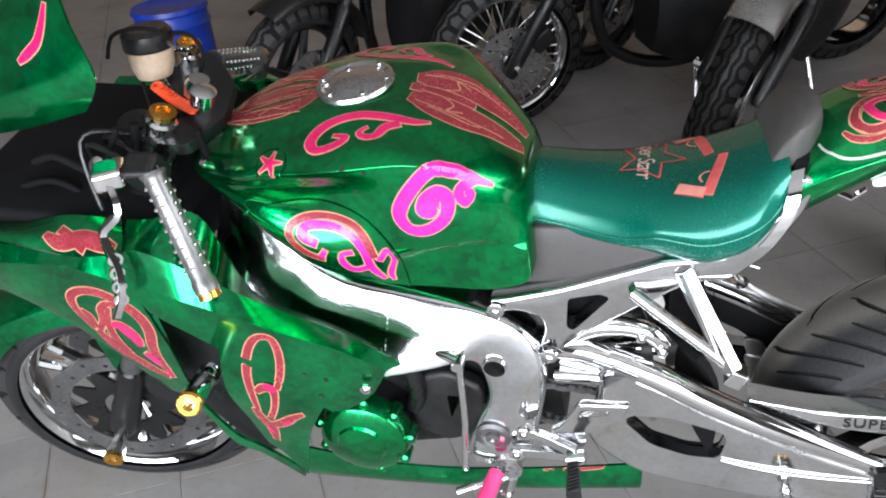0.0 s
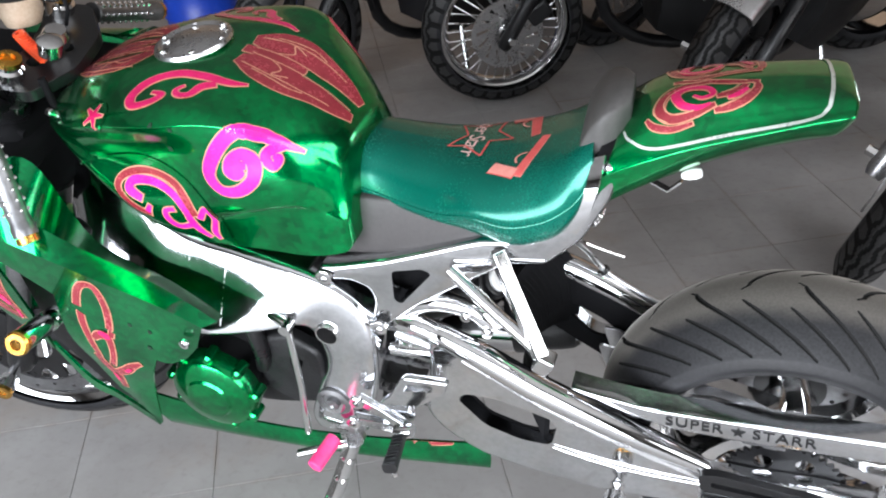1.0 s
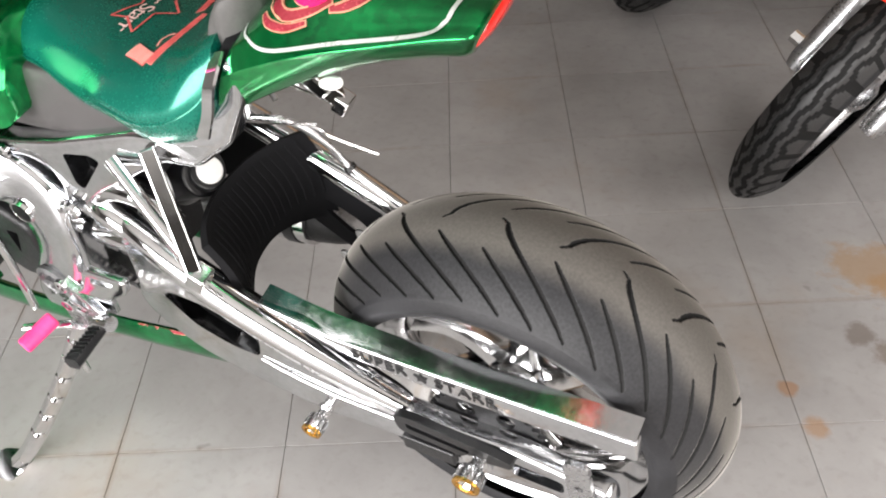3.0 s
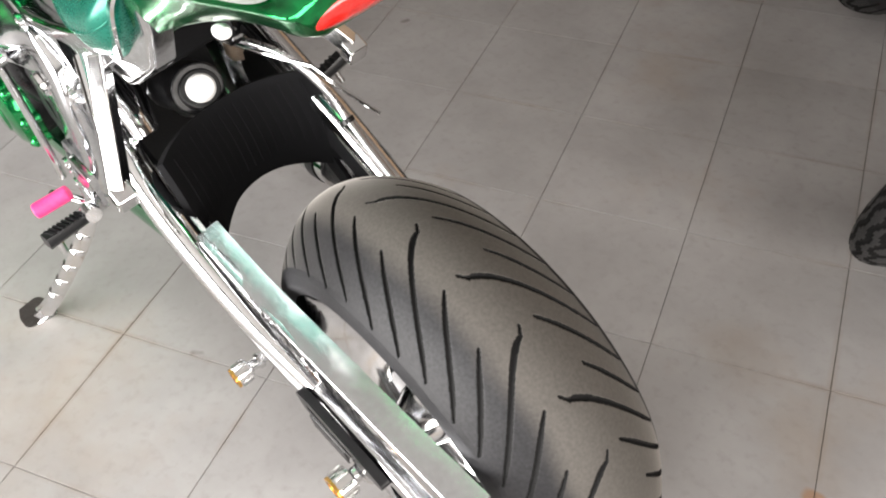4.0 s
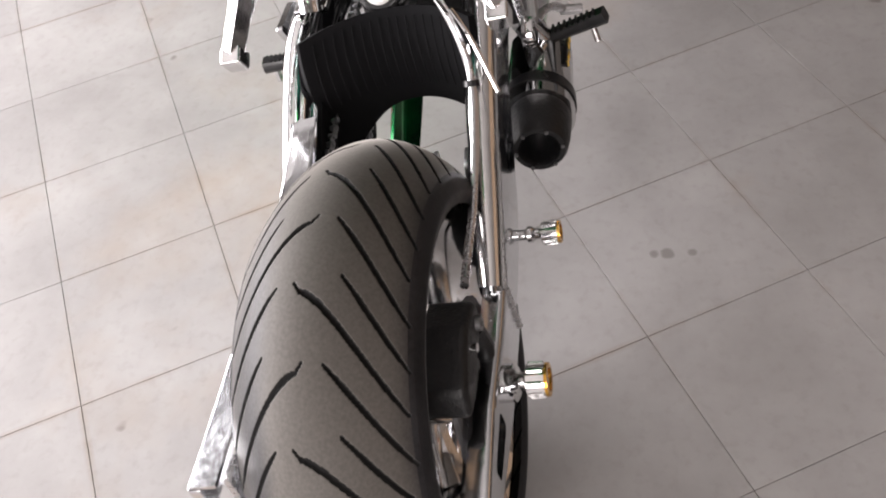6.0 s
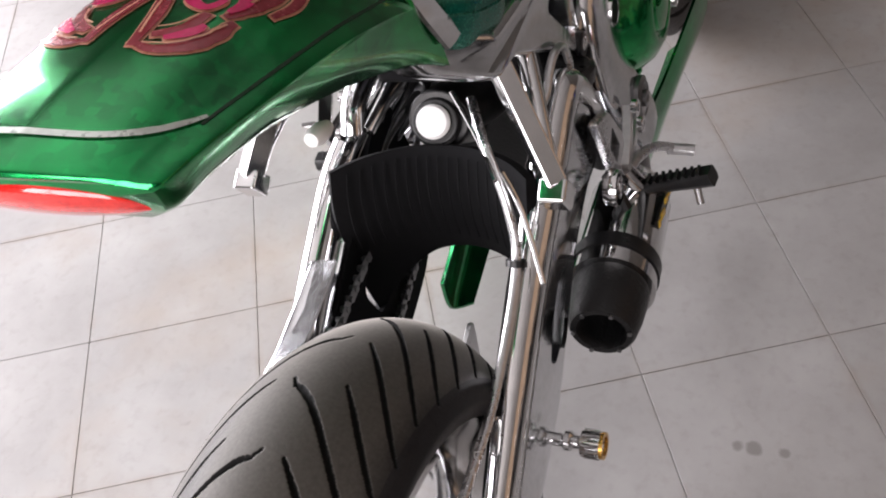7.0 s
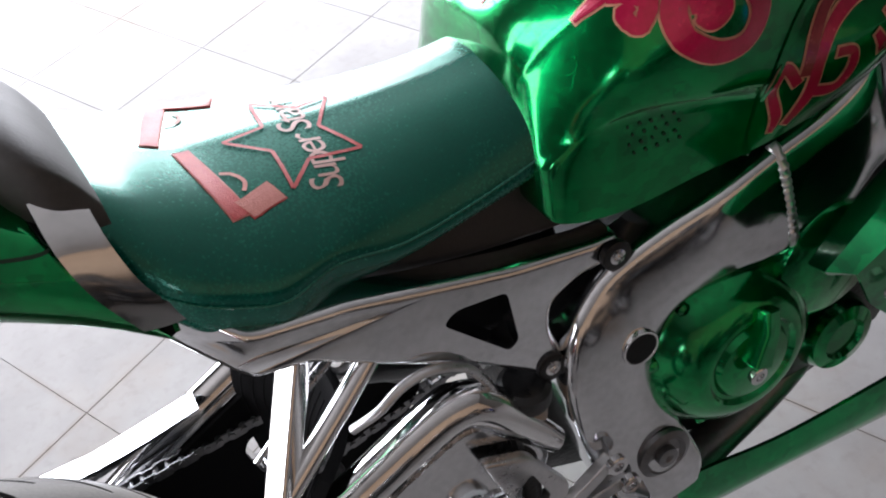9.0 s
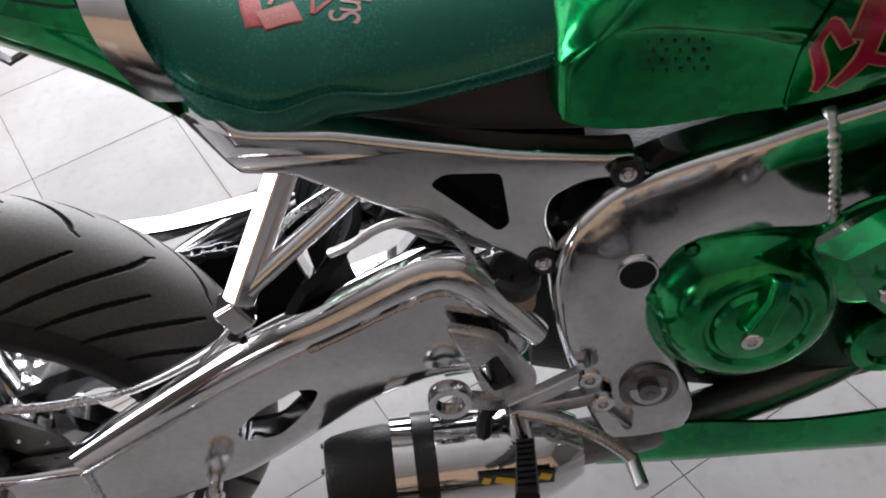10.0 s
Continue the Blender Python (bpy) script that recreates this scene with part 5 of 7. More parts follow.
frim = part("front_rim", lathe([(0.22, -0.05), (0.236, -0.05), (0.238, -0.045), (0.228, -0.04), (0.212, -0.03), (0.205, 0.0), (0.212, 0.03), (0.228, 0.04), (0.238, 0.045), (0.236, 0.05), (0.22, 0.05), (0.2, 0.03), (0.195, 0.0), (0.2, -0.03)], FW, seg=80, closed=True), CHROME, bike, "polished front rim")
frim.matrix_basis = steer
for k in range(3):
    for da in (-0.16, 0.16):
        a = 2 * math.pi * k / 3 + 0.4
        part("spoke", tube([(FW[0] + math.cos(a) * 0.03, 0, FW[2] + math.sin(a) * 0.03), (FW[0] + math.cos(a + da) * 0.2, 0, FW[2] + math.sin(a + da) * 0.2)], 0.014, 8), CHROME, frim)
for sy in (-1, 1):
    brake_disc(FW, 0.158, 0.118, sy * 0.066 - 0.0025, 0.005, frim)
    part("disc_carrier", plate([(FW[0] + math.cos(2 * math.pi * k / 60) * (0.1 + 0.022 * math.cos(10 * math.pi * k / 30)), FW[2] + math.sin(2 * math.pi * k / 60) * (0.1 + 0.022 * math.cos(10 * math.pi * k / 30))) for k in range(60)], sy * 0.064 - 0.003, sy * 0.064 + 0.003, [circle(FW[0], FW[2], 0.05, 24)]), BLACK, frim)
for sy in (-1, 1):
    base = Vector((FW[0], sy * 0.1, FW[2]))
    leg = part("fork_leg", lathe([(0.0, -0.03), (0.022, -0.03), (0.03, -0.01), (0.03, 0.05), (0.0265, 0.08), (0.0265, 0.17), (0.0215, 0.175), (0.0215, 0.34), (0.0275, 0.345), (0.0275, 0.68), (0.03, 0.69), (0.03, 0.74), (0.0, 0.745)], base, rake, 28), [BLACK], bike, "black fork leg", 30)
    leg.matrix_basis = steer
    part("fork_tube", lathe([(0.0218, 0.176), (0.0218, 0.34)], base, rake, 28), STEELGREY, leg)
    top = base + rake * 0.74
    capm = part("fork_cap", lathe([(0.0, -0.05), (0.032, -0.05), (0.032, -0.028), (0.026, -0.026), (0.026, 0.0), (0.024, 0.002), (0.024, 0.03), (0.019, 0.034), (0.019, 0.04), (0.0, 0.042)], top, rake, 24), CHROME, leg, "chrome fork cap")
    part("adjuster", lathe([(0.021, 0.041), (0.021, 0.049), (0.012, 0.05), (0.01, 0.043), (0.0, 0.043)], top, rake, 12), GOLD, leg, "gold fork adjuster")
    part("axle_spool", lathe([(0.0, 0), (0.012, 0), (0.012, sy * 0.03), (0.019, sy * 0.034), (0.019, sy * 0.065), (0.0, sy * 0.065)], (FW[0], sy * 0.125, FW[2]), seg=20), CHROME, leg)
    part("spool_cap", lathe([(0.008, sy * 0.064), (0.02, sy * 0.064), (0.02, sy * 0.072), (0.008, sy * 0.072)], (FW[0], sy * 0.125, FW[2]), seg=10, closed=True), GOLD, leg)
    part("brake_caliper", plate(fillet([(FW[0] + 0.08, FW[2] + 0.07), (FW[0] + 0.15, FW[2] + 0.02), (FW[0] + 0.175, FW[2] + 0.07), (FW[0] + 0.12, FW[2] + 0.15), (FW[0] + 0.07, FW[2] + 0.14)], 0.015), sy * 0.045, sy * 0.1), BLACK, bike, "black front brake caliper", bevel=0.006).matrix_basis = steer
    # clip-on bar, studded grip, gold end
    ga, gb = Vector((-0.455, sy * 0.235, 1.08)), Vector((-0.388, sy * 0.302, 0.905))
    if sy > 0:
        ga, gb = Vector((-0.535, 0.15, 1.055)), Vector((-0.535, 0.32, 0.973))
    ga, gb = DRAWN @ ga, DRAWN @ gb
    dirn = (gb - ga).normalized()
    part("clip_on", tube([steer @ (top - rake * 0.04), ga], 0.012, 12), BLACK, bike, "black clip-on handlebar")
    grip = part("grip", lathe([(0.0, 0), (0.019, 0), (0.02, 0.004), (0.0165, 0.01), (0.0165, 0.165), (0.0185, 0.17), (0.0185, 0.185), (0.0, 0.186)], ga, dirn, 20), STEELGREY, bike, "studded metal hand grip", 30)
    u, w = dirn.orthogonal().normalized(), dirn.cross(dirn.orthogonal().normalized())
    for k in range(6):
        a = 2 * math.pi * k / 6
        for j in range(9):
            q = ga + dirn * (0.02 + 0.016 * j) + (u * math.cos(a) + w * math.sin(a)) * 0.0165
            part("stud", lathe([(0.0035, -0.001), (0.0025, 0.003), (0.0, 0.004)], q, (u * math.cos(a) + w * math.sin(a)), 6), CHROME, grip)
    part("bar_end", lathe([(0.0, 0.186), (0.0165, 0.186), (0.017, 0.196), (0.009, 0.198), (0.008, 0.192), (0.0, 0.192)], ga, dirn, 10), GOLD, grip, "gold bar end")
unit = DRAWN
part("upper_yoke", plate(fillet([(-0.58, -0.13), (-0.51, -0.135), (-0.462, -0.05), (-0.462, 0.05), (-0.51, 0.135), (-0.58, 0.13), (-0.565, 0.0)], 0.018), 0, 0.02, [circle(-0.5, 0.0, 0.012, 16), circle(-0.535, 0.05, 0.013, 16), circle(-0.535, -0.05, 0.013, 16)], lambda x, y, z: (x + 0.02, z, 1.045 + y - (x + 0.52) * 0.25)), BLACK, bike, "black upper yoke", bevel=0.005).matrix_basis = steer
# made-up black block that fills the dark space behind the yokes
part("head_dark_filler", box((-0.565, -0.02, 0.9), (0.15, 0.25, 0.16), Matrix.Rotation(radians(-24), 3, "Y")), MATTEBLACK, bike, "black filler box for the dark round the steering head", 0, 0.03)
part("lower_yoke", box((-0.62, 0, 0.93), (0.08, 0.26, 0.035), Matrix.Rotation(radians(-24), 3, "Y")), BLACK, bike, "black lower yoke", 0, 0.008).matrix_basis = steer
part("stem_nut", lathe([(0.0, 0), (0.024, 0), (0.024, 0.02), (0.018, 0.03), (0.0, 0.03)], Vector((-0.52, 0.0, 1.105)) + Vector((0.03, 0, -0.03)), rake, 12), CHROME, bike, "chrome stem nut")
# ---- fittings of the motorcycle ----
def rod(name, pts, r, material, parent, label="", seg=12, bevel=0.0):
    return part(name, tube(pts, r, seg), material, parent, label, 40, bevel)


# left rearset, peg, shifter and side stand
rs = part("left_rearset", pillow(fillet([(0.15, 0.562), (0.236, 0.563), (0.222, 0.53), (0.165, 0.488), (0.09, 0.484), (0.118, 0.508)], 0.01), -0.182, -0.194, [fillet([(0.157, 0.548), (0.205, 0.549), (0.196, 0.537), (0.148, 0.53)], 0.004)], 0.004, 0.005), POLISHED, bike, "polished rearset heel plate", 40)
for z0, x0_, zz in ((0.473, 0.044, 0.446), (0.415, 0.025, 0.43)):
    part("arm", tube([(x0_, -0.178, z0), (0.09, -0.186, (z0 + zz) / 2), (0.135, -0.198, zz)], 0.0105, profile=[(-0.7, -1), (0.7, -1), (0.7, 1), (-0.7, 1)]), POLISHED, rs, bevel=0.002)
    bolt(rs, (x0_, -0.184, z0), 0.014, 0.007, -1)
part("knuckle", lathe([(0.0, -0.016), (0.013, -0.016), (0.014, 0.0), (0.013, 0.016), (0.0, 0.016)], (0.138, -0.205, 0.438), (1, 0, 0.2), 14), CHROME, rs)
part("plate_web", plate(fillet([(0.1, 0.485), (0.16, 0.487), (0.15, 0.44), (0.12, 0.43)], 0.008), -0.185, -0.177), POLISHED, rs, bevel=0.002)
pegl = part("left_footpeg", tube([(0.132, -0.211, 0.432), (0.142, -0.285, 0.438)], [0.0105, 0.013], 12, profile=[(-0.7, -0.9), (0.7, -0.9), (1, -0.4), (1, 0.5), (0.8, 0.85), (-0.8, 0.85), (-1, 0.5), (-1, -0.4)]), BLACK, bike, "black grooved foot peg", 30)
for k in range(8):
    q = Vector((0.132, -0.211, 0.432)).lerp(Vector((0.142, -0.285, 0.438)), 0.15 + 0.1 * k)
    part("tread_rib", box(q + Vector((0, 0, 0.011)), (0.02, 0.004, 0.005), Matrix.Rotation(radians(25), 3, "Z")), BLACK, pegl)
rod("peg_feeler", [(0.139, -0.268, 0.43), (0.14, -0.27, 0.4)], 0.0055, CHROME, pegl)
rod("shift_rod", [(-0.052, -0.185, 0.64), (-0.06, -0.19, 0.5), (-0.075, -0.195, 0.375)], 0.0065, CHROME, bike, "chrome shift linkage rod")
part("shift_arm", tube([(-0.1, -0.165, 0.648), (-0.07, -0.178, 0.65), (-0.048, -0.186, 0.645)], 0.008, 10), CHROME, bike, "chrome shift arm")
part("rod_end", lathe([(0.0, -0.012), (0.011, -0.012), (0.011, 0.012), (0.0, 0.012)], (-0.052, -0.186, 0.643), seg=14), CHROME, bike)
part("shift_pedal", tube([(0.0, -0.19, 0.352), (-0.05, -0.21, 0.35), (-0.09, -0.225, 0.345)], 0.008, 10), CHROME, bike, "polished shift pedal")
part("shift_toe_peg", tube([(-0.012, -0.205, 0.385), (-0.028, -0.268, 0.376)], 0.015, 16), HOTPINK, bike, "hot pink rubber toe peg", bevel=0.004)
part("stand_lug", plate(fillet([(-0.02, 0.385), (0.015, 0.39), (0.03, 0.35), (0.01, 0.325), (-0.02, 0.335)], 0.012), -0.178, -0.164), BRUSHED, bike, "brushed side stand lug", bevel=0.003)
stand = part("side_stand", tube(spline([(0.005, -0.185, 0.345), (-0.022, -0.232, 0.27), (-0.068, -0.292, 0.18), (-0.12, -0.342, 0.1), (-0.148, -0.362, 0.07)], 4), 0.0125, profile=[(-0.7, -1.1), (0.7, -1.1), (1, 0), (0.7, 1.1), (-0.7, 1.1), (-1, 0)]), CHROME, bike, "twisted chrome side stand")
for k in range(6):
    q = [Vector(v) for v in spline([(0.005, -0.185, 0.345), (-0.022, -0.232, 0.27), (-0.068, -0.292, 0.18), (-0.12, -0.342, 0.1)], 5)][2 + 2 * k]
    part("stand_collar", lathe([(0.0, -0.006), (0.013, -0.006), (0.0165, 0.0), (0.013, 0.006), (0.0, 0.006)], q, (-0.5, -0.45, -0.7), 14), CHROME, stand)
part("stand_foot", plate(fillet([(-0.245, 0.02), (-0.2, 0.035), (-0.165, 0.03), (-0.165, -0.03), (-0.205, -0.032), (-0.245, -0.02)], 0.012), 0.0, 0.007, (), lambda x, y, z: (x + 0.035, -0.368 + z - 0.15 * y, 0.058 + y - 0.15 * z)), CHROME, stand, bevel=0.002)

# swingarm front linkage tubes
for pts, r in (([(0.1, -0.1, 0.6), (0.16, -0.115, 0.61), (0.22, -0.12, 0.585)], 0.02), ([(0.1, -0.11, 0.545), (0.2, -0.118, 0.55), (0.27, -0.12, 0.535)], 0.017), ([(0.12, -0.06, 0.63), (0.2, -0.07, 0.64), (0.28, -0.09, 0.615)], 0.012)):
    part("linkage_tube", tube(spline(pts, 4), r, 14), CHROME, bike, "chrome linkage tube")
rod("spring", [(0.1 + 0.12 * k / 60 + 0.0, 0.034 * math.cos(k * 0.75), 0.545 + 0.052 * k / 60 + 0.034 * math.sin(k * 0.75)) for k in range(61)], 0.0055, STEELGREY, bike, "steel shock spring", 8)
part("link_plate", plate(fillet([(0.43, 0.44), (0.47, 0.43), (0.49, 0.36), (0.45, 0.355)], 0.012), 0.05, 0.056), BRUSHED, bike, "brushed link plate", bevel=0.002)
part("link_plate", plate(fillet([(0.43, 0.44), (0.47, 0.43), (0.49, 0.36), (0.45, 0.355)], 0.012), 0.095, 0.101), BRUSHED, bike, "brushed link plate", bevel=0.002)
rod("link_pin", [(0.468, 0.04, 0.368), (0.468, 0.112, 0.368)], 0.008, CHROME, bike, "chrome link pin")

# right rearset, brake pedal, fluid pot, hose
rr = part("right_rearset", pillow(fillet([(0.203, 0.565), (0.15, 0.545), (0.105, 0.472), (0.115, 0.44), (0.16, 0.43), (0.18, 0.5)], 0.01), 0.16, 0.172, [fillet([(0.15, 0.52), (0.172, 0.5), (0.155, 0.46), (0.13, 0.472)], 0.006)], 0.004, 0.005), BRUSHED, bike, "brushed rearset heel plate", 40)
for (xa, za), (xb, zb) in (((0.05, 0.472), (0.14, 0.438)), ((0.034, 0.43), (0.14, 0.432)), ((0.14, 0.435), (0.2, 0.46))):
    part("arm", tube([(xa, 0.165, za), ((xa + xb) / 2, 0.172, (za + zb) / 2), (xb, 0.176, zb)], 0.0095, profile=[(-0.7, -1), (0.7, -1), (0.7, 1), (-0.7, 1)]), BRUSHED, rr, bevel=0.002)
part("pedal_hub", lathe([(0.016, -0.008), (0.024, -0.008), (0.026, 0.0), (0.024, 0.008), (0.016, 0.008)], (0.205, 0.178, 0.462), seg=24, closed=True), CHROME, rr)
bolt(rr, (0.05, 0.172, 0.472), 0.013, 0.007, 1)
bolt(rr, (0.034, 0.172, 0.43), 0.013, 0.007, 1)
pegr = part("right_footpeg", tube([(0.124, 0.19, 0.39), (0.134, 0.285, 0.424)], [0.0105, 0.013], 12, profile=[(-0.7, -0.9), (0.7, -0.9), (1, -0.4), (1, 0.5), (0.8, 0.85), (-0.8, 0.85), (-1, 0.5), (-1, -0.4)]), BLACK, bike, "black grooved foot peg", 30)
for k in range(8):
    q = Vector((0.124, 0.19, 0.39)).lerp(Vector((0.134, 0.285, 0.424)), 0.15 + 0.1 * k)
    part("tread_rib", box(q + Vector((0, -0.004, 0.011)), (0.02, 0.004, 0.005)), BLACK, pegr)
rod("peg_feeler", [(0.132, 0.262, 0.412), (0.142, 0.268, 0.38)], 0.005, BRUSHED, pegr)
part("peg_hanger", tube([(0.132, 0.172, 0.43), (0.126, 0.186, 0.395)], 0.013, 12), CHROME, rr)
part("brake_pedal", tube(spline([(0.13, 0.178, 0.43), (0.08, 0.185, 0.415), (0.035, 0.195, 0.39), (0.0, 0.205, 0.358)], 4), 0.0075, 10), BRUSHED, bike, "brushed rear brake pedal")
part("pedal_tip", tube([(0.004, 0.2, 0.36), (-0.002, 0.235, 0.352)], 0.009, 12), BRUSHED, bike, "knurled pedal tip")
pot = part("rear_fluid_pot", lathe([(0.0, -0.04), (0.018, -0.04), (0.023, -0.03), (0.024, 0.0), (0.0, 0.0)], (0.124, 0.125, 0.574), (0, 0.1, 1), 24), BEIGE, bike, "amber rear brake fluid pot", 40)
part("pot_cap", lathe([(0.026, 0.0), (0.028, 0.004), (0.028, 0.022), (0.022, 0.027), (0.0, 0.027)], (0.124, 0.125, 0.574), (0, 0.1, 1), 24), BLACK, pot, "black pot cap")
for q in ((0.15, 0.139, 0.6), (0.152, 0.142, 0.58)):
    part("hose_clip", box(q, (0.009, 0.009, 0.011), Matrix.Rotation(0.7, 3, "Y")), CHROME, pot)
part("clutch_hose", tube(spline([(0.31, 0.14, 0.655), (0.285, 0.15, 0.673), (0.257, 0.15, 0.69), (0.227, 0.15, 0.694), (0.19, 0.146, 0.672), (0.164, 0.14, 0.62), (0.156, 0.14, 0.57)], 5), 0.0048, 10), BRUSHED, bike, "braided steel hose")
part("hose_fitting", tube([(0.156, 0.141, 0.575), (0.152, 0.145, 0.535)], 0.0095, 8), BLACK, bike, "black hose fitting")
part("master_cylinder", tube([(0.15, 0.155, 0.53), (0.145, 0.15, 0.45)], 0.015, 14), CAST, bike, "black rear master cylinder", bevel=0.003)
part("brake_hose", tube(spline([(0.3, 0.07, 0.68), (0.36, 0.1, 0.66), (0.4, 0.125, 0.6), (0.44, 0.132, 0.54), (0.56, 0.128, 0.47), (0.66, 0.125, 0.45), (0.72, 0.128, 0.455)], 5), 0.0055, 10), BRUSHED, bike, "braided steel brake hose")
part("cable_tie", lathe([(0.0, -0.004), (0.011, -0.004), (0.011, 0.004), (0.0, 0.004)], (0.43, 0.131, 0.548), (0.6, 0, -0.8), 10), BLACK, bike, "black cable tie")
for pts in ([(0.38, 0.12, 0.64), (0.4, 0.14, 0.6), (0.46, 0.17, 0.55)], [(0.3, 0.05, 0.69), (0.35, 0.09, 0.66), (0.4, 0.12, 0.645)]):
    part("wire", tube(spline(pts, 4), 0.003, 8), CHROME, bike, "thin steel wire")
cal = part("rear_caliper", pillow(fillet([(0.74, 0.455), (0.8, 0.47), (0.87, 0.44), (0.885, 0.4), (0.83, 0.395), (0.79, 0.41), (0.74, 0.405)], 0.012), 0.088, 0.142, (), 0.01, 0.01), CAST, bike, "black rear brake caliper", 40)
rod("caliper_pin", [(0.81, 0.07, 0.445), (0.81, 0.15, 0.445)], 0.006, CHROME, cal)
bolt(cal, (0.765, 0.142, 0.435), 0.01, 0.006, 1, STEELGREY)
part("torque_arm", tube([(0.76, 0.135, 0.42), (0.75, 0.135, 0.37), (0.77, 0.135, 0.33)], 0.012, 10), CAST, bike, "black caliper bracket")

# exhaust on the right
unit = PLAIN
EA, EB = Vector((0.062, 0.158, 0.312)), Vector((0.345, 0.176, 0.328))
ed = (EB - EA).normalized()
L_ = (EB - EA).length
muf = part("silencer", lathe([(0.0, 0.0), (0.034, 0.0), (0.05, 0.03), (0.054, 0.045), (0.054, L_ - 0.125), (0.0, L_ - 0.125)], EA, ed, 40), CHROME, bike, "short polished silencer with a black tip", 40)
part("band", lathe([(0.054, 0), (0.057, 0.0), (0.057, 0.022), (0.054, 0.022)], EA + ed * (L_ - 0.125), ed, 40, True), BLACK, muf, "black clamp band")
part("collar", lathe([(0.0, 0.0), (0.055, 0.0), (0.055, 0.022), (0.0, 0.022)], EA + ed * (L_ - 0.102), ed, 40), CHROME, muf)
part("tip", lathe([(0.047, 0.0), (0.049, 0.008), (0.046, 0.045), (0.042, 0.066), (0.038, 0.073), (0.031, 0.073), (0.028, 0.066), (0.027, -0.02), (0.0, -0.02)], EA + ed * (L_ - 0.08), ed, 40), CAST, muf, "black silencer tip", 40)
u_ = ed.orthogonal().normalized()
w_ = ed.cross(u_)
for k in range(6):
    a = 2 * math.pi * k / 6 + 0.3
    part("tip_screw", lathe([(0.003, 0), (0.003, 0.003), (0.0, 0.003)], EA + ed * (L_ - 0.006) + (u_ * math.cos(a) + w_ * math.sin(a)) * 0.0345, ed, 8), STEELGREY, muf)
part("badge_plate", box((0.135, 0.213, 0.34), (0.08, 0.004, 0.02), Matrix.Rotation(radians(-4), 3, "Y")), BLACK, muf)
for k, (dx, w) in enumerate(((-0.03, 0.012), (-0.012, 0.016), (0.012, 0.022), (0.032, 0.008))):
    part("badge_mark", box((0.135 + dx, 0.2155, 0.34 + 0.003 * (k % 2)), (w, 0.002, 0.009), Matrix.Rotation(radians(-20), 3, "Y")), YELLOW, muf)
part("header_pipe", tube(spline([(-0.34, 0.05, 0.39), (-0.27, 0.07, 0.31), (-0.11, 0.1, 0.275), (0.0, 0.138, 0.298), (0.07, 0.157, 0.312)], 5), 0.026, 16), STEELGREY, bike, "steel exhaust pipe")
part("silencer_strap", tube([(0.14, 0.15, 0.4), (0.16, 0.165, 0.39), (0.165, 0.175, 0.365)], 0.009, 8), CAST, bike, "black silencer bracket")

unit = DRAWN
# water pump cover, hoses and dark bits beside the engine
part("pump_cover", lathe([(0.0, 0), (0.052, 0), (0.053, 0.012), (0.046, 0.03), (0.03, 0.034), (0.026, 0.028), (0.0, 0.028)], (-0.3, 0.12, 0.45), seg=32), GREEN, bike, "candy-green pump cover", 30)
part("coolant_hose", tube(spline([(-0.2, -0.12, 0.66), (-0.16, -0.15, 0.62), (-0.15, -0.155, 0.54), (-0.17, -0.14, 0.48)], 5), 0.016, 14), BLACK, bike, "black coolant hose")
part("sprocket_cover", pillow(fillet([(-0.17, 0.56), (-0.09, 0.58), (-0.03, 0.54), (-0.04, 0.42), (-0.12, 0.39), (-0.18, 0.43)], 0.02), -0.125, -0.15, [fillet([(-0.1, 0.52), (-0.07, 0.52), (-0.1, 0.46)], 0.006)], 0.01, 0.012), CAST, bike, "black front sprocket cover")
part("radiator", box((-0.5, 0, 0.64), (0.04, 0.3, 0.3), Matrix.Rotation(radians(12), 3, "Y")), CAST, bike, "black radiator", 0, 0.006)
part("fan_shroud", box((-0.47, 0, 0.72), (0.06, 0.2, 0.2), Matrix.Rotation(radians(15), 3, "Y")), BLACK, bike, "black radiator shroud", 0, 0.012)
part("inner_cowl", box((-0.7, 0, 0.955), (0.42, 0.42, 0.05), Matrix.Rotation(radians(6), 3, "Y")), MATTEBLACK, bike, "black inner cowl", 0, 0.012)

# frame sliders
for sy in (-1, 1):
    a_, b_ = unit.inverted() @ Vector((-0.442, sy * 0.258, 0.613)), unit.inverted() @ Vector((-0.425, sy * 0.357, 0.648))
    d_ = (b_ - a_).normalized()
    sl = part("frame_slider", lathe([(0.0, 0.0), (0.02, 0.0), (0.02, 0.02), (0.016, 0.025), (0.016, 0.03), (0.021, 0.04), (0.0215, 0.1), (0.0, 0.1)], a_, d_, 22), CHROME, bike, "chrome frame slider", 40)
    part("slider_ring", lathe([(0.011, 0.1), (0.022, 0.1), (0.0225, 0.109), (0.019, 0.113), (0.011, 0.113)], a_, d_, 14, True), GOLD, sl, "gold slider ring", 25)

# levers, fluid pots, coil, key
part("clutch_lever", tube(spline([(-0.525, -0.25, 1.068), (-0.515, -0.268, 1.03), (-0.545, -0.283, 1.0), (-0.53, -0.3, 0.95), (-0.53, -0.315, 0.91), (-0.545, -0.328, 0.875)], 5), 0.0095, 10, profile=[(-0.5, -1), (0.5, -1), (0.8, 0), (0.5, 1), (-0.5, 1), (-0.8, 0)]), CHROME, bike, "chrome skeleton clutch lever")
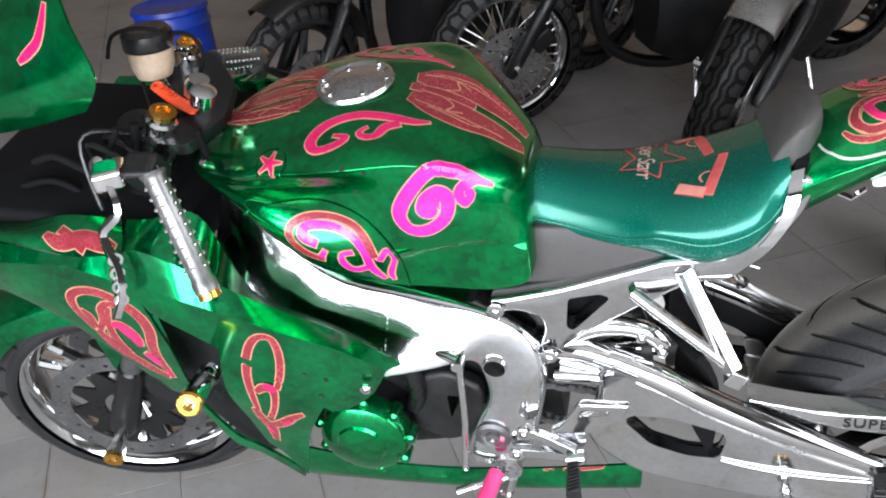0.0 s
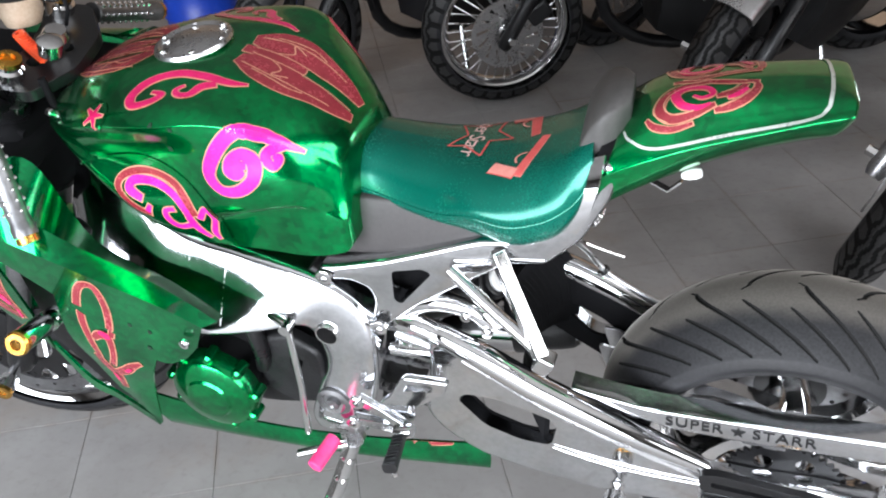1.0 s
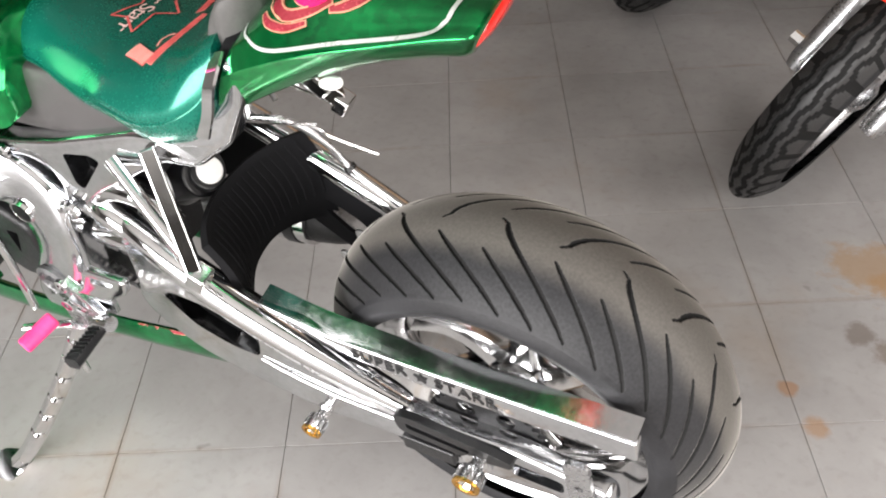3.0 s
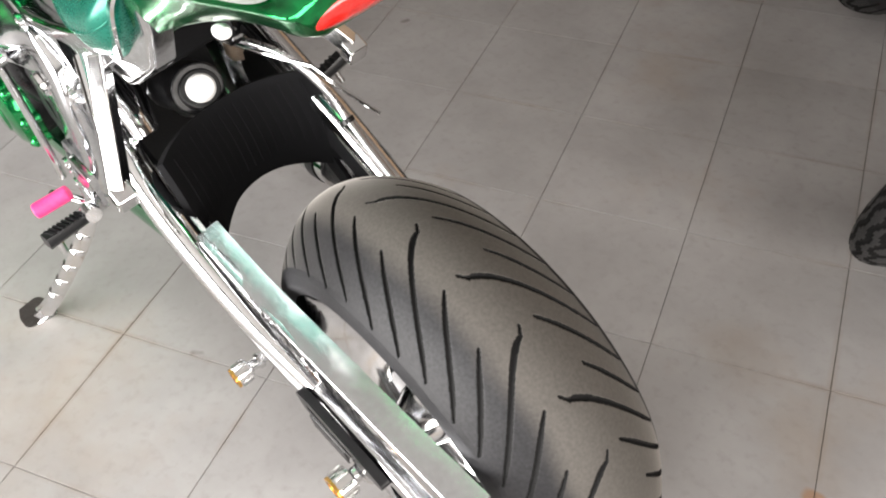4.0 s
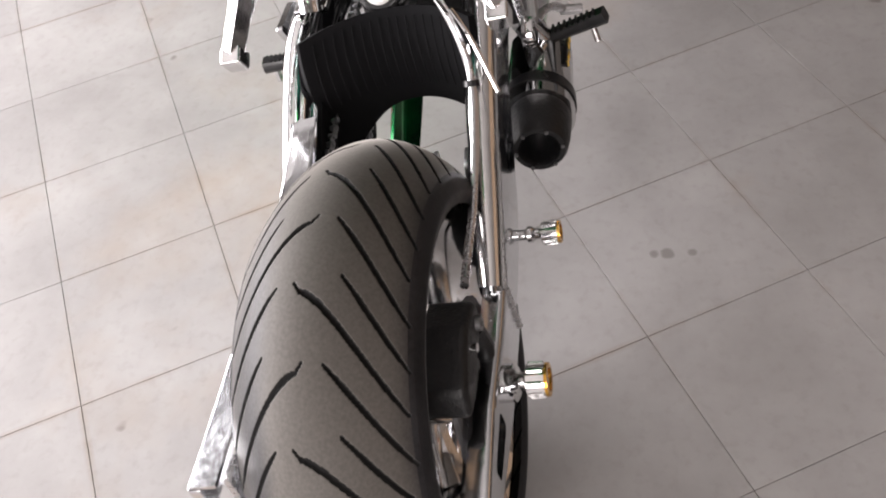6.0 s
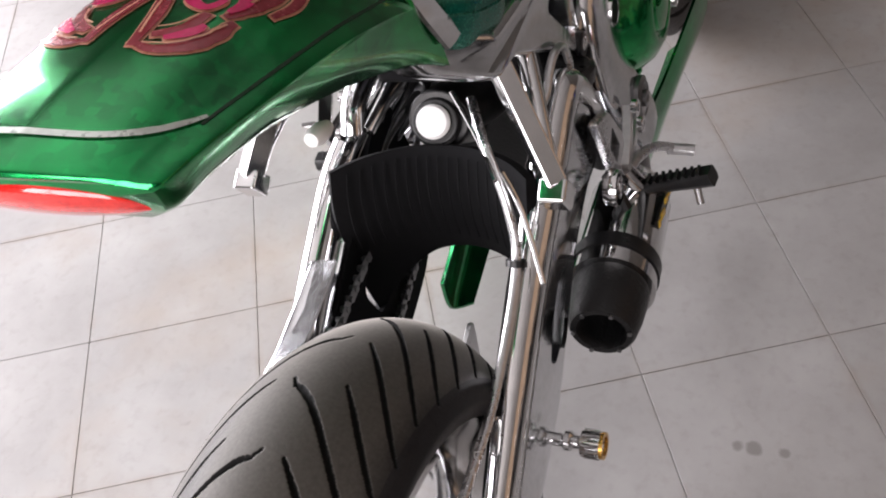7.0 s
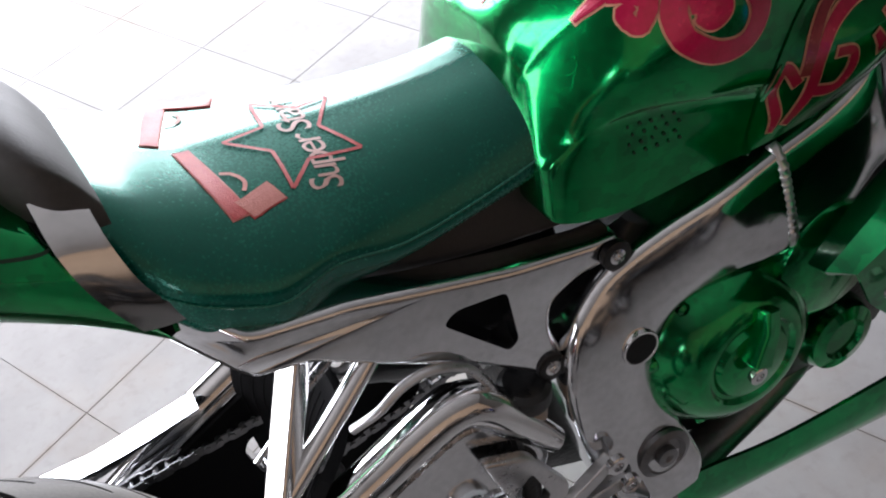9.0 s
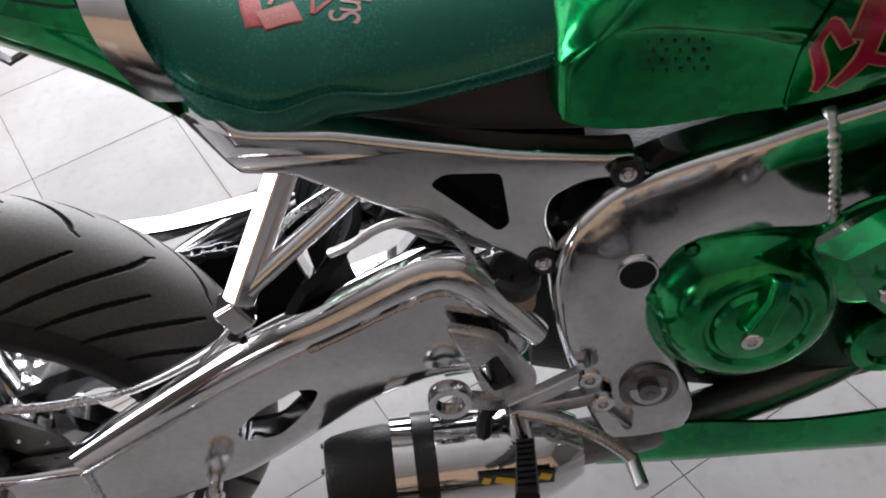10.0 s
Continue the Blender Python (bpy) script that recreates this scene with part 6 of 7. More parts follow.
for k in range(4):
    part("lever_ring", lathe([(0.007, -0.004), (0.0115, -0.004), (0.0115, 0.004), (0.007, 0.004)], (-0.531 - 0.001 * k, -0.296 - 0.007 * k, 0.962 - 0.021 * k), (0.6, -0.75, 0.1), 16, True), CHROME, bike, "chrome lever ring")
part("lever_perch", box((-0.53, -0.235, 1.075), (0.05, 0.05, 0.035), Matrix.Rotation(0.4, 3, "Z")), CHROME, bike, "chrome lever perch", 0, 0.008)
part("switch_gear", box((-0.475, -0.22, 1.07), (0.055, 0.045, 0.06), Matrix.Rotation(0.5, 3, "X")), BLACK, bike, "black switch gear", 0, 0.01)
fp = part("front_fluid_pot", lathe([(0.0, -0.05), (0.03, -0.05), (0.038, -0.03), (0.04, 0.0), (0.0, 0.0)], (-0.585, 0.05, 1.14), (0.05, 0.15, 1), 28), BEIGE, bike, "amber front brake fluid pot", 40)
part("pot_cap", lathe([(0.042, 0.0), (0.044, 0.005), (0.044, 0.028), (0.036, 0.036), (0.0, 0.036)], (-0.585, 0.05, 1.14), (0.05, 0.15, 1), 28), BLACK, fp, "black pot cap")
part("pot_bracket", tube(spline([(-0.545, 0.06, 1.13), (-0.53, 0.075, 1.12), (-0.515, 0.075, 1.125)], 4), 0.005, 8), CHROME, bike, "chrome pot bracket")
part("clutch_pot", lathe([(0.0, -0.03), (0.024, -0.03), (0.027, 0.0), (0.0, 0.0)], (-0.585, -0.06, 1.055), (0.1, -0.1, 1), 22), CAST, bike, "black clutch fluid pot", 40)
part("pot_lid", lathe([(0.027, 0.0), (0.029, 0.003), (0.029, 0.01), (0.018, 0.012), (0.0, 0.011)], (-0.585, -0.06, 1.055), (0.1, -0.1, 1), 22), BLACK, bike, "black pot lid")
coil = [(-0.564 + 0.092 * k / 140 + 0.009 * math.cos(k * 0.62), 0.000 + -0.050 * k / 140 + 0.009 * math.sin(k * 0.62), 1.095 + -0.022 * k / 140 - 0.006 * math.sin(math.pi * k / 140)) for k in range(141)]
part("coiled_lanyard", tube(coil, 0.0032, 6), ORANGE, bike, "orange coiled key lanyard")
part("ignition_switch", lathe([(0.0, 0), (0.02, 0), (0.022, 0.025), (0.015, 0.03), (0.0, 0.03)], (-0.455, -0.05, 1.085), rake, 20), CHROME, bike, "chrome ignition switch")
for k, (xa, ya, za, xb, yb, zb) in enumerate(((-0.56, -0.1, 1.06, -0.6, -0.2, 0.9), (-0.54, 0.1, 1.08, -0.66, 0.1, 0.9), (-0.52, -0.16, 1.05, -0.58, -0.1, 0.85), (-0.5, -0.2, 1.06, -0.62, -0.12, 0.95))):
    part("control_cable", tube(spline([(xa, ya, za), ((xa + xb) / 2 - 0.05, (ya + yb) / 2, max(za, zb) + 0.02), (xb, yb, zb)], 7), 0.0045, 8), BLACK, bike, "black control cable")

# hoses and wiring round the steering head
for run, thick in (
    ([(-0.566, 0.060, 1.141), (-0.536, 0.060, 1.159), (-0.503, 0.060, 1.151), (-0.494, 0.060, 1.116), (-0.512, 0.060, 1.079)], 0.0038),
    ([(-0.636, 0.000, 1.149), (-0.611, 0.000, 1.189), (-0.564, 0.000, 1.2), (-0.525, 0.000, 1.195)], 0.0035),
    ([(-0.763, -0.120, 1.024), (-0.718, -0.120, 1.034), (-0.677, -0.120, 1.010), (-0.635, -0.120, 0.986)], 0.007),
    ([(-0.789, -0.140, 0.988), (-0.723, -0.140, 0.998), (-0.674, -0.140, 0.967), (-0.661, -0.140, 0.919)], 0.006),
    ([(-0.552, -0.150, 1.105), (-0.589, -0.150, 1.052), (-0.623, -0.150, 0.986), (-0.628, -0.150, 0.927)], 0.005),
    ([(-0.543, -0.120, 1.094), (-0.555, -0.120, 1.029), (-0.555, -0.120, 0.984), (-0.512, -0.120, 0.966)], 0.008),
    ([(-0.455, -0.090, 1.060), (-0.451, -0.090, 1.004), (-0.430, -0.090, 0.958), (-0.432, -0.090, 0.899)], 0.007),
):
    part("hose", tube(spline(run, 6), thick, 10), MATTEBLACK, bike, "black hose at the steering head")
part("chrome_nut", lathe([(0.0, 0), (0.012, 0), (0.012, 0.008), (0.0072, 0.012), (0.0, 0.012)], (-0.523, -0.160, 1.038), (0, -0.8, 0.6), 12), CHROME, bike, "chrome nut at the steering head")
part("chrome_nut", lathe([(0.0, 0), (0.008, 0), (0.008, 0.008), (0.0048, 0.012), (0.0, 0.012)], (-0.531, -0.180, 1.056), (0, -0.8, 0.6), 12), CHROME, bike, "chrome nut at the steering head")
part("chrome_nut", lathe([(0.0, 0), (0.008, 0), (0.008, 0.008), (0.0048, 0.012), (0.0, 0.012)], (-0.454, -0.100, 1.000), (0, -0.8, 0.6), 12), CHROME, bike, "chrome nut at the steering head")
part("chrome_nut", lathe([(0.0, 0), (0.014, 0), (0.014, 0.008), (0.0084, 0.012), (0.0, 0.012)], (-0.570, -0.200, 1.069), (0, -0.8, 0.6), 12), CHROME, bike, "chrome nut at the steering head")

# nose fairing, screen and front fender
nose_rows = [
    [(-0.84, -0.06, 1.24), (-0.74, -0.075, 1.29), (-0.6, -0.1, 1.34)],
    [(-0.84, -0.1, 1.2), (-0.72, -0.12, 1.24), (-0.575, -0.135, 1.275)],
    [(-0.83, -0.135, 1.14), (-0.71, -0.15, 1.17), (-0.556, -0.15, 1.19)],
    [(-0.84, -0.125, 1.08), (-0.73, -0.135, 1.1), (-0.603, -0.14, 1.13)],
]
nf = part("nose_fairing", sheet(nose_rows, 6, 7, 0.005), PANEL_GREEN, bike, "candy-green nose fairing with a magenta scroll", 40)
unit = PLAIN
fend = part("front_fender", sheet([[(FW[0] + math.cos(radians(a)) * r, y, FW[2] + math.sin(radians(a)) * r) for y, r in ((-0.085, 0.27), (-0.075, 0.315), (-0.04, 0.335), (0.0, 0.34), (0.04, 0.335), (0.075, 0.315), (0.085, 0.27))] for a in (15, 35, 60, 90, 120, 145)], 5, 4, 0.004), PANEL_GREEN, bike, "candy-green front fender", 40)
fend.matrix_basis = steer
for sy in (-1, 1):
    ear = part("fender_ear", plate(fillet([(FW[0] + 0.02, FW[2] + 0.29), (FW[0] + 0.13, FW[2] + 0.25), (FW[0] + 0.1, FW[2] + 0.14), (FW[0] + 0.06, FW[2] + 0.1), (FW[0] + 0.03, FW[2] + 0.14)], 0.015), sy * 0.082, sy * 0.09), PANEL_GREEN, bike, "candy-green fender stay", bevel=0.002)
    ear.matrix_basis = steer

unit = DRAWN
# tail fittings
for sy in (-1, 1):
    part("turn_signal", lathe([(0.0, -0.014), (0.005, -0.014), (0.008, -0.005), (0.0085, 0.006), (0.006, 0.014), (0.0, 0.015)], (0.612, tail_y(0.6) + sy * 0.07, 0.908 if sy < 0 else 0.885), (1, 0, 0.25), 16), WHITECAP, bike, "small clear turn signal", 40)
    part("hanger_strip", tube([(0.54, tail_y(0.6) + sy * 0.04, 0.875), (0.575, tail_y(0.6) + sy * 0.05, 0.862), (0.595, tail_y(0.6) + sy * 0.05, 0.88)], 0.004, profile=[(-1.4, -0.4), (1.4, -0.4), (1.4, 0.4), (-1.4, 0.4)]), CHROME, bike, "polished plate hanger strip")
ub = loft([(0.42, [(0, 0.86), (0.05, 0.86), (0.07, 0.84), (0.05, 0.83)]), (0.6, [(0, 0.92), (0.05, 0.92), (0.06, 0.91), (0.04, 0.9)]), (0.74, [(0, 0.97), (0.04, 0.97), (0.05, 0.96), (0.03, 0.95)])], 4, 4)
for v in ub.verts:
    v.co.y += tail_y(v.co.x)
part("under_tray", ub, BLACK, bike, "black under-tail tray", 40)
# ---- painted scrolls and embroidery ----
front_skin, nose_skin, tail_skin, seat_skin, brow_skin, belly_skin = (skin_of(q) for q in (left_front, nf, tail, seat, left_brow, left_belly))
side_skin = skin_of(left_side, left_lower)
CORE = (-0.1, 0.0, 0.9)
scroll('upper_scroll', tank, skin, [
    [(-0.05, -0.087, 1.076, 0.0021), (-0.077, -0.096, 1.082, 0.0063), (-0.118, -0.095, 1.092, 0.0076), (-0.161, -0.095, 1.096, 0.0076), (-0.199, -0.105, 1.093, 0.0076), (-0.226, -0.121, 1.082, 0.0089), (-0.236, -0.142, 1.069, 0.0089), (-0.221, -0.159, 1.061, 0.0067), (-0.193, -0.154, 1.067, 0.0071), (-0.178, -0.139, 1.076, 0.0054), (-0.199, -0.134, 1.077, 0.0029)],
    [(-0.096, -0.106, 1.083, 0.0063), (-0.118, -0.117, 1.082, 0.0075), (-0.129, -0.134, 1.076, 0.0062), (-0.147, -0.138, 1.076, 0.0054), (-0.158, -0.129, 1.08, 0.0038), (-0.147, -0.119, 1.084, 0.0021)]], PINK, None, 0.002, mirror=0.0)
CORE = (-0.1, 0.0, 0.9)
# the right-hand repeat takes the darker copy painted for the shaded side
scroll('lower_scroll', tank, skin, [
    [(0.059, -0.138, 0.974, 0.0021), (0.038, -0.149, 0.998, 0.0066), (0.009, -0.157, 1.022, 0.0107), (-0.021, -0.172, 1.034, 0.0122), (-0.05, -0.182, 1.026, 0.0114), (-0.079, -0.184, 0.997, 0.0108), (-0.098, -0.185, 0.961, 0.0109), (-0.085, -0.187, 0.934, 0.0093), (-0.055, -0.187, 0.931, 0.0101), (-0.026, -0.185, 0.95, 0.01), (-0.018, -0.181, 0.978, 0.0108), (-0.034, -0.182, 0.994, 0.0099), (-0.054, -0.184, 0.985, 0.0091), (-0.062, -0.186, 0.967, 0.0075), (-0.05, -0.187, 0.958, 0.0058), (-0.037, -0.185, 0.965, 0.0025)],
    [(-0.043, -0.183, 0.985, 0.0124), (-0.049, -0.185, 0.97, 0.0141), (-0.046, -0.186, 0.961, 0.0083)],
    [(0.038, -0.156, 0.993, 0.0041), (0.019, -0.168, 0.995, 0.0078), (0.004, -0.176, 0.984, 0.0079), (0.012, -0.175, 0.966, 0.0062), (0.025, -0.169, 0.978, 0.007), (0.016, -0.171, 0.984, 0.0037)]], MAGENTA, None, 0.002, mirror=0.0, other=SHADED_MAGENTA)
CORE = (-0.1, 0.0, 0.9)
scroll('tank_star', tank, skin, [
    [(-0.301, -0.163, 1.041, 0.0057), (-0.299, -0.155, 1.048, 0.0035), (-0.297, -0.147, 1.054, 0.0012)],
    [(-0.301, -0.163, 1.041, 0.0057), (-0.29, -0.165, 1.043, 0.0035), (-0.278, -0.167, 1.044, 0.0012)],
    [(-0.301, -0.163, 1.041, 0.0057), (-0.296, -0.172, 1.035, 0.0035), (-0.294, -0.176, 1.025, 0.0012)],
    [(-0.301, -0.163, 1.041, 0.0057), (-0.309, -0.167, 1.036, 0.0035), (-0.318, -0.17, 1.029, 0.0012)],
    [(-0.301, -0.163, 1.041, 0.0057), (-0.31, -0.157, 1.043, 0.0035), (-0.321, -0.149, 1.046, 0.0012)]], PINK, None, 0.002, mirror=0.0)
CORE = (-0.1, 0.0, 0.9)
scroll('rose_scroll', tank, skin, [
    [(-0.243, -0.184, 0.869, 0.0044), (-0.275, -0.181, 0.882, 0.0062), (-0.297, -0.177, 0.908, 0.0057), (-0.29, -0.167, 0.928, 0.0057), (-0.257, -0.164, 0.941, 0.0061), (-0.219, -0.169, 0.944, 0.0056), (-0.184, -0.176, 0.933, 0.006), (-0.164, -0.184, 0.907, 0.0065), (-0.156, -0.184, 0.873, 0.0061)]], ROSE, None, 0.002, mirror=0.0)
CORE = (-0.1, 0.0, 0.9)
scroll('panel_scroll', tank, skin, [
    [(-0.25, -0.183, 0.899, 0.007), (-0.273, -0.178, 0.912, 0.0088), (-0.264, -0.17, 0.926, 0.0075), (-0.222, -0.173, 0.928, 0.007), (-0.187, -0.181, 0.913, 0.0069), (-0.171, -0.186, 0.886, 0.0065), (-0.167, -0.18, 0.849, 0.0066), (-0.153, -0.169, 0.818, 0.0036)],
    [(-0.167, -0.181, 0.853, 0.0053), (-0.196, -0.181, 0.846, 0.0053), (-0.211, -0.184, 0.86, 0.0062), (-0.21, -0.186, 0.88, 0.0044), (-0.191, -0.186, 0.885, 0.0044)],
    [(-0.151, -0.182, 0.866, 0.0048), (-0.132, -0.185, 0.889, 0.0048), (-0.126, -0.178, 0.868, 0.0039), (-0.14, -0.171, 0.832, 0.0049), (-0.139, -0.166, 0.813, 0.0022)],
    [(-0.248, -0.184, 0.874, 0.0053), (-0.237, -0.185, 0.889, 0.0035)]], MAGENTA, None, 0.002, mirror=0.0, other=SHADED_MAGENTA)
CORE = (-0.5, 0.0, 0.9)
scroll('brow_scroll', left_brow, brow_skin, [
    [(-0.681, -0.25, 0.972, 0.0047), (-0.651, -0.26, 0.964, 0.0121), (-0.613, -0.254, 0.968, 0.0138), (-0.576, -0.261, 0.963, 0.0128), (-0.549, -0.268, 0.958, 0.0072)],
    [(-0.657, -0.241, 0.976, 0.0065), (-0.605, -0.265, 0.956, 0.0101)]], ROSE, None, 0.002)
CORE = (-0.5, 0.0, 0.9)
scroll('nose_scroll', nf, nose_skin, [
    [(-0.686, -0.137, 1.22, 0.0037), (-0.669, -0.136, 1.231, 0.0073), (-0.644, -0.132, 1.249, 0.0072), (-0.628, -0.124, 1.277, 0.0063), (-0.619, -0.113, 1.303, 0.0036)]], PINK, None, 0.002)
unit = PLAIN
CORE = (0.6, 0.03, 0.9)
scroll('pinstripe', tail, tail_skin, [
    [(0.462, -0.049, 0.925, 0.0018), (0.481, -0.07, 0.917, 0.002), (0.517, -0.083, 0.915, 0.0022), (0.604, -0.074, 0.937, 0.0024), (0.695, -0.062, 0.957, 0.0026), (0.717, -0.048, 0.966, 0.0026), (0.721, -0.03, 0.97, 0.0026), (0.722, 0.0, 0.97, 0.0026), (0.72, 0.04, 0.968, 0.0026), (0.714, 0.08, 0.962, 0.0026), (0.7, 0.1, 0.955, 0.0026), (0.672, 0.112, 0.938, 0.0016)]], SILVERLINE, None, 0, split=True)
scroll('panel_joint', tail, tail_skin, [
    [(0.416, 0.071, 0.897, 0.0012), (0.428, 0.095, 0.892, 0.0014), (0.434, 0.112, 0.88, 0.0014), (0.45, 0.118, 0.873, 0.0014), (0.53, 0.119, 0.9, 0.0014), (0.6, 0.116, 0.917, 0.0014), (0.68, 0.112, 0.937, 0.0012)]], PITS, None, 0, split=True, lift=0.0005)
# pistol shapes, star and script sewn on the seat, in metres
unit = PLAIN
CORE = (0.3, 0.0, 0.7)
for slide, grip, guard in (
    ([(0.331, 0.021), (0.318, 0.067), (0.306, 0.113)], [(0.303, 0.107), (0.29, 0.1), (0.275, 0.094)], [(0.31, 0.058), (0.301, 0.062), (0.295, 0.074), (0.298, 0.085)]),
    ([(0.354, 0.008), (0.341, -0.036), (0.326, -0.079)], [(0.323, -0.074), (0.304, -0.067), (0.284, -0.06)], [(0.332, -0.028), (0.322, -0.03), (0.316, -0.04), (0.32, -0.052)]),
):
    scroll("embroidered_shape", seat, seat_skin, [[(x, y, 0.85, w) for (x, y), w in zip(slide, (0.007, 0.008, 0.008))]], STITCH_RED, STITCH, 0.001)
    scroll("embroidered_shape", seat, seat_skin, [[(x, y, 0.85, w) for (x, y), w in zip(grip, (0.0105, 0.0105, 0.0115))]], STITCH, STITCH_RED, 0.001, lift=0.0018)
    scroll("embroidered_line", seat, seat_skin, [[(x, y, 0.85, 0.0018) for x, y in guard]], STITCH, None, 0, split=True)
star = [(0.199, -0.005), (0.22, 0.032), (0.2, 0.075), (0.242, 0.068), (0.264, 0.095), (0.265, 0.046), (0.297, 0.017), (0.261, 0.011), (0.259, -0.031), (0.226, -0.003)]
scroll("star_embroidery", seat, seat_skin, [[(a[0] + (b[0] - a[0]) * k, a[1] + (b[1] - a[1]) * k, 0.84, 0.0017) for k in (0, 0.5, 1)] for a, b in zip(star, star[1:] + star[:1])], STITCH_RED, None, 0, split=True, lift=0.001)
unit = DRAWN
CORE = (-0.5, 0.0, 0.9)
scroll('flank_rose', left_front, front_skin, [
    [(-0.655, -0.27, 0.787, 0.0039), (-0.665, -0.277, 0.833, 0.0068), (-0.662, -0.28, 0.867, 0.0076), (-0.639, -0.282, 0.883, 0.0075), (-0.605, -0.284, 0.882, 0.0084), (-0.573, -0.284, 0.862, 0.0093), (-0.55, -0.281, 0.83, 0.0103), (-0.546, -0.277, 0.792, 0.0095), (-0.559, -0.27, 0.746, 0.0087), (-0.562, -0.264, 0.707, 0.0079), (-0.555, -0.258, 0.662, 0.005)],
    [(-0.65, -0.27, 0.784, 0.0049), (-0.642, -0.265, 0.756, 0.0098), (-0.629, -0.261, 0.725, 0.0109), (-0.607, -0.258, 0.7, 0.01), (-0.589, -0.257, 0.679, 0.009), (-0.563, -0.257, 0.661, 0.006)],
    [(-0.645, -0.27, 0.784, 0.0049), (-0.625, -0.276, 0.814, 0.0058), (-0.615, -0.281, 0.842, 0.0066), (-0.597, -0.282, 0.856, 0.0056), (-0.572, -0.283, 0.85, 0.0056)],
    [(-0.654, -0.279, 0.84, 0.0029), (-0.648, -0.277, 0.825, 0.0067), (-0.647, -0.272, 0.8, 0.0049), (-0.643, -0.271, 0.789, 0.0019)],
    [(-0.599, -0.282, 0.847, 0.0038), (-0.619, -0.275, 0.802, 0.0058), (-0.625, -0.267, 0.758, 0.0078), (-0.617, -0.262, 0.723, 0.0079)]], ROSE, None, 0.002)
CORE = (-0.5, 0.0, 0.9)
scroll('flank_scroll', left_front, front_skin, [
    [(-0.614, -0.274, 0.799, 0.0058), (-0.6, -0.276, 0.803, 0.0096), (-0.59, -0.274, 0.789, 0.0125), (-0.582, -0.272, 0.767, 0.0106), (-0.582, -0.268, 0.747, 0.0049)],
    [(-0.582, -0.265, 0.728, 0.0059), (-0.573, -0.265, 0.716, 0.0088), (-0.565, -0.263, 0.698, 0.0069)],
    [(-0.555, -0.262, 0.687, 0.004), (-0.557, -0.258, 0.664, 0.003)]], PINK, None, 0.002, lift=0.0022)
CORE = (-0.5, 0.0, 0.9)
scroll('letter_rose', left_side, side_skin, [
    [(-0.405, -0.268, 0.599, 0.0039), (-0.402, -0.274, 0.651, 0.0058), (-0.395, -0.275, 0.701, 0.0066), (-0.374, -0.284, 0.756, 0.0065), (-0.353, -0.287, 0.788, 0.0059), (-0.333, -0.288, 0.798, 0.0054), (-0.318, -0.288, 0.789, 0.0059), (-0.318, -0.285, 0.751, 0.006), (-0.331, -0.282, 0.702, 0.0056), (-0.352, -0.273, 0.659, 0.0048)],
    [(-0.411, -0.268, 0.604, 0.0049), (-0.406, -0.262, 0.568, 0.009), (-0.399, -0.258, 0.542, 0.0101), (-0.404, -0.25, 0.499, 0.0051)],
    [(-0.39, -0.261, 0.553, 0.008), (-0.366, -0.264, 0.564, 0.0099), (-0.347, -0.266, 0.578, 0.0079), (-0.324, -0.266, 0.589, 0.0039)],
    [(-0.392, -0.273, 0.651, 0.0048), (-0.377, -0.274, 0.662, 0.0086), (-0.362, -0.273, 0.659, 0.0086), (-0.361, -0.272, 0.641, 0.0058), (-0.372, -0.27, 0.606, 0.0049), (-0.388, -0.266, 0.577, 0.005)]], ROSE, None, 0.002)
CORE = (-0.5, 0.0, 0.9)
scroll('letter_scroll', left_side, side_skin, [
    [(-0.374, -0.274, 0.67, 0.0048), (-0.362, -0.274, 0.663, 0.0086), (-0.361, -0.273, 0.653, 0.0058)],
    [(-0.403, -0.258, 0.544, 0.004), (-0.404, -0.254, 0.522, 0.0051)],
    [(-0.367, -0.263, 0.561, 0.004), (-0.352, -0.265, 0.57, 0.004)]], PINK, None, 0.002, split=True, lift=0.0022)
unit = PLAIN
CORE = (0.6, 0.03, 0.9)
scroll('tail_rose', tail, tail_skin, [
    [(0.571, 0.012, 0.968, 0.0022), (0.54, 0.006, 0.965, 0.0044), (0.52, -0.012, 0.956, 0.0063), (0.517, -0.038, 0.942, 0.0070), (0.532, -0.05, 0.938, 0.0067), (0.558, -0.047, 0.945, 0.0052), (0.585, -0.037, 0.956, 0.0030)],
    [(0.586, -0.044, 0.952, 0.0030), (0.605, -0.04, 0.958, 0.0059), (0.624, -0.029, 0.965, 0.0067), (0.634, -0.007, 0.968, 0.0044), (0.628, 0.012, 0.968, 0.0022)],
    [(0.524, 0.022, 0.962, 0.0030), (0.561, 0.018, 0.966, 0.0052), (0.597, 0.01, 0.968, 0.0059), (0.634, 0.009, 0.968, 0.0030)],
    [(0.586, -0.025, 0.962, 0.0037), (0.608, -0.017, 0.966, 0.0059), (0.619, 0.001, 0.968, 0.0037)],
    [(0.5, -0.05, 0.936, 0.0022), (0.512, -0.06, 0.932, 0.0044), (0.535, -0.063, 0.932, 0.0037), (0.56, -0.058, 0.94, 0.0022)]], ROSE, None, 0.0016, mirror=tail_y)
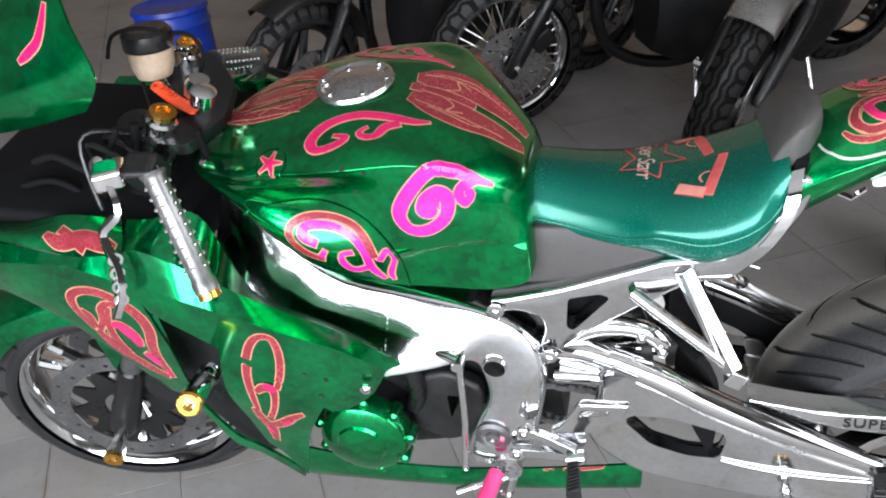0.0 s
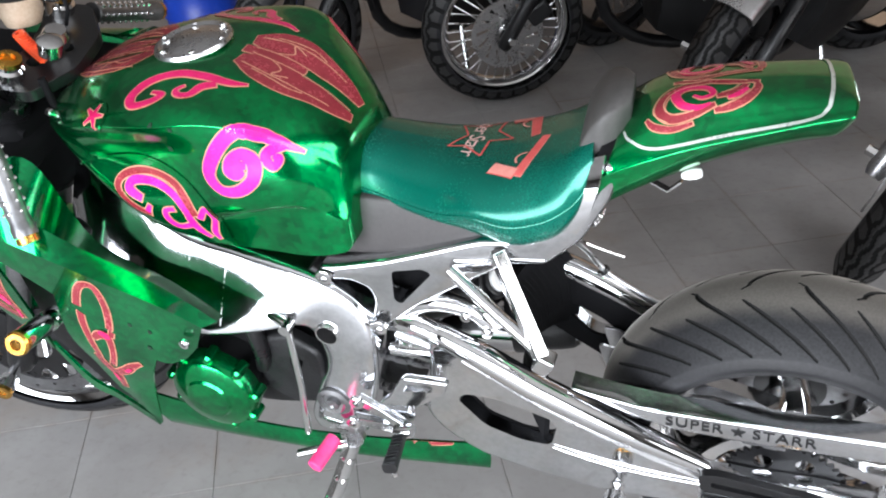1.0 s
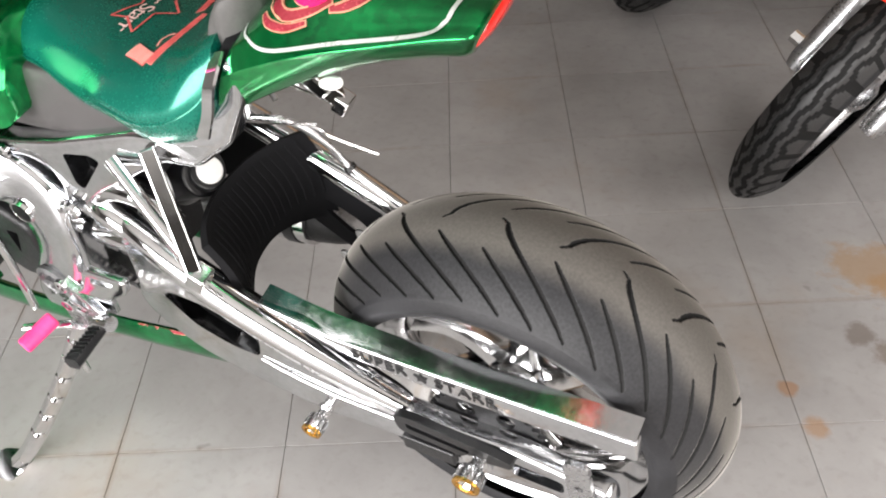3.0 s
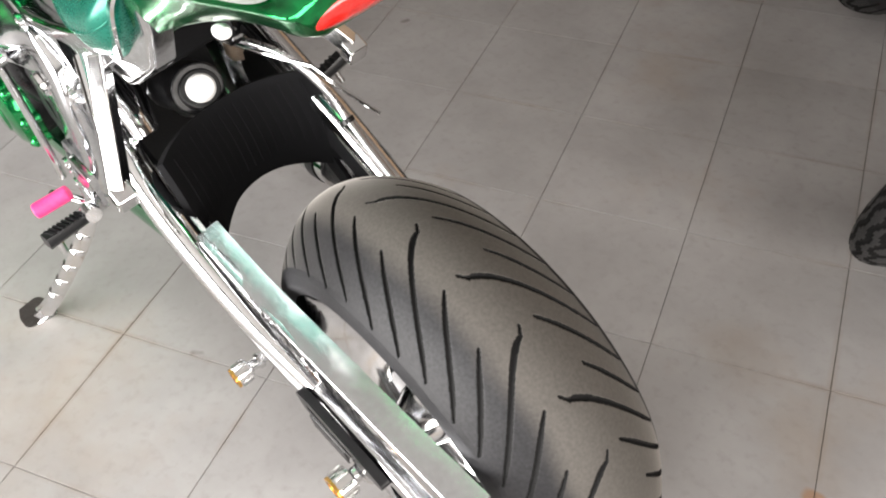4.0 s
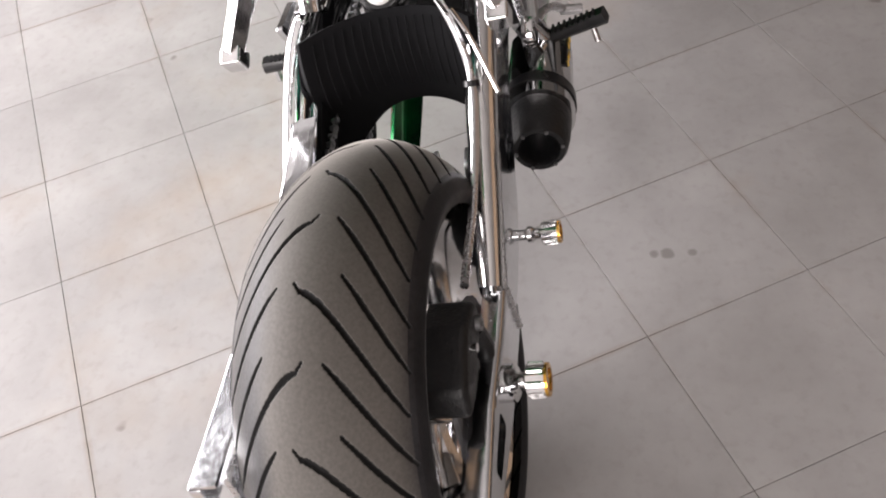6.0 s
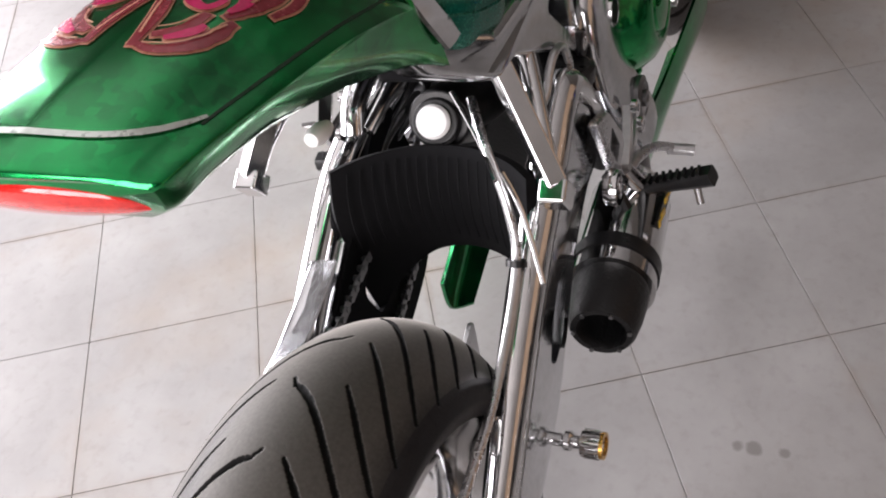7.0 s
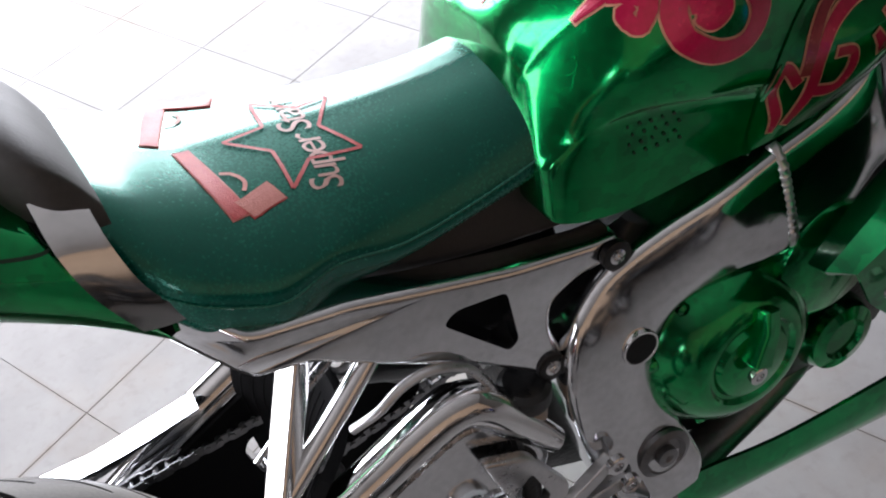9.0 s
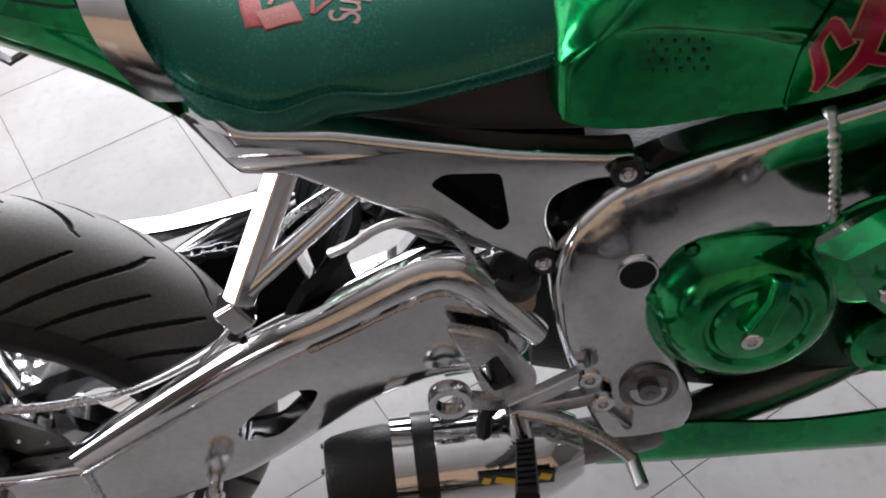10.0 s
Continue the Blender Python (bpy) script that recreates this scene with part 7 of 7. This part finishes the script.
scroll('tail_scroll', tail, tail_skin, [
    [(0.58, -0.036, 0.955, 0.002), (0.562, -0.041, 0.952, 0.0045), (0.542, -0.034, 0.951, 0.006), (0.532, -0.013, 0.96, 0.0065), (0.547, 0.0, 0.965, 0.006), (0.571, -0.005, 0.967, 0.005), (0.58, -0.02, 0.963, 0.004), (0.568, -0.027, 0.959, 0.003), (0.556, -0.021, 0.96, 0.002)],
    [(0.6, -0.03, 0.962, 0.002), (0.612, -0.024, 0.965, 0.005), (0.622, -0.01, 0.968, 0.003)]], PINK, None, 0.0012, mirror=tail_y, lift=0.0022)
scroll('tail_line', tail, tail_skin, [
    [(0.572, 0.005, 0.968, 0.0009), (0.541, 0.0, 0.964, 0.0009), (0.524, -0.016, 0.955, 0.0009), (0.523, -0.036, 0.943, 0.0009), (0.536, -0.045, 0.94, 0.0009), (0.56, -0.042, 0.947, 0.0009)],
    [(0.568, 0.015, 0.968, 0.0009), (0.53, 0.008, 0.964, 0.0009), (0.511, -0.012, 0.955, 0.0009), (0.509, -0.042, 0.94, 0.0009), (0.53, -0.056, 0.935, 0.0009)],
    [(0.592, -0.041, 0.955, 0.0009), (0.612, -0.033, 0.962, 0.0009), (0.626, -0.018, 0.966, 0.0009), (0.63, 0.002, 0.968, 0.0009)],
    [(0.535, 0.021, 0.965, 0.0009), (0.575, 0.016, 0.967, 0.0009), (0.62, 0.009, 0.968, 0.0009)],
    [(0.59, -0.02, 0.964, 0.0009), (0.604, -0.012, 0.967, 0.0009), (0.611, 0.0, 0.968, 0.0009)]], CREAM, None, 0, mirror=tail_y, split=True, lift=0.0024)
unit = DRAWN
CORE = (-0.1, 0.0, 0.9)
scroll('front_scroll', tank, skin, [
    [(-0.479, 0.015, 1.026, 0.0086), (-0.398, -0.045, 1.074, 0.0161), (-0.342, -0.057, 1.09, 0.0206), (-0.295, -0.051, 1.101, 0.0205), (-0.263, -0.025, 1.107, 0.0079)],
    [(-0.475, 0.032, 1.03, 0.0086), (-0.411, -0.005, 1.072, 0.0131), (-0.355, -0.012, 1.092, 0.0129), (-0.305, -0.012, 1.102, 0.0096), (-0.261, -0.014, 1.108, 0.0063)]], ROSE, None, 0.0016, mirror=0.0)
CORE = (-0.1, 0.0, 0.9)
scroll('front_line', tank, skin, [
    [(-0.45, -0.025, 1.05, 0.0012), (-0.371, -0.065, 1.079, 0.0012), (-0.309, -0.074, 1.093, 0.0012), (-0.275, -0.077, 1.098, 0.0012)],
    [(-0.401, -0.035, 1.074, 0.0012), (-0.367, -0.042, 1.086, 0.0012), (-0.325, -0.046, 1.096, 0.0012), (-0.289, -0.035, 1.103, 0.0012)],
    [(-0.386, -0.015, 1.082, 0.0012), (-0.333, -0.018, 1.096, 0.0012), (-0.286, -0.009, 1.105, 0.0012)],
    [(-0.362, -0.06, 1.084, 0.0012), (-0.34, -0.047, 1.093, 0.0012), (-0.312, -0.059, 1.097, 0.0012), (-0.294, -0.053, 1.101, 0.0012)]], CREAM, None, 0, mirror=0.0, split=True, lift=0.0018)
CORE = (-0.1, 0.0, 0.9)
scroll('rear_scroll', tank, skin, [
    [(-0.095, -0.028, 1.099, 0.0123), (-0.056, -0.034, 1.085, 0.0306), (-0.014, -0.042, 1.063, 0.0306), (0.025, -0.033, 1.029, 0.0247), (0.052, -0.028, 0.993, 0.0171), (0.07, -0.02, 0.961, 0.0079)],
    [(-0.099, -0.002, 1.101, 0.0093), (-0.044, -0.001, 1.081, 0.0124), (0.006, -0.008, 1.048, 0.0124)]], ROSE, None, 0.0016, mirror=0.0)
CORE = (-0.1, 0.0, 0.9)
scroll('rear_line', tank, skin, [
    [(-0.085, -0.037, 1.095, 0.0012), (-0.038, -0.045, 1.076, 0.0012), (0.011, -0.044, 1.044, 0.0012), (0.049, -0.035, 0.998, 0.0012)],
    [(-0.081, -0.008, 1.095, 0.0012), (-0.034, -0.01, 1.076, 0.0012), (0.015, -0.009, 1.04, 0.0012), (0.066, -0.01, 0.969, 0.0012)],
    [(-0.062, -0.047, 1.087, 0.0012), (-0.004, -0.055, 1.056, 0.0012), (0.019, -0.047, 1.036, 0.0012)],
    [(-0.043, -0.011, 1.08, 0.0012), (-0.023, -0.023, 1.069, 0.0012), (-0.03, -0.043, 1.072, 0.0012), (-0.007, -0.033, 1.058, 0.0012)]], CREAM, None, 0, mirror=0.0, split=True, lift=0.0018)
CORE = (-0.1, 0.0, 0.9)
scroll('panel_ridge', tank, skin, [
    [(-0.378, -0.152, 0.938, 0.0018), (-0.3, -0.155, 0.961, 0.0021), (-0.24, -0.164, 0.97, 0.0021), (-0.187, -0.172, 0.957, 0.0021), (-0.145, -0.181, 0.926, 0.0021), (-0.121, -0.183, 0.882, 0.0021), (-0.119, -0.164, 0.824, 0.002), (-0.119, -0.159, 0.793, 0.0018)]], GREEN, None, 0, mirror=0.0, split=True, lift=0.0035)
CORE = (-0.1, 0.0, 0.9)
scroll('badge_ring', tank, skin, [
    [(-0.329, -0.156, 1.038, 0.0012), (-0.326, -0.142, 1.049, 0.0012), (-0.311, -0.137, 1.057, 0.0012), (-0.291, -0.142, 1.058, 0.0012), (-0.276, -0.157, 1.052, 0.0012), (-0.273, -0.172, 1.042, 0.0012), (-0.284, -0.177, 1.025, 0.0012), (-0.31, -0.163, 1.004, 0.0012), (-0.321, -0.169, 1.017, 0.0012), (-0.327, -0.165, 1.031, 0.0012), (-0.329, -0.156, 1.038, 0.0012)]], GREEN, None, 0, mirror=0.0, split=True, lift=0.002)
# flat dark spots give the shade of drilled pits; nothing is sunk
CORE = (-0.5, 0.0, 0.9)
scroll('pit_shade_spot', left_side, side_skin, [
    [(-0.29, -0.282, 0.706, 0.0042), (-0.286, -0.282, 0.706, 0.0046), (-0.283, -0.282, 0.706, 0.0042)],
    [(-0.254, -0.282, 0.695, 0.0042), (-0.251, -0.282, 0.695, 0.0046), (-0.247, -0.282, 0.696, 0.0042)],
    [(-0.274, -0.278, 0.651, 0.0043), (-0.27, -0.278, 0.651, 0.0047), (-0.266, -0.278, 0.651, 0.0042)]], PITS, None, 0, split=True, lift=0.0006)
CORE = (-0.1, 0.0, 0.9)
scroll('pit_shade_spot', tank, skin, [
    [(-0.175, -0.189, 1.047, 0.0042), (-0.172, -0.19, 1.047, 0.0046), (-0.168, -0.19, 1.047, 0.0042)],
    [(-0.141, -0.19, 1.042, 0.0042), (-0.138, -0.19, 1.041, 0.0046), (-0.135, -0.19, 1.041, 0.0042)],
    [(-0.167, -0.174, 0.995, 0.0043), (-0.163, -0.175, 0.996, 0.0047), (-0.159, -0.176, 0.996, 0.0043)]], PITS, None, 0, split=True, lift=0.0006)
CORE = (-0.1, 0.0, 0.9)
scroll('pit_shade_spot', tank, skin, [
    [(0.008, 0.15, 0.866, 0.0014), (0.007, 0.15, 0.866, 0.0016), (0.006, 0.15, 0.866, 0.0014)],
    [(0.003, 0.149, 0.857, 0.0014), (0.002, 0.149, 0.857, 0.0016), (0.001, 0.15, 0.857, 0.0014)],
    [(0.006, 0.148, 0.847, 0.0014), (0.005, 0.148, 0.847, 0.0016), (0.004, 0.149, 0.847, 0.0014)],
    [(0.001, 0.148, 0.837, 0.0014), (-0, 0.148, 0.837, 0.0016), (-0.001, 0.149, 0.837, 0.0014)],
    [(-0.003, 0.151, 0.867, 0.0014), (-0.004, 0.152, 0.867, 0.0016), (-0.006, 0.152, 0.867, 0.0014)],
    [(-0.008, 0.151, 0.857, 0.0014), (-0.01, 0.151, 0.857, 0.0016), (-0.011, 0.151, 0.857, 0.0014)],
    [(-0.005, 0.15, 0.847, 0.0014), (-0.006, 0.15, 0.847, 0.0016), (-0.008, 0.15, 0.847, 0.0014)],
    [(-0.01, 0.15, 0.837, 0.0014), (-0.012, 0.15, 0.837, 0.0017), (-0.013, 0.15, 0.837, 0.0014)],
    [(-0.014, 0.153, 0.866, 0.0014), (-0.016, 0.153, 0.866, 0.0016), (-0.017, 0.153, 0.866, 0.0014)],
    [(-0.02, 0.152, 0.856, 0.0014), (-0.021, 0.152, 0.856, 0.0016), (-0.022, 0.152, 0.856, 0.0014)],
    [(-0.017, 0.151, 0.847, 0.0014), (-0.018, 0.151, 0.847, 0.0016), (-0.019, 0.151, 0.847, 0.0014)],
    [(-0.022, 0.151, 0.837, 0.0014), (-0.023, 0.151, 0.837, 0.0017), (-0.025, 0.151, 0.837, 0.0014)],
    [(-0.026, 0.154, 0.866, 0.0014), (-0.027, 0.154, 0.866, 0.0016), (-0.028, 0.154, 0.866, 0.0014)],
    [(-0.031, 0.153, 0.856, 0.0014), (-0.033, 0.153, 0.856, 0.0016), (-0.034, 0.153, 0.856, 0.0014)],
    [(-0.028, 0.152, 0.847, 0.0014), (-0.03, 0.152, 0.847, 0.0016), (-0.031, 0.152, 0.847, 0.0014)],
    [(-0.034, 0.152, 0.837, 0.0014), (-0.035, 0.152, 0.837, 0.0017), (-0.036, 0.152, 0.837, 0.0014)],
    [(-0.037, 0.155, 0.866, 0.0014), (-0.039, 0.155, 0.866, 0.0016), (-0.04, 0.155, 0.866, 0.0014)],
    [(-0.043, 0.154, 0.856, 0.0014), (-0.044, 0.154, 0.856, 0.0016), (-0.046, 0.154, 0.856, 0.0014)],
    [(-0.04, 0.153, 0.847, 0.0014), (-0.041, 0.153, 0.846, 0.0017), (-0.043, 0.153, 0.846, 0.0014)],
    [(-0.045, 0.153, 0.837, 0.0014), (-0.047, 0.153, 0.837, 0.0017), (-0.048, 0.153, 0.837, 0.0014)]], PITS, None, 0, split=True, lift=0.0006)
CORE = (-0.5, 0.0, 0.9)
scroll('belly_scroll', left_belly, belly_skin, [
    [(0.064, -0.165, 0.345, 0.0031), (0.089, -0.163, 0.34, 0.0051), (0.118, -0.159, 0.333, 0.0071), (0.147, -0.153, 0.328, 0.0071), (0.178, -0.152, 0.329, 0.004)],
    [(0.116, -0.16, 0.351, 0.003), (0.132, -0.159, 0.348, 0.004), (0.143, -0.159, 0.34, 0.003)]], ROSE, None, 0.002)
# script lettering sewn across the seat
unit = PLAIN
word = lettering("Super Starr", 0.038, pose(0.236, 0.042, 1.0, 0, 0, -90), STITCH_PALE, seat, 0.0, "script_embroidery", 0.82)
for v in word.data.vertices:
    at, up = lay(seat_skin, (v.co.x, v.co.y, 0.84), 0)
    v.co = at + Vector((0, 0, 0.0012))
# ---- the other motorcycles parked behind ----
unit = PLAIN
def block_tread(th, s):
    """Zig-zag road tread."""
    n = 30
    u = th / (2 * math.pi) * n
    z = abs((u * 2) % 2 - 1) - 0.5
    a = abs(s)
    if abs(a - (0.2 + 0.16 * z)) < 0.045 or abs(a - (0.52 + 0.16 * z)) < 0.04:
        return 1.0
    if a > 0.55 and abs(u - round(u)) < 0.1:
        return 1.0
    return 0.0


def road_wheel(owner, centre, R, half, rim_r, material, spokes, tread):
    tyre = new("tyre", tyre_mesh(R, half, rim_r, 300, 44, tread))
    tyre.parent, tyre.location = owner, centre
    rim = part("rim", lathe([(rim_r - 0.012, -half * 0.62), (rim_r + 0.006, -half * 0.62), (rim_r - 0.006, -half * 0.45), (rim_r - 0.022, 0), (rim_r - 0.006, half * 0.45), (rim_r + 0.006, half * 0.62), (rim_r - 0.012, half * 0.62), (rim_r - 0.03, half * 0.3), (rim_r - 0.034, 0), (rim_r - 0.03, -half * 0.3)], centre, seg=64, closed=True), material, owner)
    part("hub", lathe([(0.0, -0.06), (0.02, -0.06), (0.045, -0.045), (0.045, -0.03), (0.03, -0.02), (0.03, 0.02), (0.045, 0.03), (0.045, 0.045), (0.02, 0.06), (0.0, 0.06)], centre, seg=28), material, rim)
    if spokes == "wire":
        for k in range(36):
            a = 2 * math.pi * k / 36
            b = a + (0.32 if k % 2 else -0.32)
            y = 0.038 if k % 4 < 2 else -0.038
            part("wire_spoke", tube([(centre[0] + math.cos(b) * 0.042, y, centre[2] + math.sin(b) * 0.042), (centre[0] + math.cos(a) * (rim_r - 0.02), 0.0, centre[2] + math.sin(a) * (rim_r - 0.02))], 0.003, 6), BRUSHED, rim)
    else:
        for k in range(spokes):
            a = 2 * math.pi * k / spokes
            part("spoke", tube([(centre[0] + math.cos(a) * 0.03, 0, centre[2] + math.sin(a) * 0.03), (centre[0] + math.cos(a + 0.1) * (rim_r - 0.02), 0, centre[2] + math.sin(a + 0.1) * (rim_r - 0.02))], [0.018, 0.014], 8), material, rim)
    return rim


def slotted_disc(owner, centre, r, y):
    holes = [circle(centre[0], centre[2], 0.04, 20)]
    for k in range(14):
        a = 2 * math.pi * k / 14
        holes.append([(centre[0] + math.cos(a + da) * q, centre[2] + math.sin(a + da) * q) for da, q in ((0.0, r * 0.52), (0.16, r * 0.55), (0.42, r * 0.86), (0.3, r * 0.88))])
    return part("brake_disc", plate(circle(centre[0], centre[2], r, 48), y, y + 0.005, holes), BRUSHED, owner, "slotted steel brake disc", 30)


def parked(contact, heading, label, R=0.32, half=0.05, rim=BRUSHED, spokes="wire", fork=BLACK, lower=BLACK, fender=None, tread=block_tread, body=BLACK, lean=8, disc=-1, cover=118):
    """A parked motorcycle: front wheel at the contact point, heading along its own -x."""
    m = pose(contact[0], contact[1], 0, 0, 0, heading) @ pose(0, 0, 0, lean, 0, 0)
    mc = thing("motorcycle", m, label, "motorcycle", "row of parked motorcycles")
    c = (0.0, 0.0, R)
    rm = road_wheel(mc, c, R, half, R - (0.066 if spokes == "wire" else 0.085), rim, spokes, tread)
    slotted_disc(rm, c, 0.135, disc * 0.07 - 0.0025)
    up = Vector((0.5, 0, 0.87)).normalized()
    for sy in (-1, 1):
        base = Vector((0, sy * 0.1, R))
        leg = part("fork_leg", lathe([(0.0, -0.05), (0.02, -0.05), (0.027, -0.03), (0.028, 0.3), (0.024, 0.31), (0.0, 0.31)], base, up, 20), lower, mc, "", 40)
        part("fork_tube", lathe([(0.0, 0.3), (0.02, 0.3), (0.02, 0.8), (0.0, 0.8)], base, up, 18), fork, leg, "", 40)
        part("axle_nut", lathe([(0.0, 0), (0.014, 0), (0.014, sy * 0.025), (0.0, sy * 0.025)], (0, sy * 0.125, R), seg=6), CHROME, leg)
    part("caliper", box((0.11, disc * 0.085, R + 0.08), (0.09, 0.06, 0.07), Matrix.Rotation(-0.6, 3, "Y")), CAST, mc, "", 0, 0.012)
    if fender:
        part("fender", sheet([[(math.cos(radians(a)) * r, y, R + math.sin(radians(a)) * r) for y, r in ((-half * 1.35, R + 0.0), (-half * 1.2, R + 0.028), (-half * 0.6, R + 0.042), (0, R + 0.046), (half * 0.6, R + 0.042), (half * 1.2, R + 0.028), (half * 1.35, R + 0.0))] for a in np.linspace(10, cover, 7)], 4, 4, 0.004), fender, mc, "rounded front fender", 40)
    # frame, engine, tank, bars and rear wheel behind, mostly in the dark
    part("engine", loft([(0.58, [(0, 0.6), (0.06, 0.58), (0.1, 0.5), (0.1, 0.34), (0.07, 0.24)]), (0.74, [(0, 0.66), (0.1, 0.62), (0.16, 0.5), (0.16, 0.3), (0.12, 0.18)]), (0.95, [(0, 0.6), (0.1, 0.56), (0.16, 0.48), (0.16, 0.3), (0.1, 0.2)])], 4, 3), CAST, mc, "", 40)
    part("tank", loft([(0.38, [(0, 0.86), (0.04, 0.85), (0.07, 0.8), (0.06, 0.74)]), (0.55, [(0, 0.95), (0.08, 0.92), (0.14, 0.84), (0.13, 0.74)]), (0.8, [(0, 0.9), (0.09, 0.88), (0.13, 0.8), (0.12, 0.72)]), (0.95, [(0, 0.78), (0.06, 0.77), (0.09, 0.74), (0.08, 0.7)])], 5, 5), body, mc, "", 60)
    part("seat", loft([(0.9, [(0, 0.76), (0.1, 0.74), (0.12, 0.7), (0.1, 0.66)]), (1.15, [(0, 0.72), (0.13, 0.7), (0.15, 0.66), (0.12, 0.62)]), (1.5, [(0, 0.78), (0.09, 0.77), (0.1, 0.73), (0.08, 0.7)])], 5, 5), BLACK, mc, "", 60)
    part("frame", tube(spline([(0.36, 0, 0.8), (0.4, 0, 0.3), (0.75, 0, 0.14), (1.1, 0, 0.3), (1.2, 0, 0.6)], 5), 0.025, 12), BLACK, mc)
    part("handlebar", tube(spline([(0.55, -0.38, 1.02), (0.42, -0.2, 1.06), (0.36, 0, 1.0), (0.42, 0.2, 1.06), (0.55, 0.38, 1.02)], 5), 0.013, 12), CHROME, mc)
    part("headlight", lathe([(0.0, -0.07), (0.05, -0.06), (0.085, 0.0), (0.09, 0.05), (0.0, 0.055)], (0.3, 0, 0.9), (-1, 0, 0), 28), fork, mc)
    part("yoke", box((0.36, 0, 0.93), (0.06, 0.26, 0.05)), BLACK, mc, "", 0, 0.01)
    rear = (1.5, 0, R - 0.01)
    rw = new("tyre", tyre_mesh(R - 0.01, half * 1.3, R - 0.1, 200, 36, tread))
    rw.parent, rw.location = mc, rear
    part("rim", lathe([(R - 0.11, -0.04), (R - 0.09, -0.04), (R - 0.1, 0), (R - 0.09, 0.04), (R - 0.11, 0.04)], rear, seg=48, closed=True), rim, mc)
    part("side_stand", tube([(0.75, -0.12, 0.2), (0.72, -0.2, 0.0 + 0.2 * math.tan(radians(lean)) + 0.012)], 0.012, 10), CHROME, mc)
    return mc


parked((-0.39, 2.21), 30, "parked black motorcycle with a chrome wire-spoked front wheel", 0.31, 0.052, CHROME, "wire", BLACK, BLACK, None)
parked((-1.15, 1.95), 62, "parked black motorcycle with a black cast front wheel", 0.31, 0.055, BLACK, 5, BLACK, BLACK, BLACK)
parked((0.35, 1.9), 72, "parked motorcycle with a chromed front fender and chunky tyre", 0.32, 0.062, BLACK, 5, BLACK, BLACK, BRUSHED, lean=20, cover=128)
parked((0.87, 1.18), 72, "parked motorcycle with a red front fender and polished fork legs", 0.32, 0.056, BRUSHED, 5, CHROME, BRUSHED, REDPAINT, body=REDPAINT, disc=1, lean=24, cover=122)
parked((-0.12, 2.885), 48, "parked black motorcycle with a dark cast front wheel", 0.31, 0.055, BLACK, 6, BLACK, BLACK, None)
drum = tagged(part("drum", lathe([(0.0, 0.0), (0.17, 0.0), (0.175, 0.015), (0.165, 0.02), (0.168, 0.17), (0.175, 0.18), (0.168, 0.19), (0.168, 0.34), (0.175, 0.35), (0.168, 0.36), (0.165, 0.4), (0.175, 0.41), (0.17, 0.43), (0.155, 0.42), (0.0, 0.42)], (-1.98, 2.62, 0.0), (0, 0, 1), 40), BLUE, None, "", 40), "small blue plastic drum standing on the floor", "drum")
# ---- floor tiles, laid askew; the ones round the motorcycle are pieces of their own ----
T, ANG, TX, TY = 0.3048, radians(28.20), 0.0252, -0.1084
tile_bm = bmesh.new()
add_box(tile_bm, (0, 0, -0.0025), (T - 0.0012, T - 0.0012, 0.005))
bmesh.ops.bevel(tile_bm, geom=[e for e in tile_bm.edges if all(v.co.z > -0.001 for v in e.verts)], offset=0.0005, segments=1, affect="EDGES")
tile_me = bpy.data.meshes.new("tile")
tile_bm.to_mesh(tile_me)
tile_bm.free()
tile_me.materials.append(TILE)
near, rest = [], []
for i in range(-32, 33):
    for j in range(-32, 33):
        u, v = (i + 0.5) * T, (j + 0.5) * T
        cx, cy = TX + u * math.cos(ANG) - v * math.sin(ANG), TY + u * math.sin(ANG) + v * math.cos(ANG)
        if x0 - 0.2 < cx < x1 + 0.2 and y0 - 0.2 < cy < y1 + 0.2:
            (near if -1.9 < cx < 2.1 and -2.6 < cy < 3.2 else rest).append((cx, cy))
near.sort(key=lambda q: (q[0] - 0.2) ** 2 + (q[1] - 0.3) ** 2)
rest += near[290:]
for cx, cy in near[:290]:
    ob = new("tile", tile_me)
    ob.parent = floor
    ob.matrix_basis = pose(cx, cy, 0.0, 0, 0, math.degrees(ANG))
verts, faces = [], []
src = [tuple(v.co) for v in tile_me.vertices]
poly = [tuple(p.vertices) for p in tile_me.polygons]
for cx, cy in rest:
    base = len(verts)
    verts += [(cx + q[0] * math.cos(ANG) - q[1] * math.sin(ANG), cy + q[0] * math.sin(ANG) + q[1] * math.cos(ANG), q[2]) for q in src]
    faces += [tuple(base + k for k in f) for f in poly]
rest_me = bpy.data.meshes.new("tiles")
rest_me.from_pydata(verts, [], faces)
rest_me.materials.append(TILE)
tagged(new("tiles", rest_me), kind="stuff").parent = floor
